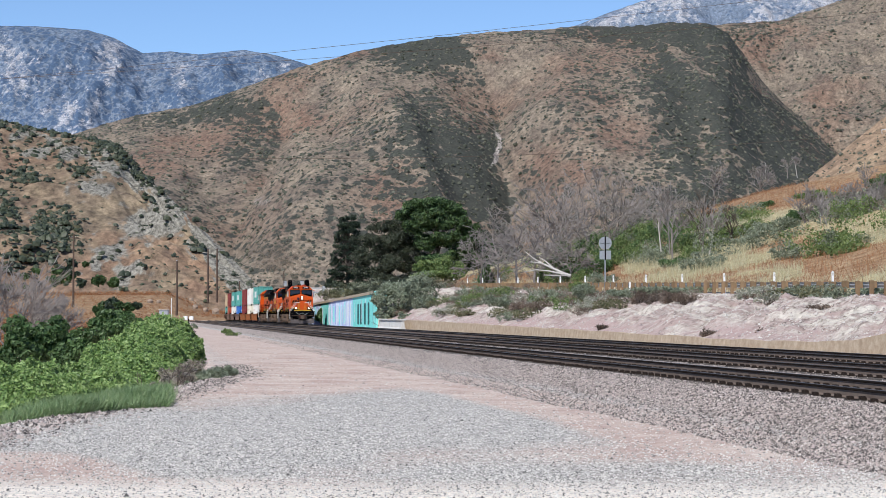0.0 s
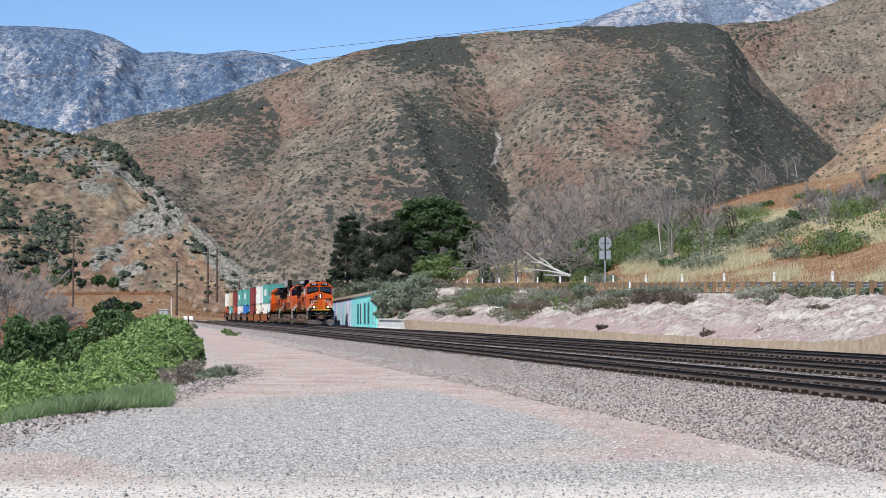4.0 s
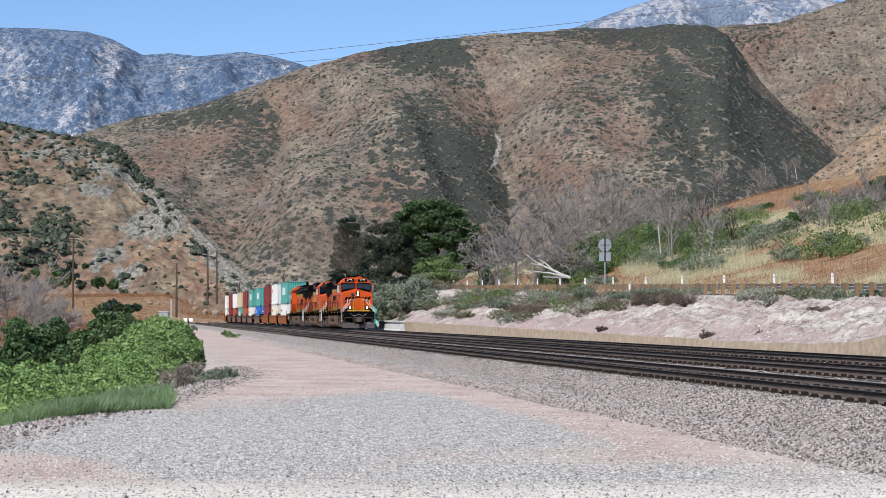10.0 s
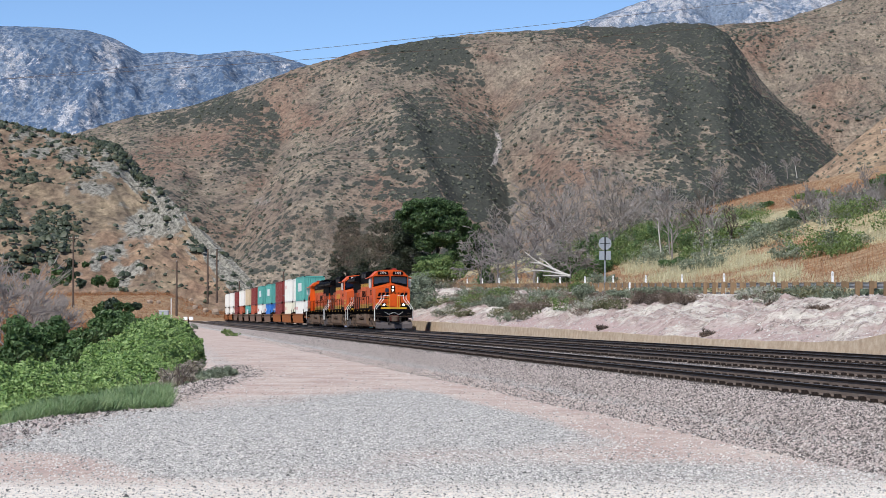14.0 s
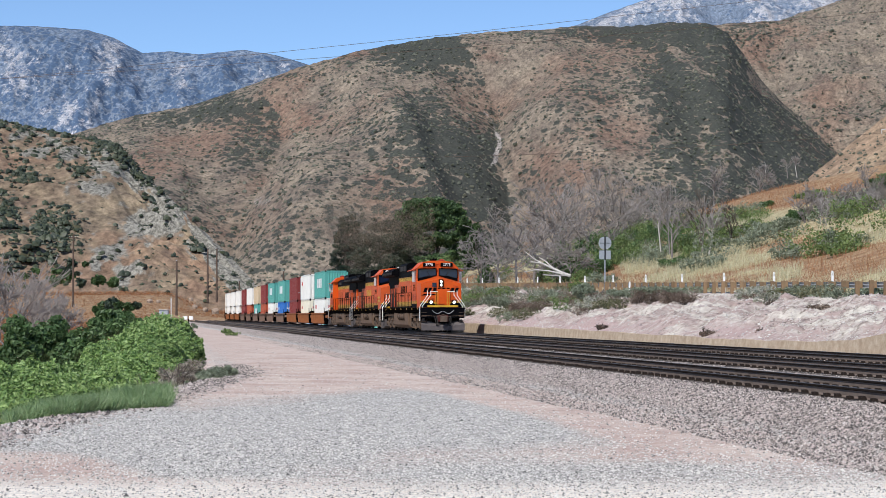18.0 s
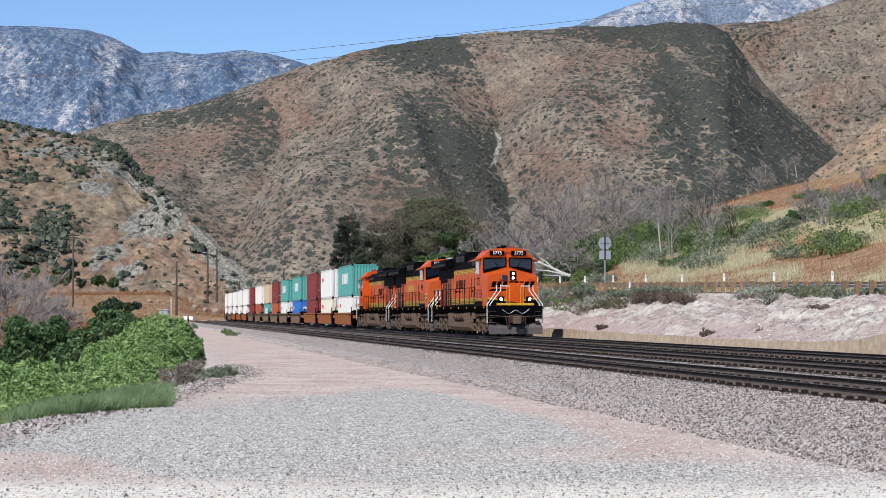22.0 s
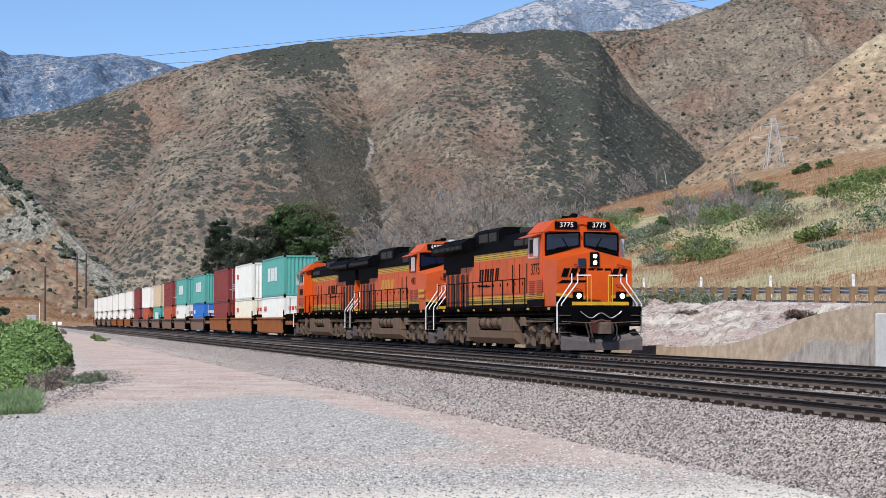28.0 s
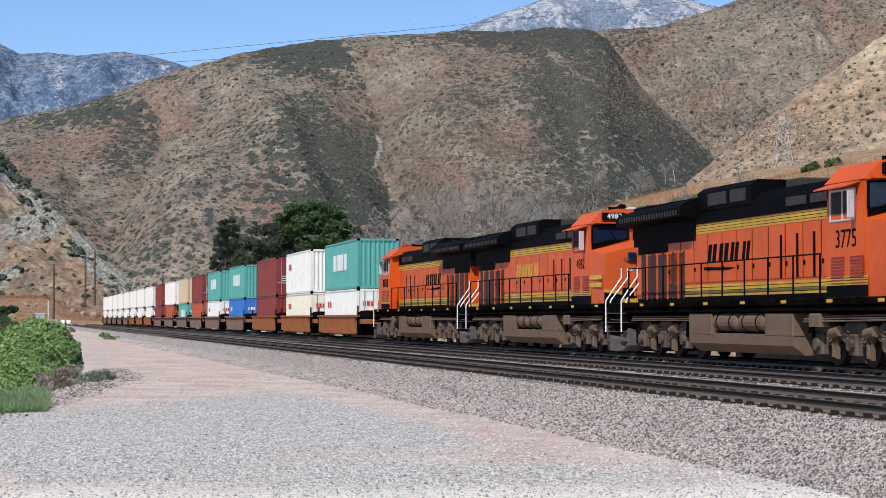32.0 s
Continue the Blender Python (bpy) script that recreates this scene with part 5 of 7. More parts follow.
def build_well(ribbed, P):
    """One unit of a well car, P long between pivots: deep sides, end platforms, a truck at its rear pivot."""
    wc = thing("well_car", "brown steel well car with ribbed sides" if ribbed else "faded brown well car with smooth sides", "freight car", "well cars of the train")
    m = M["well"] if ribbed else M["well2"]
    h = P / 2
    q = 6.9
    for sx in (-1, 1):
        a, b = sorted((sx * 1.30, sx * 1.38))
        if ribbed:
            out = [(-q, 0.42), (-q, 1.28), (q, 1.28), (q, 0.42), (q - 0.5, 0.24), (-q + 0.5, 0.24)]
        else:
            out = [(-q - 0.4, 0.95), (-q - 0.4, 1.30), (q + 0.4, 1.30), (q + 0.4, 0.95), (q - 0.1, 0.45), (q - 0.9, 0.20), (-q + 0.9, 0.20), (-q + 0.1, 0.45)]
        sd = part("side", Shape().prism(out, "x", a, b), m, wc)
        part("top_chord", Shape().box(min(sx * 1.26, sx * 1.53), max(sx * 1.26, sx * 1.53), -q - 0.3, q + 0.3, 1.26, 1.38, 0.02), m, sd)
        if ribbed:
            for k in range(19):
                s = -q + 0.35 + k * (2 * q - 0.7) / 18
                part("rib", Shape().prism([(sx * 1.37, s - 0.07), (sx * 1.52, s - 0.05), (sx * 1.52, s + 0.05), (sx * 1.37, s + 0.07)], "z", 0.32, 1.27), m, sd)
        else:
            part("bottom_flange", Shape().box(min(sx * 1.34, sx * 1.44), max(sx * 1.34, sx * 1.44), -q + 0.9, q - 0.9, 0.19, 0.27), m, sd)
    part("well_floor", Shape().box(-1.3, 1.3, -q + 0.6, q - 0.6, 0.20, 0.28), M["frame"], wc)
    for e in (-1, 1):
        y0, y1 = sorted((e * (q - 0.1), e * (h - 0.15)))
        part("end_platform", Shape().box(-1.25, 1.25, y0, y1, 0.86, 1.12, 0.03).box(-0.35, 0.35, y0, y1, 0.55, 0.9), m, wc)
        part("bulkhead", Shape().prism([(-1.35, 0.3), (-1.35, 1.5), (-1.1, 1.62), (1.1, 1.62), (1.35, 1.5), (1.35, 0.3)], "y", e * q, e * (q + 0.12)), M["frame"], wc)
        part("end_ladder", Shape().rod([(-1.40, e * (q + 0.25), 0.5), (-1.40, e * (q + 0.25), 1.9)], 0.025).rod([(-1.40, e * (q + 0.6), 0.5), (-1.40, e * (q + 0.6), 1.9)], 0.025)
             .rod([(-1.40, e * (q + 0.25), 0.8), (-1.40, e * (q + 0.6), 0.8)], 0.02).rod([(-1.40, e * (q + 0.25), 1.2), (-1.40, e * (q + 0.6), 1.2)], 0.02).rod([(-1.40, e * (q + 0.25), 1.6), (-1.40, e * (q + 0.6), 1.6)], 0.02), M["frame"], wc)
    car_truck(wc, h)
    return wc


STACKS = [  # middle of the unit behind the front coupler; lower and upper container
    (79.4, "white:d", "teal:"), (97.6, "cream:d", "white:"), (115.4, "maroon:", "maroon:d"), (136.4, "blue:d", "teal:"), (157.0, "white:d", "teal:"),
    (175.0, "rust:d", "maroon:d"), (193.0, "teal:d", "tan:"), (213.0, "rust:", "bright:"), (232.5, "maroon:d", "maroon:d")]
STACKS += [(252.0 + 19.6 * k, "bright:", "bright:") for k in range(14)]
TEXT = {"white": "white shipping container with small red markings", "teal": "teal green corrugated container with white block markings", "cream": "cream shipping container in a well car",
        "maroon": "dark red shipping container with lock rods", "blue": "bright blue container in the well", "rust": "orange red shipping container in the well",
        "tan": "tan beige corrugated shipping container", "bright": "plain white corrugated shipping container"}
LOGO = {"white": "red", "teal": "white", "cream": "red", "blue": "white"}


def build_cars():
    made = {}

    def get(key, fn):
        if key in made:
            return copy_thing(made[key], Matrix())
        made[key] = fn()
        return made[key]
    for i, (s, low, up) in enumerate(STACKS):
        rib = i < 3 or 9 <= i < 12
        P = (STACKS[i + 1][0] - s) if i + 1 < len(STACKS) else 19.6
        P = min(P, 18.6) if rib else P
        lift(get(("well", rib, round(P, 1)), lambda: build_well(rib, P)), s)
        for spec, H, z in ((low, 2.591, 0.30), (up, 2.896, 2.90)):
            col, d = spec.split(":")
            c = get((col, d, H), lambda: build_container(col, TEXT[col], d == "d", 16.15 if col == "bright" and H > 2.6 else 12.19, H, LOGO.get(col)))
            RUN.append((c, s, False, z))


build_cars()


# ------------------------------------------------------------ bank, road edge and walls
def spot(x, y, d):
    """A place d metres ahead, by bearing and rise (in 3500ths of d, counted from the same zero as the skylines)."""
    return Vector((bx(x) * d, d, EYE_Z + (558 - y) / F35 * d))


def on_ground(x, y):
    return float(ground_z(np.array([x]), np.array([y]))[0])


def washed():
    """Tan render that ends in a ragged line over grey concrete with upright streaks."""
    m, nt, b, co = base("washed_concrete", 0.92)
    sep = nt.nodes.new("ShaderNodeSeparateXYZ")
    nt.links.new(co, sep.inputs[0])
    rag = calc(nt, "ADD", calc(nt, "MULTIPLY", tex(nt, co, "noise", 0.8, 5, 0.7), 0.5), calc(nt, "MULTIPLY", sep.outputs["Z"], 0.5))
    lay = nt.nodes.new("ShaderNodeMapping")
    lay.inputs["Scale"].default_value = (1, 1.3, 0.6)
    nt.links.new(co, lay.inputs[0])
    far = nt.nodes.new("ShaderNodeMapRange")
    for k, v in ((1, 57.0), (2, 61.5), (3, 0.0), (4, 0.5)):
        far.inputs[k].default_value = v
    nt.links.new(sep.outputs["Y"], far.inputs[0])
    rag = calc(nt, "ADD", rag, far.outputs[0])
    st = tex(nt, lay.outputs[0], "noise", 2.2, 6, 0.75, 2.0)
    grey = ramp(nt, st, [(0.36, (0.23, 0.20, 0.18)), (0.5, (0.36, 0.32, 0.28)), (0.66, (0.48, 0.42, 0.345))])
    tan = ramp(nt, tex(nt, co, "noise", 2.5, 6, 0.75, 7.0), [(0.3, (0.30, 0.215, 0.145)), (0.5, (0.42, 0.325, 0.23)), (0.7, (0.54, 0.44, 0.33))])
    col = mix(nt, ramp(nt, rag, [(0.78, (0, 0, 0)), (0.84, (1, 1, 1))]), grey, tan)
    nt.links.new(col, b.inputs["Base Color"])
    b.inputs["Specular IOR Level"].default_value = 0.1
    bump(nt, b, tex(nt, co, "noise", 6, 5, 0.7), 0.5, 0.05)
    return m


M["washed_wall"] = washed()


def build_walls():
    us = [44, 48, 50, 52.4, 54, 56, 57, 58.2, 59.4, 60.5, 61.6, 62.7, 64, 65.5, 67] + [68 + 1.5 * k for k in range(87)]
    low = thing("retaining_wall", "low tan concrete wall behind the tracks, stained below its crest", "wall", m=TR.copy())
    low["kind"] = "structure"
    sh, tall = Shape(), Shape()
    for a, b in zip(us, us[1:]):
        za, zb = (float(wall_top(q)) + 0.03 + (0.16 * (float(fbm(np.array(q * 0.7), np.array(0.5), 3)) - 0.5) if q > 66 else 0.0) for q in (a, b))
        f = 0.10
        (tall if b <= 63 else sh).add([(24.42, a, 0.0), (24.42, b, 0.0), (24.42 + f, b, zb), (24.42 + f, a, za), (24.78, a, 0.0), (24.78, b, 0.0), (24.78, b, zb), (24.78, a, za)],
               [(0, 3, 2, 1), (3, 7, 6, 2), (4, 5, 6, 7)])
    part("wall_face", sh, M["washed_wall"], low)
    part("tall_section", tall, M["washed_wall"], low, "tan render over grey streaked concrete")
    blk = thing("concrete_block", "pale concrete end block beside the wall", "concrete block", m=TR.copy())
    part("block", Shape().box(23.55, 24.35, 44, 50.9, 0.2, 1.9, 0.03), M["pale_concrete"], blk)
    bar = thing("concrete_barrier", "short white concrete barrier beside the tracks", "barrier", m=TR.copy())
    part("barrier", Shape().prism([(23.2, 0.25), (23.45, 0.6), (23.52, 1.22), (23.75, 1.22), (23.82, 0.6), (24.05, 0.25)], "y", 176, 192), M["pale_concrete"], bar)
    part("cap", Shape().box(23.4, 23.9, 175.9, 192.1, 1.22, 1.34, 0.02), M["pale_concrete"], bar)
    # painted retaining wall farther on
    gw = thing("painted_wall", "retaining wall covered with turquoise and lilac spray paint", "wall", m=TR.copy())
    gw["kind"] = "structure"
    rng = random.Random(2)
    u = 203.0
    while u < 284:
        w = rng.uniform(2.5, 4.0)
        t0, t1 = float(wall_top(u)), float(wall_top(u + w))
        key = "turq" if u < 223 or 252 < u < 262 else "lilac"
        pn = part("wall_panel", Shape().add([(24.3, u, 0.1), (24.3, u + w, 0.1), (24.3, u + w, t1), (24.3, u, t0), (24.7, u, 0.1), (24.7, u + w, 0.1), (24.7, u + w, t1), (24.7, u, t0)],
                  [(0, 3, 2, 1), (3, 7, 6, 2), (4, 5, 6, 7), (0, 4, 7, 3), (1, 2, 6, 5)]), M[key], gw)
        top = min(t0, t1)
        for k in range(5 if key == "lilac" else 2):
            a, wd = u + (k + rng.random() * 0.6) * w / 6, rng.uniform(0.15, 0.5)
            c = rng.choice(["spray_white", "spray_white", "spray_blue", "turq"] if key == "lilac" else ["spray_white", "turq_dark"])
            b0, b1 = rng.uniform(0.3, 0.9), top - rng.uniform(0.1, 0.7)
            part("spray_shape", Shape().prism([(a, b0), (a + wd, b0 + 0.1), (a + wd * 0.9, b1 - 0.3), (a + wd * 0.6, b1), (a + 0.05, b1 - 0.15)], "x", 24.285 - 0.003 * k, 24.31), M[c], pn)
        # flat dark patches stand in for the shade inside the wall's openings
        if key == "turq" and 203.5 < u < 220:
            part("painted_opening", Shape().prism([(u + 0.7, 0.7), (u + 1.9, 0.7), (u + 1.9, top - 0.8), (u + 0.7, top - 0.75)], "x", 24.27, 24.31), M["opening_dark"], pn, "flat dark patch for a shaded opening")
        part("coping", Shape().add([(24.15, u, t0), (24.15, u + w, t1), (24.15, u + w, t1 + 0.3), (24.15, u, t0 + 0.3), (24.75, u, t0), (24.75, u + w, t1), (24.75, u + w, t1 + 0.3), (24.75, u, t0 + 0.3)],
             [(0, 3, 2, 1), (3, 7, 6, 2), (4, 5, 6, 7), (0, 4, 7, 3), (0, 1, 5, 4)]), M["concrete"], pn)
        u += w
    # its end pier faces the line
    for k, (a, b) in enumerate(((24.3, 25.2), (25.9, 26.5), (27.1, 28.0))):
        part("pier", Shape().box(a, b, 201.6, 202.9, 0.3, 3.95, 0.04), M["turq"], gw)
    part("pier_lintel", Shape().box(24.2, 28.1, 201.5, 203.0, 3.2, 4.15, 0.04), M["turq"], gw)
    # dark sheet behind the piers paints the shade of the gaps
    part("pier_back", Shape().box(24.4, 28.0, 202.6, 202.9, 0.3, 3.3), M["opening_dark"], gw)


M["turq"] = paint("turquoise_spray_paint", (0.20, 0.70, 0.64), (0.40, 0.72, 0.70), 0.5, 0.6, 0.8)
M["turq_dark"] = paint("deep_turquoise_paint", (0.07, 0.36, 0.34), (0.16, 0.5, 0.48), 0.5, 0.6, 0.8)
M["lilac"] = paint("lilac_spray_paint", (0.46, 0.52, 0.76), (0.70, 0.73, 0.82), 0.8, 0.5, 0.8)
M["spray_white"] = paint("white_spray_paint", (0.7, 0.72, 0.75), (0.4, 0.5, 0.6), 0.5, 0.8, 0.8)
M["spray_blue"] = paint("blue_spray_paint", (0.25, 0.33, 0.62), (0.5, 0.55, 0.7), 0.5, 0.8, 0.8)
# dark teal that colours in the shade of openings and pier gaps
M["opening_dark"] = paint("shaded_opening_teal", (0.03, 0.10, 0.10), (0.02, 0.05, 0.05), 0.5, 0.8, 0.8)
M["asphalt"] = paint("asphalt", (0.06, 0.06, 0.06), (0.09, 0.085, 0.08), 0.5, 0.8, 0.9)
M["sign_back"] = paint("aluminium_sign_back", (0.40, 0.42, 0.43), (0.3, 0.3, 0.3), 0.4, 2, 0.45, 0.4)


def build_road_edge():
    rd = Shape()
    us = list(range(20, 400, 10))
    for a, b in zip(us, us[1:]):
        rd.add([(GUARD_V + 1.2, a, road_z(a) + 0.02), (44.5, a, road_z(a) + 0.02), (44.5, b, road_z(b) + 0.02), (GUARD_V + 1.2, b, road_z(b) + 0.02)], [(0, 1, 2, 3)])
    r = part("road", rd, M["asphalt"])
    r.matrix_basis = TR.copy()
    tagged(r, "narrow asphalt road on the bench above the tracks", "road", kind="structure")
    gr = thing("guardrail", "steel guardrail on brown timber posts along the road", "guardrail", m=TR.copy())
    pm = Shape().box(-0.10, 0.10, -0.10, 0.10, -0.35, 0.74, 0.012).mesh("post", M["wood"])
    bm_ = Shape().box(0.10, 0.25, -0.08, 0.08, 0.36, 0.70).mesh("spacer_block", M["wood"])
    rng = random.Random(5)
    u = 58.0
    while u < 300:
        p = part("post", pm, None, gr)
        p.matrix_basis = pose(GUARD_V, u, road_z(u) + rng.uniform(-0.02, 0.03), rng.uniform(-1.5, 1.5), rng.uniform(-1.5, 1.5), rng.uniform(-4, 4))
        part("spacer_block", bm_, None, p)
        u += 1.905
    prof = [(0.0, 0.38), (0.07, 0.42), (0.07, 0.47), (0.0, 0.53), (0.07, 0.59), (0.07, 0.64), (0.0, 0.69), (0.012, 0.69), (0.085, 0.645), (0.085, 0.585), (0.015, 0.53), (0.085, 0.475), (0.085, 0.415), (0.012, 0.38)]
    for a in np.arange(58, 300, 7.62):
        b = a + 7.62
        n = len(prof)
        vs = [(GUARD_V + 0.26 + x, q, road_z(q) + z) for q in (a, b) for x, z in prof]
        part("beam", Shape().add(vs, [(i, (i + 1) % n, n + (i + 1) % n, n + i) for i in range(n)]), M["galv"], gr)
    dm = None
    u = 89.6 - 3 * 9.64
    k = 0
    while u < 300:
        t = thing("delineator_post", "slim white roadside delineator post", "marker post", "white posts along the road", TR @ pose(GUARD_V + 0.55, u, road_z(u) - 0.1, rng.uniform(-3, 3), rng.uniform(-2, 2), 0))
        if dm is None:
            dm = Shape().prism([(-0.06, 0.0), (-0.06, 1.32), (-0.03, 1.38), (0.03, 1.38), (0.06, 1.32), (0.06, 0.0)], "y", -0.02, 0.02).mesh("blade", M["white"])
            rm = Shape().box(-0.045, 0.045, -0.024, 0.024, 1.14, 1.28).mesh("reflector", M["pale_concrete"])
        part("blade", dm, None, t)
        part("reflector", rm, None, t)
        u += 9.64
        k += 1
    t = thing("delineator_post", "slim white roadside post leaning below the rail", "marker post", "white posts along the road", TR @ pose(GUARD_V - 0.6, 138, road_z(138) - 0.6, 0, 2, 0))
    part("blade", dm, None, t)
    # back of a traffic sign
    x, y = bx(1071) * 158, 158
    z = 3.1
    sg = thing("road_sign", "grey back of a round road sign over a square plate", "road sign", m=pose(x, y, z, 0, 0, 4))
    part("post", Shape().box(-0.05, 0.05, -0.05, 0.05, -0.5, 4.85, 0.01), M["galv"], sg)
    part("disc", Shape().tube((0, -0.06, 4.35), (0, -0.085, 4.35), 0.52, n=28), M["sign_back"], sg)
    part("plate", Shape().box(-0.46, 0.46, -0.085, -0.06, 3.05, 3.75), M["sign_back"], sg)
    part("bracket", Shape().box(-0.4, 0.4, -0.10, -0.085, 4.32, 4.36).box(-0.045, 0.045, -0.11, -0.087, 3.0, 4.9), M["frame"], sg)


build_walls()
build_road_edge()


# ------------------------------------------------------------ poles, wires, signals
def hose(pts, r, n=5):
    """One unbroken round cable through points."""
    sh, vs = Shape(), []
    for i, p in enumerate(pts):
        d = (Vector(pts[min(i + 1, len(pts) - 1)]) - Vector(pts[max(i - 1, 0)])).normalized()
        a = Vector((0, 0, 1)) - d * d.z
        a.normalize()
        b = d.cross(a)
        vs += [Vector(p) + a * (r * math.cos(2 * math.pi * k / n)) + b * (r * math.sin(2 * math.pi * k / n)) for k in range(n)]
    fs = [(i * n + k, i * n + (k + 1) % n, (i + 1) * n + (k + 1) % n, (i + 1) * n + k) for i in range(len(pts) - 1) for k in range(n)]
    return sh.add(vs, fs)


def build_poles():
    for k, (x, top, foot, d, arm) in enumerate(((130, 415, 520, 440, 1), (313, 462, 534, 420, 0), (368, 440, 514, 480, 0), (384, 440, 514, 480, 0), (424, 497, 512, 520, 0), (502, 480, 520, 560, 0))):
        a, b = spot(x, foot, d), spot(x, top, d)
        p = thing("utility_pole", "dark timber utility pole at the hill foot", "utility pole", "utility poles", Matrix.Translation(a))
        h = b.z - a.z
        part("shaft", Shape().tube((0, 0, -3.0), (0, 0, h), 0.26, 0.17, n=8), M["pole"], p)
        if arm:
            part("crossarm", Shape().box(-1.1, 1.1, -0.08, 0.08, h - 0.9, h - 0.65), M["pole"], p)
            for dx in (-0.9, -0.4, 0.4, 0.9):
                part("insulator", Shape().lathe([(0.05, 0), (0.09, 0.06), (0.05, 0.2)], (dx, 0, h - 0.65), 8), M["pale_concrete"], p)
        else:
            part("pole_cap", Shape().tube((0, 0, h), (0, 0, h + 0.12), 0.19, 0.05, n=8), M["galv"], p)
    # lattice pylon on the tan hill
    base_p = spot(1607, 294, 860)
    py = thing("transmission_tower", "grey steel lattice transmission tower on the hill", "transmission tower", m=Matrix.Translation(base_p))
    H = 24.5

    def leg(sx, sy, z):
        w = 3.6 * (1 - z / H) + 0.7
        return (sx * w, sy * w, z)
    lv = [0, 5, 9.5, 13.5, 17, 20, 22.5, H]
    for sx in (-1, 1):
        for sy in (-1, 1):
            part("leg", Shape().rod([leg(sx, sy, z) for z in [-3] + lv], 0.16, 5), M["silver"], py)
    br = Shape()
    for za, zb in zip(lv, lv[1:]):
        for (a, b) in (((-1, -1), (1, -1)), ((1, -1), (1, 1)), ((1, 1), (-1, 1)), ((-1, 1), (-1, -1))):
            br.tube(leg(*a, za), leg(*b, zb), 0.09, n=4)
            br.tube(leg(*b, za), leg(*a, zb), 0.09, n=4)
    part("bracing", br, M["silver"], py)
    for z, w in ((15.5, 11.0), (20.5, 6.0)):
        for sx in (-1, 1):
            part("cross_arm", Shape().rod([(sx * 1.2, 0.6, z), (sx * w, 0, z + 0.4), (sx * 1.2, -0.6, z), (sx * 1.2, 0, z + 1.8), (sx * w, 0, z + 0.4)], 0.12, 5), M["silver"], py)
            part("insulator_string", Shape().tube((sx * w, 0, z + 0.4), (sx * w * 0.98, 0, z - 1.6), 0.12, n=6), M["pale_concrete"], py)
    # overhead lines
    for name, ends, sag in (("far", ((-300, 166), (1900, -68), 1400), 4), ("low", ((-200, 150), (1900, -14), 1400), 5), ("valley", ((-300, 250), (1600, 232), 900), 10)):
        a, b = spot(*ends[0], ends[2]), spot(*ends[1], ends[2])
        pts = []
        for k in range(41):
            t = k / 40
            q = a.lerp(b, t)
            q.z -= 4 * sag * t * (1 - t)
            pts.append(q)
        w = thing("power_line", "thin grey overhead power line spanning the valley", "power line", "overhead lines")
        part("cable", hose(pts, 0.15 if name != "valley" else 0.08), M["pole"], w)
    # signal gantry
    g = thing("signal_gantry", "grey cantilever signal gantry beyond the painted wall", "signal gantry", m=Matrix.Translation(spot(573, 543, 330)))
    part("mast", Shape().box(-0.22, 0.22, -0.22, 0.22, -2.5, 3.4, 0.03), M["galv"], g)
    part("beam", Shape().box(-6.4, 0.3, -0.25, 0.25, 2.3, 2.45).box(-6.4, 0.3, -0.25, 0.25, 3.0, 3.15), M["galv"], g)
    dg = Shape()
    for k in range(8):
        dg.tube((-6.4 + 0.8 * k, -0.2, 2.4), (-5.6 + 0.8 * k, -0.2, 3.1), 0.05, n=5)
    part("lattice", dg, M["galv"], g)
    for dx in (-5.6, -2.8):
        s = part("signal_head", Shape().box(dx - 0.35, dx + 0.35, -0.2, 0.1, 3.4, 4.45, 0.08), M["black"], g)
        for z in (3.75, 4.15):
            part("hood", Shape().tube((dx, -0.2, z), (dx, -0.5, z), 0.15, n=12), M["black"], s)
        part("backboard", Shape().box(dx - 1.1, dx - 0.5, -0.05, 0.0, 3.5, 4.3), M["galv"], g)
    # trackside cabinet and dwarf signal
    p = spot(291, 566, 210)
    c = thing("relay_cabinet", "small grey metal relay cabinet beside the line", "cabinet", m=Matrix.Translation((p.x, p.y, p.z)))
    part("housing", Shape().box(-0.5, 0.5, -0.35, 0.35, -1.0, 1.0, 0.03), M["sign_back"], c)
    part("door", Shape().box(-0.42, 0.42, -0.37, -0.35, 0.05, 0.92), M["galv"], c)
    part("lid", Shape().box(-0.55, 0.55, -0.42, 0.4, 1.0, 1.06, 0.01), M["pale_concrete"], c)
    part("mast", Shape().tube((0.75, 0, -1), (0.75, 0, 2.3), 0.05, n=6), M["white"], c)
    p = spot(334, 573, 205)
    d = thing("dwarf_signal", "low twin trackside signal with white backs", "signal", m=Matrix.Translation((p.x, p.y, p.z - 0.2)))
    part("post", Shape().tube((0, 0, -0.3), (0, 0, 0.7), 0.06, n=6), M["black"], d)
    for dx in (-0.3, 0.3):
        part("lamp_case", Shape().box(dx - 0.2, dx + 0.2, -0.15, 0.15, 0.6, 0.95, 0.03), M["white"], d)


build_poles()


# ------------------------------------------------------------ plants
VR = np.random.default_rng(11)


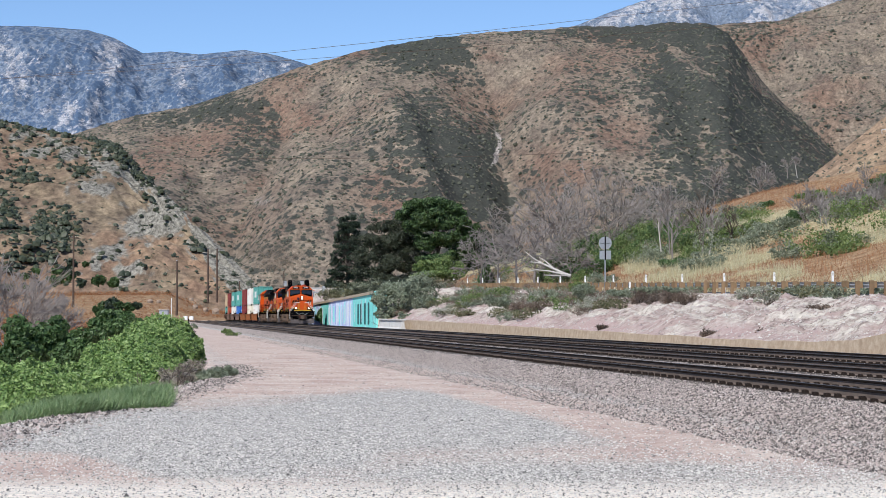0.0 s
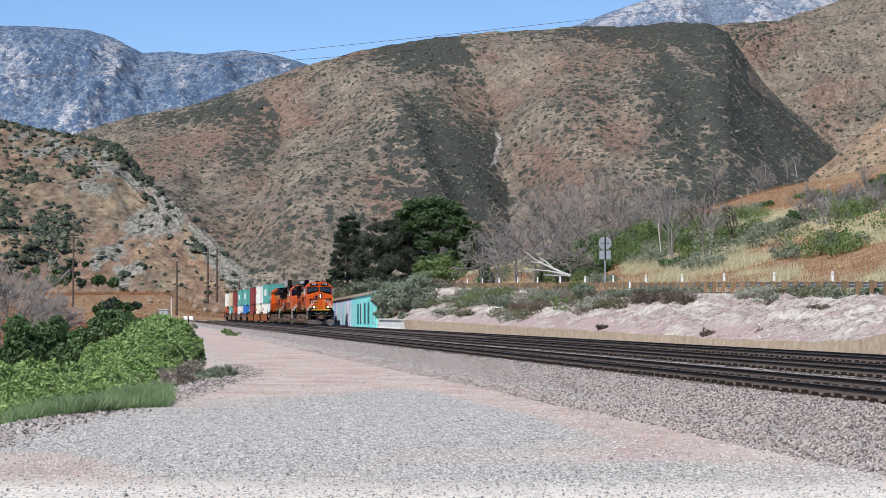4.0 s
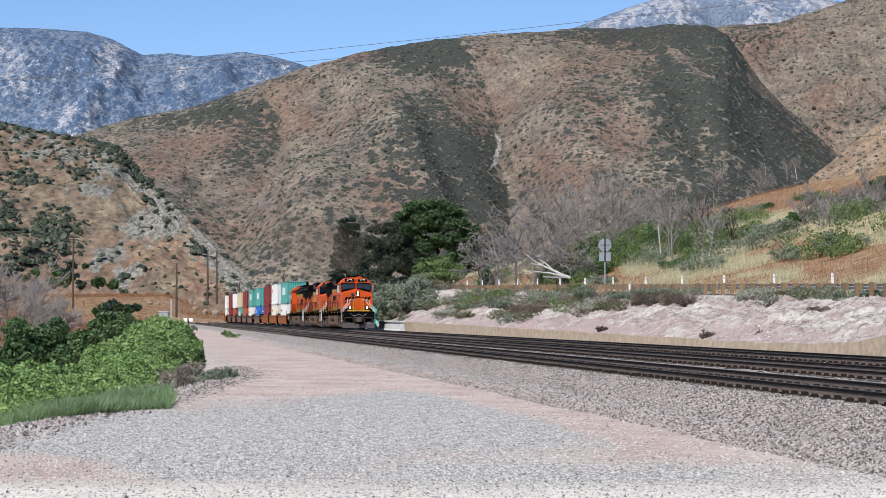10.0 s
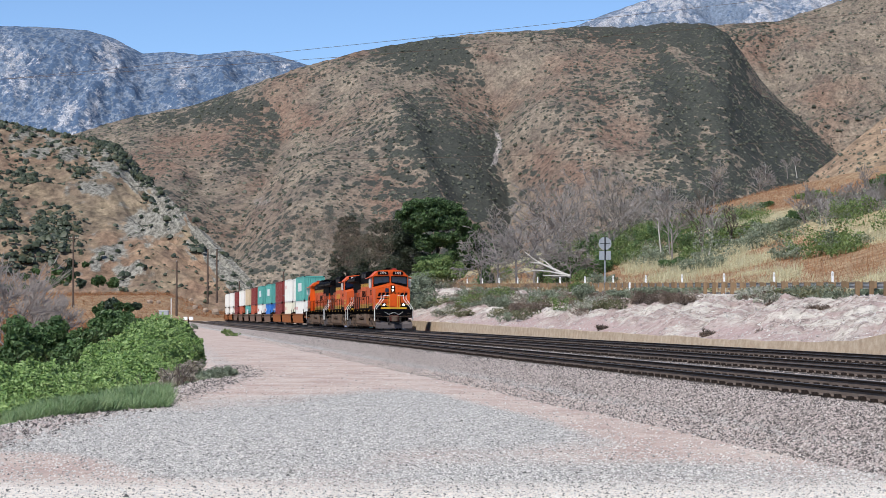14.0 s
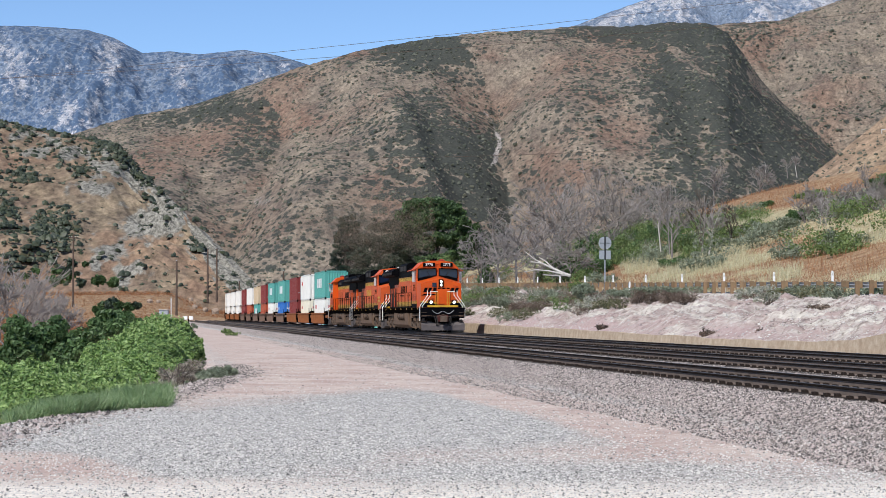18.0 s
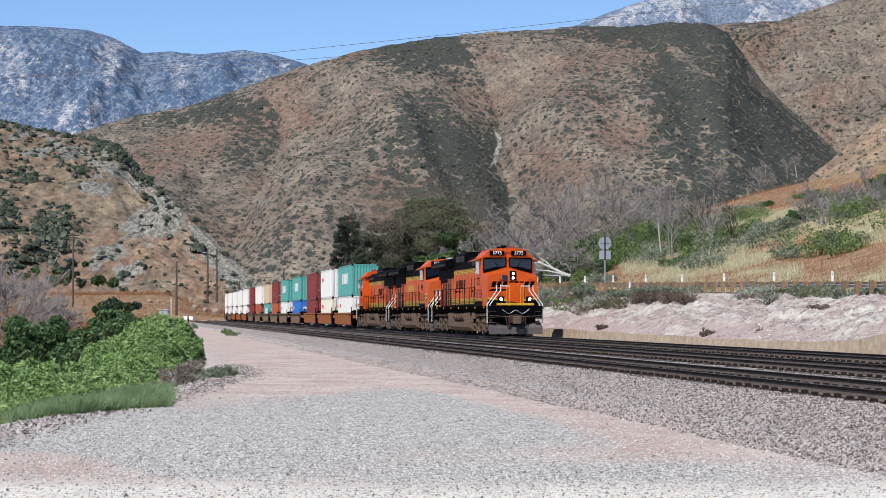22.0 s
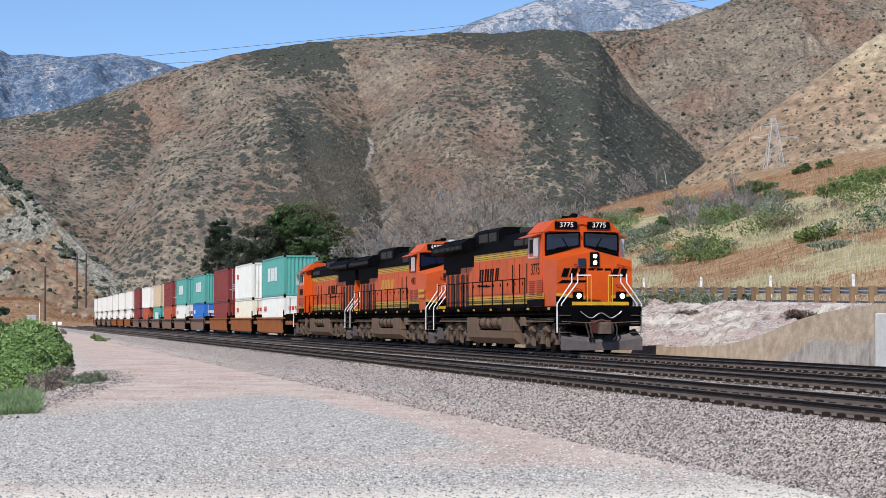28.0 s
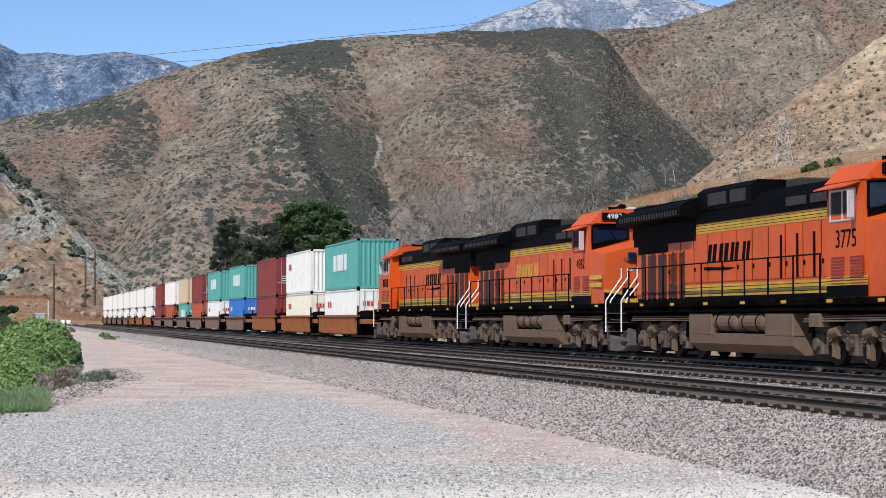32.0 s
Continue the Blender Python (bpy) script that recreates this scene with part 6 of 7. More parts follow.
def leaves(points, normals, size, aspect=0.55, fold=0.25):
    """Folded leaf blades: two triangles each, at the points, facing about the normals."""
    n = len(points)
    nm = normals + VR.normal(0, 0.55, (n, 3))
    nm /= np.linalg.norm(nm, axis=1, keepdims=True) + 1e-9
    t = VR.normal(0, 1, (n, 3))
    t -= (t * nm).sum(1, keepdims=True) * nm
    t /= np.linalg.norm(t, axis=1, keepdims=True) + 1e-9
    b = np.cross(nm, t)
    s = size * VR.uniform(0.6, 1.3, (n, 1))
    V = np.stack([points - t * s, points + b * s * aspect + nm * s * fold, points + t * s, points - b * s * aspect + nm * s * fold], 1).reshape(-1, 3)
    i = np.arange(n)[:, None] * 4
    F = np.concatenate([i + [[0, 1, 2]], i + [[0, 2, 3]]], 1).reshape(-1, 3)
    return V, F


def cloud(blobs, n, shell=0.55):
    """Points and outward normals spread through the outer part of lumpy ellipsoids: (centre, radii)."""
    w = np.array([(r[0] * r[1] + r[0] * r[2] + r[1] * r[2]) for c, r in blobs])
    pick = VR.choice(len(blobs), n, p=w / w.sum())
    C = np.array([c for c, r in blobs])[pick]
    R = np.array([r for c, r in blobs])[pick]
    d = VR.normal(0, 1, (n, 3))
    d /= np.linalg.norm(d, axis=1, keepdims=True)
    lump = 1 + 0.22 * np.sin(d[:, :1] * 7 + pick[:, None] * 1.7) * np.cos(d[:, 2:] * 6 + d[:, 1:2] * 5 + pick[:, None])
    k = (shell + (1 - shell) * VR.random((n, 1)) ** 0.6) * lump
    return C + d * R * k, d


def crown(name, blobs, n, size, material, parent=None, label="", aspect=0.55, shell=0.55):
    small = []
    for c, r in blobs:
        small.append((c, tuple(0.72 * q for q in r)))
        for k in range(9):
            d = VR.normal(0, 1, 3)
            d /= np.linalg.norm(d)
            d[2] = d[2] * 0.9 + 0.1
            g = VR.uniform(0.20, 0.42)
            small.append((tuple(np.array(c) + d * np.array(r) * VR.uniform(0.62, 0.92)), tuple(g * q for q in r)))
    P, N = cloud(small, n, shell)
    V, F = leaves(P, N, size, aspect)
    return part(name, big_mesh(name, V, F, material, smooth=False), None, parent, label)


def limbs(sh, p, d, length, r, depth, rng, spread=0.55, up=0.12, thin=0.0):
    """A branching limb, tapered, with forks down to twigs."""
    q = p + d * length
    sh.tube(p, q, max(r, thin), max(r * 0.62, thin * 0.8), n=6 if r > 0.08 else 4, caps=False)
    if depth == 0:
        return
    for k in range(rng.choice((2, 3, 3))):
        e = (d + Vector((rng.gauss(0, spread), rng.gauss(0, spread), rng.gauss(up, spread * 0.7)))).normalized()
        limbs(sh, p.lerp(q, rng.uniform(0.55, 1.0)), e, length * rng.uniform(0.6, 0.85), r * 0.6, depth - 1, rng, spread, up, thin)


M["vine"] = leafy("bright_vine_leaf", (0.09, 0.17, 0.045), (0.20, 0.32, 0.08), (0.37, 0.49, 0.18), 0.28)
M["bush_dark"] = leafy("dark_bush_leaf", (0.045, 0.09, 0.025), (0.085, 0.16, 0.05), (0.16, 0.25, 0.09), 0.3)
M["pine"] = leafy("dark_pine_needles", (0.014, 0.028, 0.018), (0.030, 0.054, 0.030), (0.06, 0.09, 0.045), 0.1)
M["evergreen"] = leafy("dull_evergreen_leaf", (0.022, 0.032, 0.017), (0.045, 0.058, 0.030), (0.085, 0.10, 0.055), 0.1)
M["cottonwood"] = leafy("cottonwood_leaf", (0.025, 0.055, 0.015), (0.055, 0.105, 0.03), (0.13, 0.21, 0.07))
M["sage"] = leafy("grey_green_leaf", (0.14, 0.17, 0.105), (0.24, 0.275, 0.185), (0.36, 0.39, 0.28))
M["olive"] = leafy("olive_weed_leaf", (0.10, 0.11, 0.05), (0.18, 0.18, 0.09), (0.28, 0.26, 0.15))
M["flower"] = leafy("pale_flower_head", (0.22, 0.24, 0.15), (0.42, 0.42, 0.33), (0.62, 0.60, 0.52))
M["willow"] = leafy("yellow_green_leaf", (0.09, 0.15, 0.04), (0.17, 0.24, 0.07), (0.26, 0.32, 0.11))
M["dry_brown"] = leafy("dry_brown_twig", (0.13, 0.09, 0.065), (0.23, 0.165, 0.125), (0.38, 0.30, 0.24), 0.1)
M["dry_grass"] = leafy("dry_grass_blade", (0.44, 0.40, 0.235), (0.60, 0.55, 0.35), (0.74, 0.69, 0.48))
M["green_grass"] = leafy("green_grass_blade", (0.14, 0.24, 0.09), (0.24, 0.35, 0.15), (0.36, 0.44, 0.22))
M["rust_brush"] = leafy("rust_red_brush", (0.24, 0.09, 0.035), (0.36, 0.155, 0.06), (0.44, 0.25, 0.12), 0.15)
M["hill_shrub"] = leafy("hill_shrub_leaf", (0.048, 0.056, 0.034), (0.078, 0.083, 0.053), (0.13, 0.125, 0.083), 0.05)
M["hill_shrub_dark"] = leafy("dark_oak_scrub_leaf", (0.022, 0.032, 0.016), (0.042, 0.054, 0.026), (0.075, 0.085, 0.045), 0.05)
M["bark"] = paint("grey_dead_bark", (0.27, 0.24, 0.22), (0.10, 0.085, 0.075), 0.7, 0.6, 0.95)
M["boulder"] = paint("pale_weathered_boulder", (0.36, 0.27, 0.20), (0.20, 0.14, 0.10), 0.6, 0.8, 0.95, fine=5, relief=0.5)
M["bark_dark"] = paint("dark_bark", (0.10, 0.08, 0.065), (0.05, 0.04, 0.03), 0.5, 2, 0.95)
M["dry_pale"] = leafy("dry_straw_twig", (0.22, 0.185, 0.14), (0.36, 0.31, 0.25), (0.50, 0.45, 0.37), 0.1)
M["bark_white"] = paint("bleached_wood", (0.52, 0.49, 0.44), (0.2, 0.17, 0.14), 0.6, 1.2, 0.9)


def el(x, y, rx, ry, d, depth=1.0):
    """An ellipsoid of foliage by bearing, rise and half sizes at a distance."""
    k = d / F35
    return (tuple(spot(x, y, d)), (rx * k, rx * k * depth, ry * k))


def bush(name, label, blobs, n, size, mat, stems=True, aspect=0.55, shell=0.55, cat="bush"):
    c = Vector(np.mean([b[0] for b in blobs], 0))
    t = thing(name, label, cat)
    crown("foliage", blobs, n, size, M[mat], t, aspect=aspect, shell=shell)
    if stems:
        sh, rng = Shape(), random.Random(len(blobs) * 7 + n)
        for b, r in blobs:
            g = on_ground(b[0], b[1])
            for k in range(3):
                limbs(sh, Vector((b[0], b[1], min(g, b[2] - r[2]) - 0.05)), Vector((rng.gauss(0, 0.35), rng.gauss(0, 0.35), 1)).normalized(), max(r[2], 0.3) * 0.8, 0.03 + 0.012 * r[2], 2, rng)
        part("stem", sh, M["bark_dark"], t)["kind"] = "stuff"
    return t


def vines():
    """A smothering sheet of leaves over the edge of the lot, rising to a hump."""
    t = thing("vine_thicket", "bright green leafy vine thicket on the bank edge", "bush")

    def sheet(n, sink, size):
        x = VR.uniform(-150, 360, n)
        s = VR.uniform(0, 1.28, n)
        top = np.interp(x, [-150, 0, 78, 117, 150, 187, 218, 249, 272, 300, 330, 345, 358], [660, 656, 655, 648, 634, 615, 596, 574, 565, 563, 582, 598, 616])
        low = np.interp(x, [-150, 0, 60, 148, 272, 320, 358], [735, 735, 715, 700, 690, 655, 622])
        near = np.interp(x, [-150, 0, 150, 272, 358], [41, 42, 46, 49.5, 60])
        deep = np.interp(x, [-150, 0, 150, 272, 358], [6, 6, 7, 13, 3])
        q = np.clip(s, 0, 1)
        yy = low + (top - low) * q ** 0.85
        d = near + deep * s
        p = np.stack([(x - 784) / F35 * d, d, EYE_Z + (558 - yy) / F35 * d - np.clip(s - 1, 0, 1) * deep * 0.9], 1)
        lump = fbm(p[:, 0] * 1.1, p[:, 1] * 0.9, 4) - 0.5
        lump = lump + 0.5 * (ridged(p[:, 0] * 1.5, p[:, 1] * 0.8 + p[:, 2], 3) - 0.55)
        p[:, 2] += 0.85 * lump * np.clip(q * 4, 0, 1) - sink + VR.normal(0, 0.05, n)
        p[:, 1] -= 0.5 * lump
        p[:, 0] += 0.15 * (fbm(p[:, 1], p[:, 2] * 2, 2) - 0.5)
        keep = p[:, 2] > ground_z(p[:, 0], p[:, 1]) - 0.1
        nrm = np.tile([[0.1, -0.55, 0.8]], (n, 1))
        return leaves(p[keep], nrm[keep], size, 0.62, 0.3)
    V1, F1 = sheet(78000, 0.0, 0.052)
    V2, F2 = sheet(16000, 0.22, 0.11)
    part("foliage", big_mesh("foliage", np.concatenate([V1, V2]), np.concatenate([F1, F2 + len(V1)]), M["vine"], smooth=False), None, t)
    sh, rng = Shape(), random.Random(3)
    for k in range(40):
        x, d = rng.uniform(-100, 330), rng.uniform(46, 58)
        px, py = bx(x) * d, d
        limbs(sh, Vector((px, py, on_ground(px, py) - 0.1)), Vector((rng.gauss(0, 0.3), rng.gauss(0, 0.3), 1)).normalized(), 0.35, 0.02, 2, rng)
    part("stem", sh, M["bark_dark"], t)["kind"] = "stuff"


def build_near_plants():
    vines()
    bush("bush", "dark green rounded bush behind the vines", [el(70, 612, 58, 50, 66), el(35, 625, 45, 42, 64), el(110, 640, 30, 30, 64), el(140, 630, 32, 30, 62), el(85, 590, 35, 28, 67)], 9000, 0.10, "bush_dark")
    bush("bush", "dark bushes in shade beyond the vine thicket", [el(190, 578, 50, 26, 80), el(235, 585, 35, 22, 82), el(150, 600, 40, 26, 78), el(205, 560, 30, 14, 84)], 7000, 0.11, "bush_dark")
    bush("bush", "low grey green sage beside the lot edge", [el(368, 672, 30, 22, 52), el(402, 663, 20, 15, 54), el(340, 686, 24, 12, 50), el(385, 664, 22, 18, 53)], 8000, 0.042, "sage", shell=0.7)
    bush("bush", "dry leafless shrub at the lot edge", [el(325, 668, 36, 24, 52), el(300, 690, 24, 18, 49), el(275, 690, 20, 18, 49), el(345, 652, 24, 20, 54), el(300, 668, 26, 20, 51)], 1900, 0.085, "dry_pale", aspect=0.06)
    bush("weed", "small dark green weed on the ballast edge", [el(402, 587, 12, 5, 168), el(412, 592, 14, 5, 158)], 500, 0.09, "willow", cat="weed")
    bush("weed", "small tuft of weed on the dirt track", [el(466, 671, 8, 5, 54)], 200, 0.04, "sage", stems=False, cat="weed")
    bush("weed", "grey weed beside the cabinet", [el(325, 585, 14, 9, 150), el(343, 578, 10, 6, 160)], 500, 0.09, "sage", cat="weed")
    # green grass on the bank
    n = 42000
    x, y = VR.uniform(20, 300, n), VR.uniform(0, 1, n)
    d = 33 + 6 * y + (x - 150) * 0.018
    P = np.stack([(x - 784) / F35 * d, d, np.zeros(n)], 1)
    P[:, 2] = ground_z(P[:, 0], P[:, 1]) - 0.03
    grass("green_grass", "soft green grass on the edge of the lot", P, 0.27, "green_grass", 0.4)
    # bare grey tree at the edge of the view
    rng = random.Random(8)
    for x, d, h in ((22, 74, 1.55), (60, 78, 1.3), (-25, 72, 1.6), (105, 84, 1.15), (-80, 75, 1.6)):
        p = spot(x, 640, d)
        t = thing("bare_tree", "leafless grey shrubby tree on the bank", "tree", "leafless trees by the lot", Matrix.Translation(p))
        tk, br = Shape(), Shape()
        tk.tube((0, 0, -1.5), (0, 0, h * 0.55), 0.09, 0.06)
        for k in range(10):
            limbs(br, Vector((0, 0, h * (0.1 + 0.08 * k))), Vector((rng.gauss(0, 0.5), rng.gauss(0, 0.5), 1)).normalized(), h * 0.75, 0.045, 4, rng, 0.42, 0.12, 0.012)
        part("trunk", tk, M["bark"], t)
        part("twig_crown", br, M["bark"], t)


def grass(name, label, P, h, mat, lean=0.25, wide=1.0):
    n = len(P)
    a = VR.uniform(0, 2 * np.pi, n)
    w = wide * (0.004 + 0.009 * h)
    side = np.stack([np.cos(a), np.sin(a), 0 * a], 1) * w
    hh = h * VR.uniform(0.5, 1.25, (n, 1)) * (0.45 + 1.1 * fbm(P[:, :1] * 0.9, P[:, 1:2] * 0.9, 3))
    tip = P + np.concatenate([VR.normal(0, lean, (n, 2)) * hh, hh], 1)
    midp = P * 0.5 + tip * 0.5 + np.concatenate([VR.normal(0, 0.05, (n, 2)), 0.06 * hh], 1)
    V = np.stack([P - side, P + side, midp + side * 0.7, tip, midp - side * 0.7], 1).reshape(-1, 3)
    i = np.arange(n)[:, None] * 5
    F = np.concatenate([i + [[0, 1, 2]], i + [[0, 2, 4]], i + [[4, 2, 3]]], 1).reshape(-1, 3)
    return tagged(new(name, big_mesh(name, V, F, M[mat], smooth=False)), label, "grass", kind="stuff")


def tree(label, trunk, blobs, n, size, mat, aspect=0.55, shell=0.4, name="tree"):
    """trunk: (x, y of foot, y of top, d, radius)."""
    x, y0, y1, d, r = trunk
    a, b = spot(x, y0, d), spot(x, y1, d)
    t = thing(name, label, "tree")
    sh = Shape().tube(a - Vector((0, 0, 1.5)), a.lerp(b, 0.6), r, r * 0.6, n=10).tube(a.lerp(b, 0.6), b, r * 0.6, r * 0.2, n=8)
    part("trunk", sh, M["bark_dark"], t)
    lm, rng = Shape(), random.Random(n)
    for c, rr in blobs:
        p = a.lerp(b, rng.uniform(0.3, 0.8))
        v = Vector(c) - p
        limbs(lm, p, v.normalized(), v.length * 0.5, r * 0.25, 2, rng, 0.35)
    part("limb", lm, M["bark_dark"], t)
    crown("crown", blobs, n, size, M[mat], t, aspect=aspect, shell=shell)
    return t


def build_far_trees():
    rng = random.Random(19)
    boughs = []
    for k in range(15):
        y = 388 + 8.2 * k
        w = 9 + 2.0 * k * (1.0 - 0.028 * k)
        for side in (-1, -0.45, 0.3, 0.9):
            boughs.append(el(617 + side * w * rng.uniform(0.75, 1.1) - 0.25 * k, y + rng.uniform(-4, 4), rng.uniform(8, 14), rng.uniform(4.5, 7), 385 + rng.uniform(-1.5, 1.5)))
    tree("dark green pine with drooping layered boughs", (615, 512, 384, 385, 0.35), boughs, 17000, 0.27, "pine", 0.22)
    tree("spreading dark evergreen beside the road", (690, 512, 400, 376, 0.4), [el(672, 402, 26, 16, 376), el(705, 402, 34, 18, 375), el(645, 425, 24, 18, 377), el(690, 430, 44, 24, 374), el(728, 425, 28, 26, 374), el(655, 455, 32, 20, 374), el(700, 462, 44, 24, 373), el(640, 480, 28, 18, 375), el(675, 492, 38, 18, 373), el(735, 470, 30, 26, 374), el(715, 500, 34, 14, 372)],
         24000, 0.27, "evergreen", 0.35)
    tree("tall leafy green cottonwood tree", (775, 505, 360, 368, 0.45), [el(768, 362, 34, 18, 368), el(735, 372, 28, 18, 368), el(800, 372, 28, 18, 368), el(712, 382, 16, 12, 368), el(770, 392, 40, 22, 366), el(818, 398, 20, 22, 367), el(735, 402, 30, 18, 366), el(790, 424, 32, 18, 366), el(828, 424, 18, 18, 367), el(752, 430, 28, 20, 366), el(812, 450, 26, 18, 366), el(842, 410, 14, 14, 368), el(770, 460, 36, 16, 366), el(835, 460, 16, 18, 368)],
         27000, 0.30, "cottonwood", shell=0.3)
    tree("dark leafy tree behind the willow bush", (845, 508, 420, 372, 0.3), [el(850, 440, 22, 26, 372), el(835, 475, 24, 24, 371), el(862, 478, 18, 22, 372)], 6000, 0.36, "cottonwood")
    bush("bush", "dark shrubs in the shade under the trees", [el(598, 508, 24, 12, 384), el(640, 508, 30, 14, 383), el(685, 510, 30, 12, 382), el(730, 508, 26, 12, 380), el(770, 508, 26, 10, 378)], 6000, 0.30, "evergreen")
    bush("bush", "rounded yellow green willow bush", [el(780, 468, 32, 15, 290), el(748, 474, 20, 12, 288), el(812, 476, 18, 12, 290), el(770, 486, 38, 12, 288), el(800, 490, 22, 10, 288), el(745, 492, 16, 8, 287)], 9000, 0.20, "willow")
    bush("bush", "large grey green bush beside the painted wall", [el(690, 545, 34, 32, 196), el(728, 530, 40, 34, 194), el(752, 548, 26, 30, 192), el(705, 515, 32, 20, 197), el(740, 505, 30, 16, 198), el(675, 525, 22, 22, 199), el(720, 568, 22, 18, 188)], 15000, 0.13, "sage")
    bush("bush", "dark bush at the foot of the painted wall", [el(570, 560, 14, 16, 262)], 900, 0.16, "bush_dark")
    # brush along the top of the bank
    rng = random.Random(21)
    for k in range(26):
        u, v = rng.uniform(204, 300), rng.uniform(26.5, 35)
        px, py = xy_of(u, v)
        g, q = on_ground(px, py), rng.uniform(0.8, 1.7)
        mat = rng.choice(("sage", "evergreen", "evergreen", "olive"))
        bush("bush", {"sage": "grey green scrub above the painted wall", "evergreen": "dark scrub above the painted wall", "olive": "olive weeds above the painted wall"}[mat],
             [((px, py, g + 0.4 * q), (1.5 * q, 1.3 * q, 0.8 * q)), ((px - 1.1, py + 0.6, g + 0.3 * q), (1.1 * q, 1.1 * q, 0.6 * q))], 600, 0.17, mat, stems=False, aspect=0.4)
    for k in range(34):
        x = rng.uniform(780, 1010)
        d = 30.5 * F35 / (x - 241) * rng.uniform(0.93, 1.08)
        px, py = bx(x) * d, d
        g = on_ground(px, py)
        s = rng.uniform(0.5, 1.1)
        mat = rng.choice(("sage", "willow", "dry_brown", "dry_brown", "sage"))
        bush("bush", {"sage": "low grey green scrub on the bank", "willow": "low green weeds on the bank", "dry_brown": "dry brown scrub on the bank"}[mat],
             [((px, py, g + 0.35 * s), (1.5 * s, 1.2 * s, 0.7 * s)), ((px + 0.9, py + 0.5, g + 0.2 * s), (1.0 * s, 1.0 * s, 0.5 * s))], 700, 0.10, mat, stems=False, aspect=0.12 if mat == "dry_brown" else 0.4)
    for k in range(64):
        u, v = rng.uniform(118, 192), rng.uniform(26.0, 35.0)
        if k > 50:
            u, v = rng.uniform(92, 125), rng.uniform(32.5, 35.2)
        px, py = xy_of(u, v)
        g, q = on_ground(px, py), rng.uniform(0.45, 1.0)
        mat = rng.choice(("sage", "dry_brown", "dry_brown", "olive", "olive", "flower"))
        bush("bush", {"sage": "low grey green scrub on the bank", "olive": "low olive weeds on the bank", "flower": "pale flowering weed on the bank", "dry_brown": "dry brown scrub on the bank"}[mat],
             [((px, py, g + 0.25 * q), (1.3 * q, 1.1 * q, 0.55 * q)), ((px - 0.8, py + 0.4, g + 0.15 * q), (0.9 * q, 0.9 * q, 0.45 * q))], 520, 0.10, mat, stems=False, aspect=0.12 if mat == "dry_brown" else 0.35)
    for x, y, rx, ry, d, mat in ((1062, 537, 26, 24, 128, "dry_brown"), (1035, 517, 26, 16, 134, "sage"), (1022, 545, 18, 14, 130, "dry_brown"), (1025, 512, 20, 12, 140, "willow"), (1150, 532, 36, 18, 120, "dry_brown"), (1110, 520, 36, 8, 124, "sage"),
                                 (1200, 530, 30, 17, 116, "dry_brown"), (1160, 515, 50, 7, 121, "sage"), (1075, 545, 14, 16, 126, "dry_brown"), (1253, 592, 14, 6, 88, "dry_brown"), (1355, 592, 18, 8, 83, "dry_brown"), (1065, 580, 10, 5, 108, "dry_brown"),
                                 (1460, 548, 34, 8, 92, "dry_brown"), (1515, 555, 16, 6, 86, "dry_brown"), (1370, 540, 14, 6, 98, "dry_brown"), (1650, 548, 26, 8, 78, "dry_brown"), (930, 545, 30, 10, 140, "dry_brown"), (880, 535, 26, 12, 150, "sage")):
        bush("bush", "dry brown shrub on the rubble bank" if mat == "dry_brown" else "low green scrub on the bank crest", [el(x, y, rx, ry, d), el(x + rx * 0.5, y + ry * 0.1, rx * 0.6, ry * 0.9, d), el(x - rx * 0.5, y - ry * 0.2, rx * 0.5, ry * 0.8, d)], 400 + int(3.5 * rx * ry), 0.10, mat, stems=mat == "dry_brown", aspect=0.16 if mat == "dry_brown" else 0.4)
    # bare and dead trees behind the road
    for k, (x, y0, y1, d, w) in enumerate(((880, 495, 395, 215, 0.5), (915, 495, 380, 225, 0.5), (945, 492, 372, 235, 0.55), (850, 495, 415, 230, 0.5), (990, 470, 318, 250, 0.45), (1040, 470, 330, 262, 0.5), (1080, 460, 318, 270, 0.5), (1115, 455, 325, 280, 0.5), (965, 480, 345, 262, 0.5),
                                           (1190, 440, 340, 215, 0.35), (1240, 440, 340, 212, 0.3), (1295, 430, 350, 220, 0.3), (1430, 420, 330, 215, 0.35), (1500, 410, 330, 210, 0.35), (1545, 410, 325, 205, 0.35), (1590, 410, 330, 205, 0.35), (1520, 400, 330, 225, 0.35), (1010, 495, 420, 222, 0.5), (1060, 330, 300, 420, 0.3), (1345, 345, 295, 330, 0.3), (1265, 350, 305, 330, 0.3))):
        a, b = spot(x, y0, d), spot(x, y1, d)
        h = b.z - a.z
        rng = random.Random(100 + k)
        dark = k in (10, 11)
        t = thing("bare_tree", "scorched dark leafless tree on the grassy slope" if dark else "grey leafless tree with fine twigs", "tree", "leafless trees on the slope", Matrix.Translation(a))
        part("trunk", Shape().tube((0, 0, -1.5), (rng.gauss(0, 0.2), 0, h * 0.35), 0.05 * h ** 0.8 * 0.6, 0.03 * h ** 0.8 * 0.6), M["bark_dark" if dark else "bark"], t)
        br = Shape()
        low = k in (0, 1, 2, 3, 17)
        for q in range(10 if not dark else 6):
            wq = w * (2.4 if low else rng.uniform(0.7, 1.7))
            limbs(br, Vector((0, 0, h * (0.05 + 0.045 * q))), Vector((rng.gauss(0, wq), rng.gauss(0, wq), rng.uniform(0.5, 1.2))).normalized(), h * rng.uniform(0.22, 0.40), 0.018 * h ** 0.8 * 0.6 + 0.02, 4 if not dark else 3, rng, 0.62 if low else 0.5, 0.02 if low else 0.1, 0.030)
        part("twig_crown", br, M["bark_dark" if dark else "bark"], t)
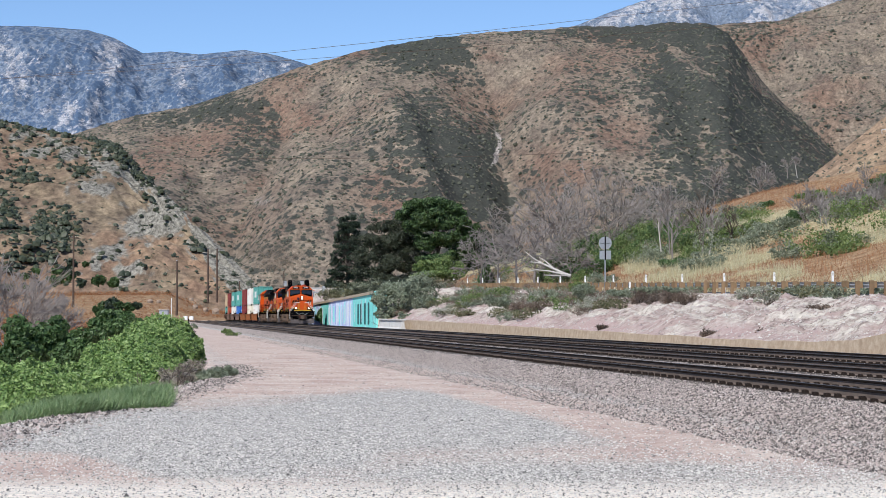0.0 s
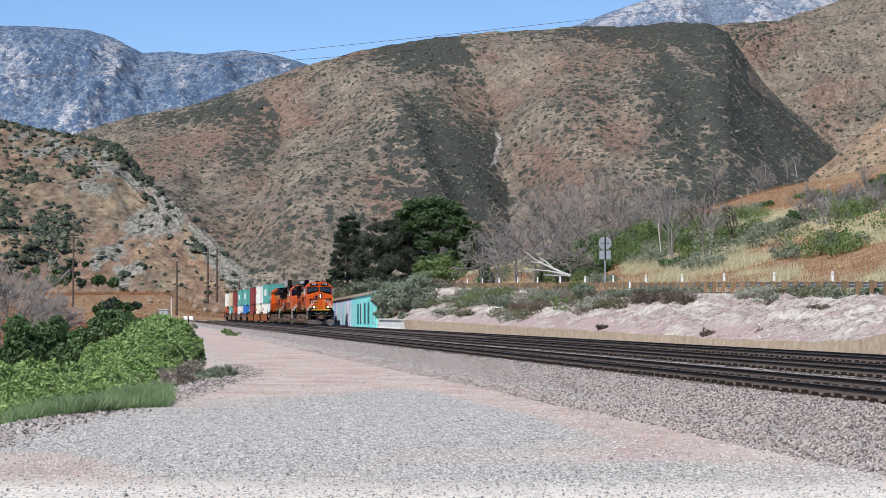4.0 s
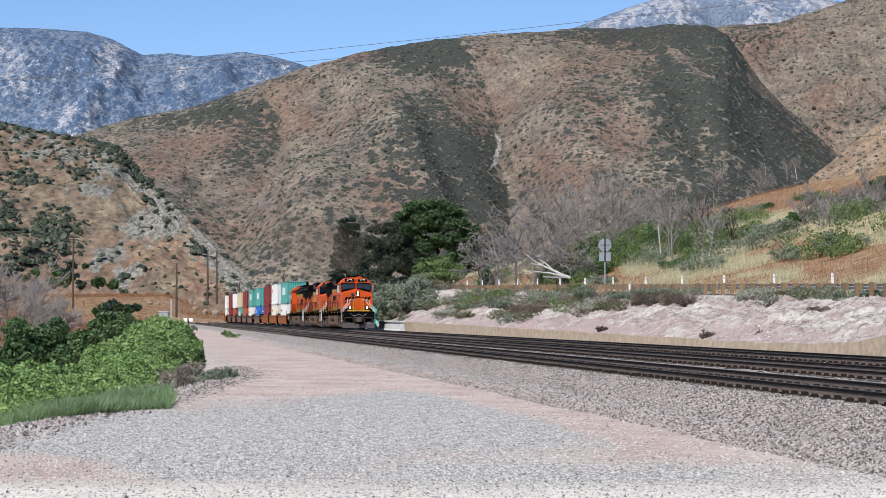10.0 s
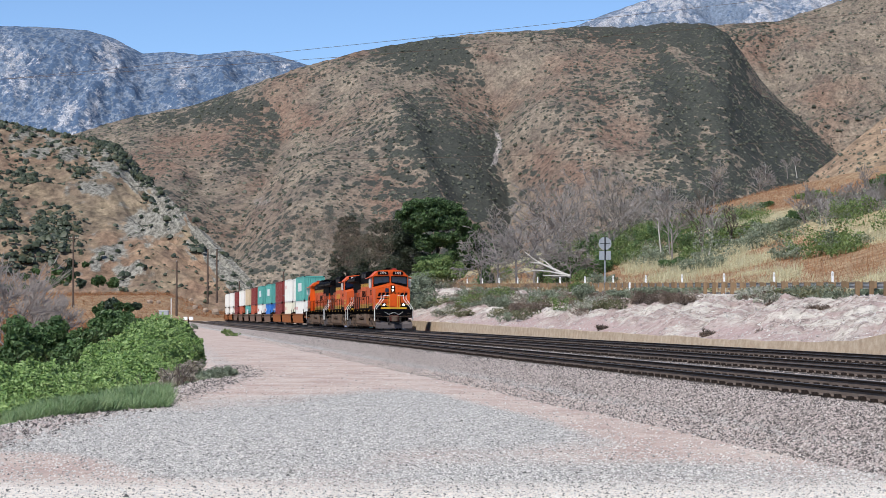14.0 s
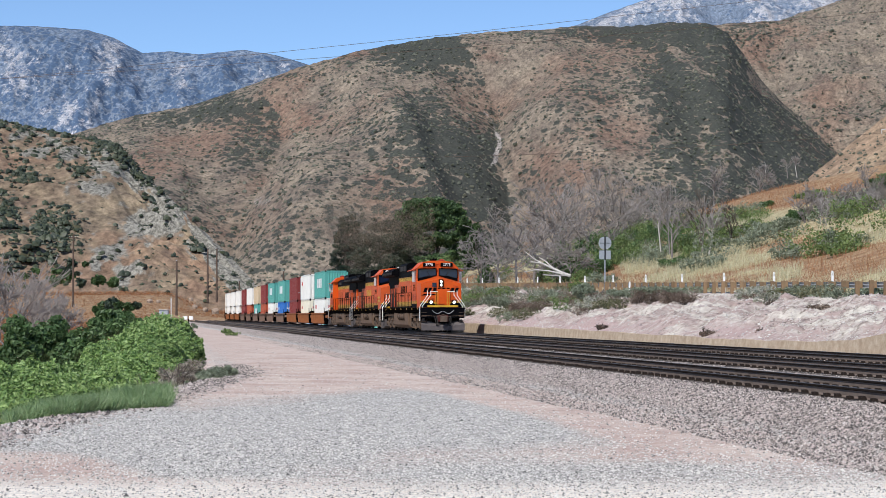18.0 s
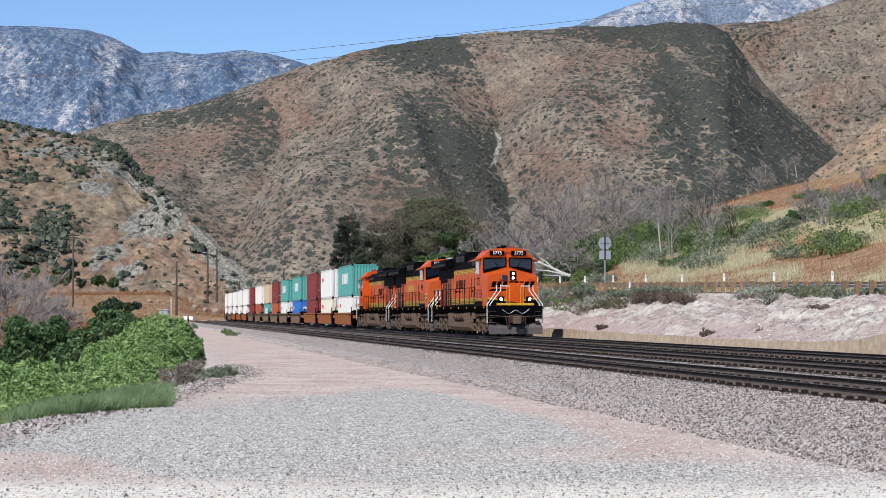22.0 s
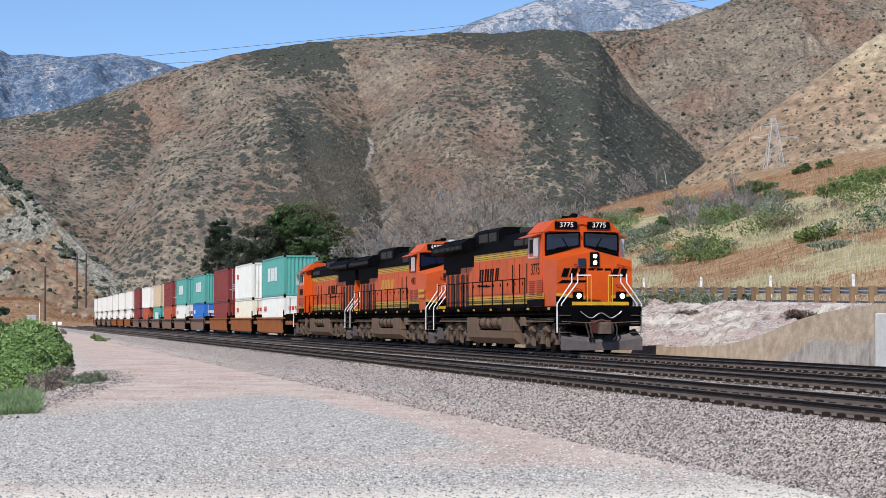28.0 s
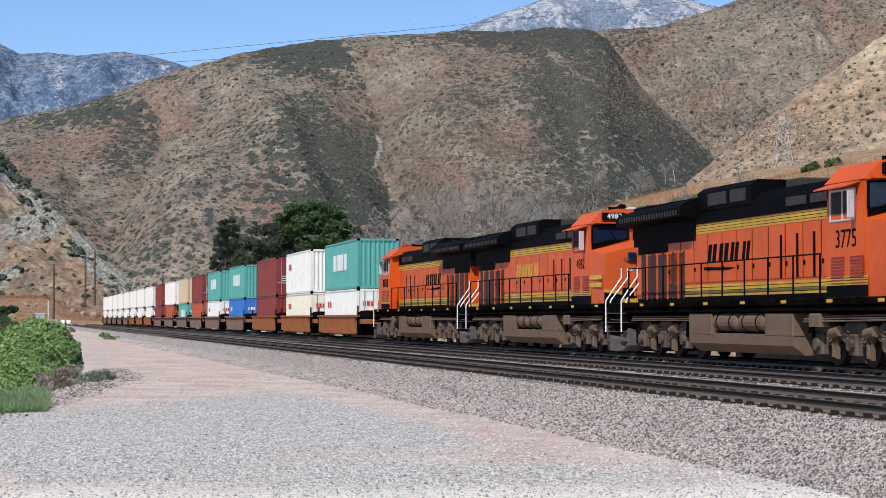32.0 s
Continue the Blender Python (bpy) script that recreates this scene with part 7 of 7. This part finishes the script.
    lg = thing("fallen_log", "bleached white fallen tree trunk behind the road", "log")
    for name, pts, r0, r1 in (("trunk", ((1010, 489, 194), (996, 484, 194.3), (976, 474, 195), (958, 466, 195.6), (940, 464, 196)), 0.17, 0.05), ("branch", ((998, 486, 194), (972, 480, 195), (948, 478, 196), (928, 482, 196.5)), 0.09, 0.03),
                              ("branch", ((978, 474, 195), (966, 463, 195.5), (954, 456, 196)), 0.08, 0.03), ("branch", ((1002, 488, 193.5), (980, 488, 193.8), (962, 487, 194)), 0.08, 0.04), ("branch", ((965, 470, 195.4), (945, 458, 196), (930, 446, 197)), 0.07, 0.03)):
        sh, m = Shape(), len(pts) - 1
        for i in range(m):
            sh.tube(spot(*pts[i]), spot(*pts[i + 1]), r0 + (r1 - r0) * i / m, r0 + (r1 - r0) * (i + 1) / m, n=8)
        part(name, sh, M["bark_white"], lg)
    # pale dead trunks standing in the brush
    for k, (x, y0, y1, d) in enumerate(((1186, 428, 352, 196), (1170, 425, 372, 199), (1243, 425, 345, 198), (1255, 430, 372, 197), (1462, 408, 345, 200), (1452, 392, 352, 204), (1525, 396, 335, 200), (1540, 392, 340, 202), (1552, 394, 330, 199), (1563, 390, 345, 203), (1502, 392, 350, 205), (1356, 305, 282, 330), (1395, 303, 278, 335), (1412, 302, 276, 335))):
        a, b = spot(x, y0, d), spot(x, y1, d)
        h, rng = b.z - a.z, random.Random(300 + k)
        t = thing("dead_tree", "bleached standing dead trunk in green brush", "tree", "dead trunks on the slope", Matrix.Translation(a))
        lean = Vector((rng.gauss(0, 0.12), 0, 1))
        part("trunk", Shape().tube((0, 0, -1.2), lean * (h * 0.5), 0.075, 0.055, n=7).tube(lean * (h * 0.5), lean * (h * 0.85) + Vector((rng.gauss(0, 0.3), 0, 0)), 0.055, 0.02, n=6), M["bark_white" if k % 2 else "bark"], t)
        br = Shape()
        for q in range(8):
            limbs(br, lean * (h * rng.uniform(0.15, 0.5)), Vector((rng.gauss(0, 0.6), rng.gauss(0, 0.6), 0.9)).normalized(), h * 0.26, 0.045, 3, rng, 0.45, 0.15, 0.024)
        part("branch_crown", br, M["bark"], t)
    # green brush on the hillside
    for x, y, rx, ry, d, mat in ((992, 385, 22, 44, 244, "cottonwood"), (975, 415, 22, 36, 242, "willow"), (1022, 415, 24, 40, 240, "cottonwood"), (1045, 400, 22, 34, 246, "bush_dark"), (1100, 395, 30, 30, 242, "willow"), (1140, 400, 24, 26, 244, "willow"), (1150, 375, 22, 30, 250, "bush_dark"), (860, 455, 14, 30, 240, "bush_dark"), (1085, 420, 26, 22, 235, "bush_dark"), (1120, 415, 30, 20, 230, "willow"), (1150, 400, 26, 14, 240, "bush_dark"), (1060, 440, 26, 26, 225, "bush_dark"), (985, 430, 26, 40, 240, "cottonwood"), (1010, 450, 30, 26, 228, "bush_dark"), (1200, 432, 28, 10, 205, "bush_dark"),
                                 (1270, 410, 26, 14, 215, "willow"), (1300, 395, 30, 14, 225, "willow"), (1340, 385, 36, 18, 225, "willow"), (1390, 400, 40, 16, 215, "sage"), (1430, 385, 36, 18, 220, "bush_dark"), (1490, 365, 40, 18, 225, "bush_dark"), (1550, 355, 40, 18, 225, "sage"), (1460, 345, 40, 10, 255, "willow"),
                                 (1360, 338, 14, 8, 280, "bush_dark"), (1620, 370, 46, 18, 215, "bush_dark"), (1700, 340, 12, 12, 250, "bush_dark"), (1660, 335, 14, 12, 250, "bush_dark"), (1690, 432, 36, 24, 150, "willow"), (1740, 360, 46, 24, 190, "willow"), (1790, 330, 40, 22, 200, "willow"), (1580, 350, 36, 16, 240, "bush_dark"), (1230, 385, 30, 12, 235, "sage"),
                                 (1180, 410, 30, 14, 225, "sage"), (1250, 430, 24, 10, 205, "sage"), (1330, 412, 26, 9, 208, "sage"), (1540, 480, 22, 8, 112, "sage"), (1500, 390, 26, 8, 205, "sage"), (1155, 487, 34, 8, 160, "bush_dark"), (1400, 462, 26, 6, 140, "willow"), (1230, 470, 30, 8, 160, "willow"), (1640, 398, 40, 10, 170, "dry_brown"), (1720, 445, 40, 8, 140, "sage")):
        p = spot(x, y, d)
        g = on_ground(p.x, p.y)
        k = d / F35
        p.z = g + ry * k * 0.45
        b = [((p.x, p.y, max(p.z, g + 0.2)), (rx * k, rx * k, ry * k)), ((p.x + rx * k * 0.6, p.y + 1, max(p.z - ry * k * 0.3, g + 0.2)), (rx * k * 0.7, rx * k * 0.7, ry * k * 0.8)), ((p.x - rx * k * 0.7, p.y + 0.5, max(p.z - ry * k * 0.4, g + 0.2)), (rx * k * 0.6, rx * k * 0.6, ry * k * 0.7))]
        bush("bush", {"willow": "fresh green brush on the grassy slope", "bush_dark": "dark green brush on the slope", "sage": "pale grey green brush on the slope", "cottonwood": "leafy green tree among bare ones", "dry_brown": "dry brown brush on the slope"}[mat], b, 2400, 0.15, mat, aspect=0.5 if mat != "dry_brown" else 0.12)


def boulder(x, y, r, d):
    p = spot(x, y, d)
    t = thing("boulder", "pale boulder among rust red brush", "boulder", "boulders on the valley floor", Matrix.Translation(p))
    rng = random.Random(int(x * 7 + y))
    n, k, sh = 9, r * d / F35, Shape()
    prof = [(0.9, -0.7), (1.0, -0.1), (0.85, 0.35), (0.5, 0.62)]
    vs = [(k * q * rng.uniform(0.8, 1.2) * math.cos(2 * math.pi * i / n), k * q * rng.uniform(0.8, 1.2) * math.sin(2 * math.pi * i / n), k * (z + rng.gauss(0, 0.07))) for q, z in prof for i in range(n)]
    fs = [(m * n + i, m * n + (i + 1) % n, (m + 1) * n + (i + 1) % n, (m + 1) * n + i) for m in range(3) for i in range(n)] + [tuple(range(3 * n, 4 * n))]
    part("stone", sh.add(vs, fs), M["boulder"], t)


def build_hill_foot():
    for x, y, r, d in ((266, 533, 5, 400), (281, 534, 4, 402), (346, 543, 5, 380), (364, 548, 5, 372), (382, 551, 7, 365), (339, 530, 4, 410)):
        boulder(x, y, r, d)
    rng = random.Random(14)
    for k in range(34):
        x, y, d = rng.uniform(-110, 205), rng.uniform(468, 516), rng.uniform(520, 590)
        if k > 26:
            x, y, d = rng.uniform(160, 250), rng.uniform(540, 552), rng.uniform(330, 400)
        r = rng.uniform(6, 13)
        p = spot(x, y, d)
        w = r * d / F35
        b = [((p.x + rng.gauss(0, w * 0.6), p.y + rng.gauss(0, w * 0.6), p.z + rng.gauss(0, w * 0.2)), (w * rng.uniform(0.6, 1.0), w * 0.8, w * rng.uniform(0.5, 0.8))) for q in range(3)]
        bush("bush", "dark green scrub tree at the foot of the hill", b, 420, 0.42, rng.choice(("bush_dark", "cottonwood", "pine")), stems=False, shell=0.5)


def build_brush_band():
    """Mixed brush where the grass slope meets the rust-red terrace, and along its foot."""
    rng = random.Random(33)
    for k in range(150):
        u, v = rng.uniform(95, 300), rng.gauss(70, 6.5)
        if k >= 134:
            u, v = rng.uniform(150, 300), rng.uniform(47, 60)
        x, y = xy_of(u, v)
        if not -0.05 < x / y < 0.30 or (x / y > 0.17 and k % 5 > 1):
            continue
        g, s = on_ground(x, y), rng.uniform(0.7, 1.7)
        mat = rng.choice(("willow", "willow", "bush_dark", "sage", "sage", "willow", "dry_brown"))
        b = [((x + rng.gauss(0, 1.2) * s, y + rng.gauss(0, 1.2) * s, g + (0.3 + 0.5 * rng.random()) * s), (rng.uniform(0.9, 1.8) * s, 1.3 * s, rng.uniform(0.7, 1.2) * s)) for q in range(4)]
        bush("bush", {"willow": "fresh green brush on the grassy slope", "bush_dark": "dark green brush on the slope", "sage": "pale grey green brush on the slope", "dry_brown": "leafless brown brush on the slope"}[mat], b, 1100, 0.14, mat, stems=False, aspect=0.5 if mat != "dry_brown" else 0.1, shell=0.35)


def build_slope_grass():
    n = 100000
    u, v = VR.uniform(70, 330, n), 46 + 34 * VR.random(n) ** 1.3
    keep = (fbm(u * 0.06, v * 0.1, 3) > 0.36) & (fbm(u * 0.05, v * 0.16, 3) + 0.16 * step(54, 47, v) < 0.53)
    u, v = u[keep], v[keep]
    x, y = xy_of(u, v)
    P = np.stack([x, y, ground_z(x, y) - 0.05], 1)
    grass("dry_grass", "tall pale dry grass on the slope above the road", P, 0.85, "dry_grass")
    for name, lab, m, n, (v0, v1), h, k in (("rust_brush", "rust red low brush on the slopes", "rust_brush", 85000, (45.5, 104), 0.55, 1), ("verge_grass", "dry verge grass behind the guardrail", "dry_grass", 16000, (44.6, 50), 0.5, 0)):
        u, v = VR.uniform(70, 330, n), VR.uniform(v0, v1, n)
        if k:
            keep = (v > 83) | ((v < 68) & (fbm(u * 0.05, v * 0.16, 3) + 0.16 * step(54, 47, v) > 0.52))
            u, v = u[keep], v[keep]
        x, y = xy_of(u, v)
        grass(name, lab, np.stack([x, y, ground_z(x, y) - 0.04], 1), h, m, 0.35, 1.6 if k else 1.3)
    # rust brush and dark scrub of the valley floor
    n = 7000
    r, b = VR.uniform(190, 620, n), VR.uniform(-0.26, -0.085, n)
    x, y = b * r, r
    u, v = uv_of(x, y)
    keep = (v < 4) | (u > 470)
    x, y = x[keep], y[keep]
    g = ground_z(x, y)
    R = np.repeat(np.stack([x, y, g + 0.25], 1), 9, 0) + VR.normal(0, 1, (len(x) * 9, 3)) * [0.8, 0.8, 0.3]
    V, F = leaves(R, np.tile([[0, -0.6, 0.8]], (len(R), 1)), 0.27, 0.2)
    tagged(new("rust_brush", big_mesh("rust_brush", V, F, M["rust_brush"], smooth=False)), "rust red brush on the valley floor", "brush", kind="stuff")


def scatter_hill(name, label, key, n, r0, r1, mat, want, lobes=1):
    """Shrubs as lumpy domes on a hillside grid, thicker where the cover is."""
    X, Y, Z, c = HILLS[key][1]
    wgt = np.clip(want(c), 0, None)[5:-8, :].ravel()
    idx = VR.choice(len(wgt), n, p=wgt / wgt.sum())
    P = np.stack([X[5:-8].ravel()[idx], Y[5:-8].ravel()[idx], Z[5:-8].ravel()[idx]], 1)
    P[:, :2] += VR.normal(0, 1.2, (n, 2))
    R = VR.uniform(r0, r1, n) * (0.6 + 0.9 * VR.random(n) ** 3)
    P, R = np.repeat(P, lobes, 0), np.repeat(R, lobes) * (VR.uniform(0.55, 0.95, n * lobes) if lobes > 1 else 1)
    if lobes > 1:
        P = P + VR.normal(0, 0.55, P.shape) * R[:, None] * [1, 1, 0.35]
    m = len(P)
    a = np.arange(6) * np.pi / 3
    ring = np.stack([np.cos(a), np.sin(a)], 1)
    dome = np.concatenate([np.column_stack([ring, np.full(6, -0.35)]), np.column_stack([ring[:, ::-1] * 0.82, np.full(6, 0.42)]), [[0, 0, 0.85]]])
    V = dome[None] * VR.uniform(0.72, 1.28, (m, 13, 1)) * R[:, None, None] + P[:, None, :]
    f = [(i, (i + 1) % 6, 6 + (7 - i) % 6) for i in range(6)] + [((i + 1) % 6, 6 + (6 - i) % 6, 6 + (7 - i) % 6) for i in range(6)] + [(6 + i, 6 + (i + 5) % 6, 12) for i in range(6)]
    F = (np.array(f)[None] + np.arange(m)[:, None, None] * 13).reshape(-1, 3)
    tagged(new(name, big_mesh(name, V.reshape(-1, 3), F, M[mat], smooth=False)), label, "shrubs", kind="stuff")


build_near_plants()
build_far_trees()
build_hill_foot()
build_brush_band()
build_slope_grass()
scatter_hill("hill_shrubs", "dark shrubs dotting the steep rocky hill", "left", 4200, 0.5, 1.5, "hill_shrub_dark", lambda c: np.clip(c - 0.10, 0.008, 1) ** 1.6, 3)
scatter_hill("hill_shrubs", "dark chaparral shrubs across the broad hill", "main", 22000, 0.7, 1.9, "hill_shrub", lambda c: np.clip(c, 0.08, 0.6) ** 1.0)
scatter_hill("hill_shrubs", "sparse dark shrubs on the brown hill", "back", 9000, 0.9, 2.3, "hill_shrub", lambda c: c + 0.1)
scatter_hill("hill_shrubs", "sparse shrubs on the tan grass hill", "tan", 4000, 0.4, 1.0, "hill_shrub", lambda c: c + 0.1)


# ------------------------------------------------------------ loose stone
M["gravel_stone"] = pebble("grey_crushed_stone", [(0.0, (0.06, 0.057, 0.054)), (0.26, (0.29, 0.275, 0.255)), (0.6, (0.54, 0.51, 0.465)), (1.0, (0.66, 0.62, 0.56))])
M["ballast_stone"] = pebble("ballast_stone", [(0.0, (0.025, 0.022, 0.020)), (0.32, (0.15, 0.127, 0.115)), (0.65, (0.39, 0.335, 0.30)), (0.88, (0.46, 0.37, 0.335)), (1.0, (0.56, 0.51, 0.46))])
M["rubble_stone"] = pebble("pale_rubble_stone", [(0.0, (0.30, 0.23, 0.22)), (0.5, (0.46, 0.41, 0.37)), (1.0, (0.58, 0.55, 0.50))])


def stones(name, label, P, R, material):
    """Angular stones: jittered pyramids sunk in the ground."""
    n = len(P)
    o = np.array([[1, 0, 0], [0, 1, 0], [-1, 0, 0], [0, -1, 0], [0, 0, 0.8]], float)
    f = np.array([[0, 1, 4], [1, 2, 4], [2, 3, 4], [3, 0, 4]])
    a = VR.uniform(0, 2 * np.pi, n)
    ca, sa = np.cos(a)[:, None], np.sin(a)[:, None]
    v = o[None] * VR.uniform(0.6, 1.25, (n, 5, 1)) + VR.normal(0, 0.18, (n, 5, 3))
    v = np.stack([v[..., 0] * ca - v[..., 1] * sa, v[..., 0] * sa + v[..., 1] * ca, v[..., 2]], -1) * np.asarray(R)[:, None, None]
    V = (v + P[:, None, :]).reshape(-1, 3)
    F = (f[None] + np.arange(n)[:, None, None] * 5).reshape(-1, 3)
    return tagged(new(name, big_mesh(name, V, F, material, smooth=False)), label, "stones", kind="stuff")


def build_stones():
    def field(n, lo, hi):
        d = 1 / (1 / lo - VR.random(n) * (1 / lo - 1 / hi))
        b = VR.uniform(-0.30, 0.32, n)
        return b * d, d
    n = 190000
    x, y = field(n, 17.2, 110)
    z = zones(x, y)
    u, v = uv_of(x, y)
    keep = (VR.random(n) < 0.34 + 0.8 * np.clip(z["gravel"], 0, 1)) & (v < 8.6)
    x, y = x[keep], y[keep]
    R = (0.008 + 0.013 * VR.random(len(x)) ** 1.6 + 0.012 * (VR.random(len(x)) > 0.99)) * (0.8 + y / 110)
    stones("gravel", "grey crushed stone spread over the lot", np.stack([x, y, ground_z(x, y) - R * 0.1], 1), R, M["gravel_stone"])
    n = 125000
    u, v = 1 / (1 / 15.5 - VR.random(n) * (1 / 15.5 - 1 / 170.0)), VR.uniform(8.0, 23.2, n)
    v = np.where(VR.random(n) < 0.72, 10.9 - 3.3 * VR.random(n) ** 1.4, v)
    x, y = xy_of(u, v)
    R = 0.014 + 0.020 * VR.random(n)
    stones("ballast", "grey and pinkish railway ballast stones", np.stack([x, y, ground_z(x, y) - R * 0.1], 1), R, M["ballast_stone"])
    n = 15000
    u = VR.uniform(20, 66, n)
    v = np.interp(u, [0, 28, 42, 56, 96], [-7.0, -1.9, 0.7, 2.8, 3.2]) + VR.normal(0.1, 0.35, n)
    x, y = xy_of(u, v)
    R = 0.012 + 0.04 * VR.random(n) ** 2.5
    stones("berm_stones", "dark stones heaped along the edge of the lot", np.stack([x, y, ground_z(x, y) - R * 0.05], 1), R, M["ballast_stone"])
    n = 15000
    u, v = VR.uniform(55, 190, n), VR.uniform(24.9, 35, n)
    x, y = xy_of(u, v)
    R = 0.02 + 0.045 * VR.random(n) + 0.07 * VR.random(n) ** 12
    stones("rubble", "pale rubble scattered over the bank", np.stack([x, y, ground_z(x, y) - R * 0.1], 1), R, M["rubble_stone"])


build_stones()


# ------------------------------------------------------------ what moves
def motions():
    times = [0, 3, 6, 9, 12, 15, 18, 21, 24, 26, 28, 30, 32]
    for ob, s, flip, *z in RUN:
        walk(ob, [(t, place_at(front_at(t) + s, z[0] if z else 0.0, flip)) for t in times])
    for ob, s, r in WHEELS:
        turn = SPEED / r / 8.0 * (-1 if ob.parent in BACKWARD else 1)
        walk(ob, [(k / 8.0, Matrix.Translation((0, s, r)) @ Matrix.Rotation(k * turn, 4, "X")) for k in range(257)])


build_tracks()
motions()
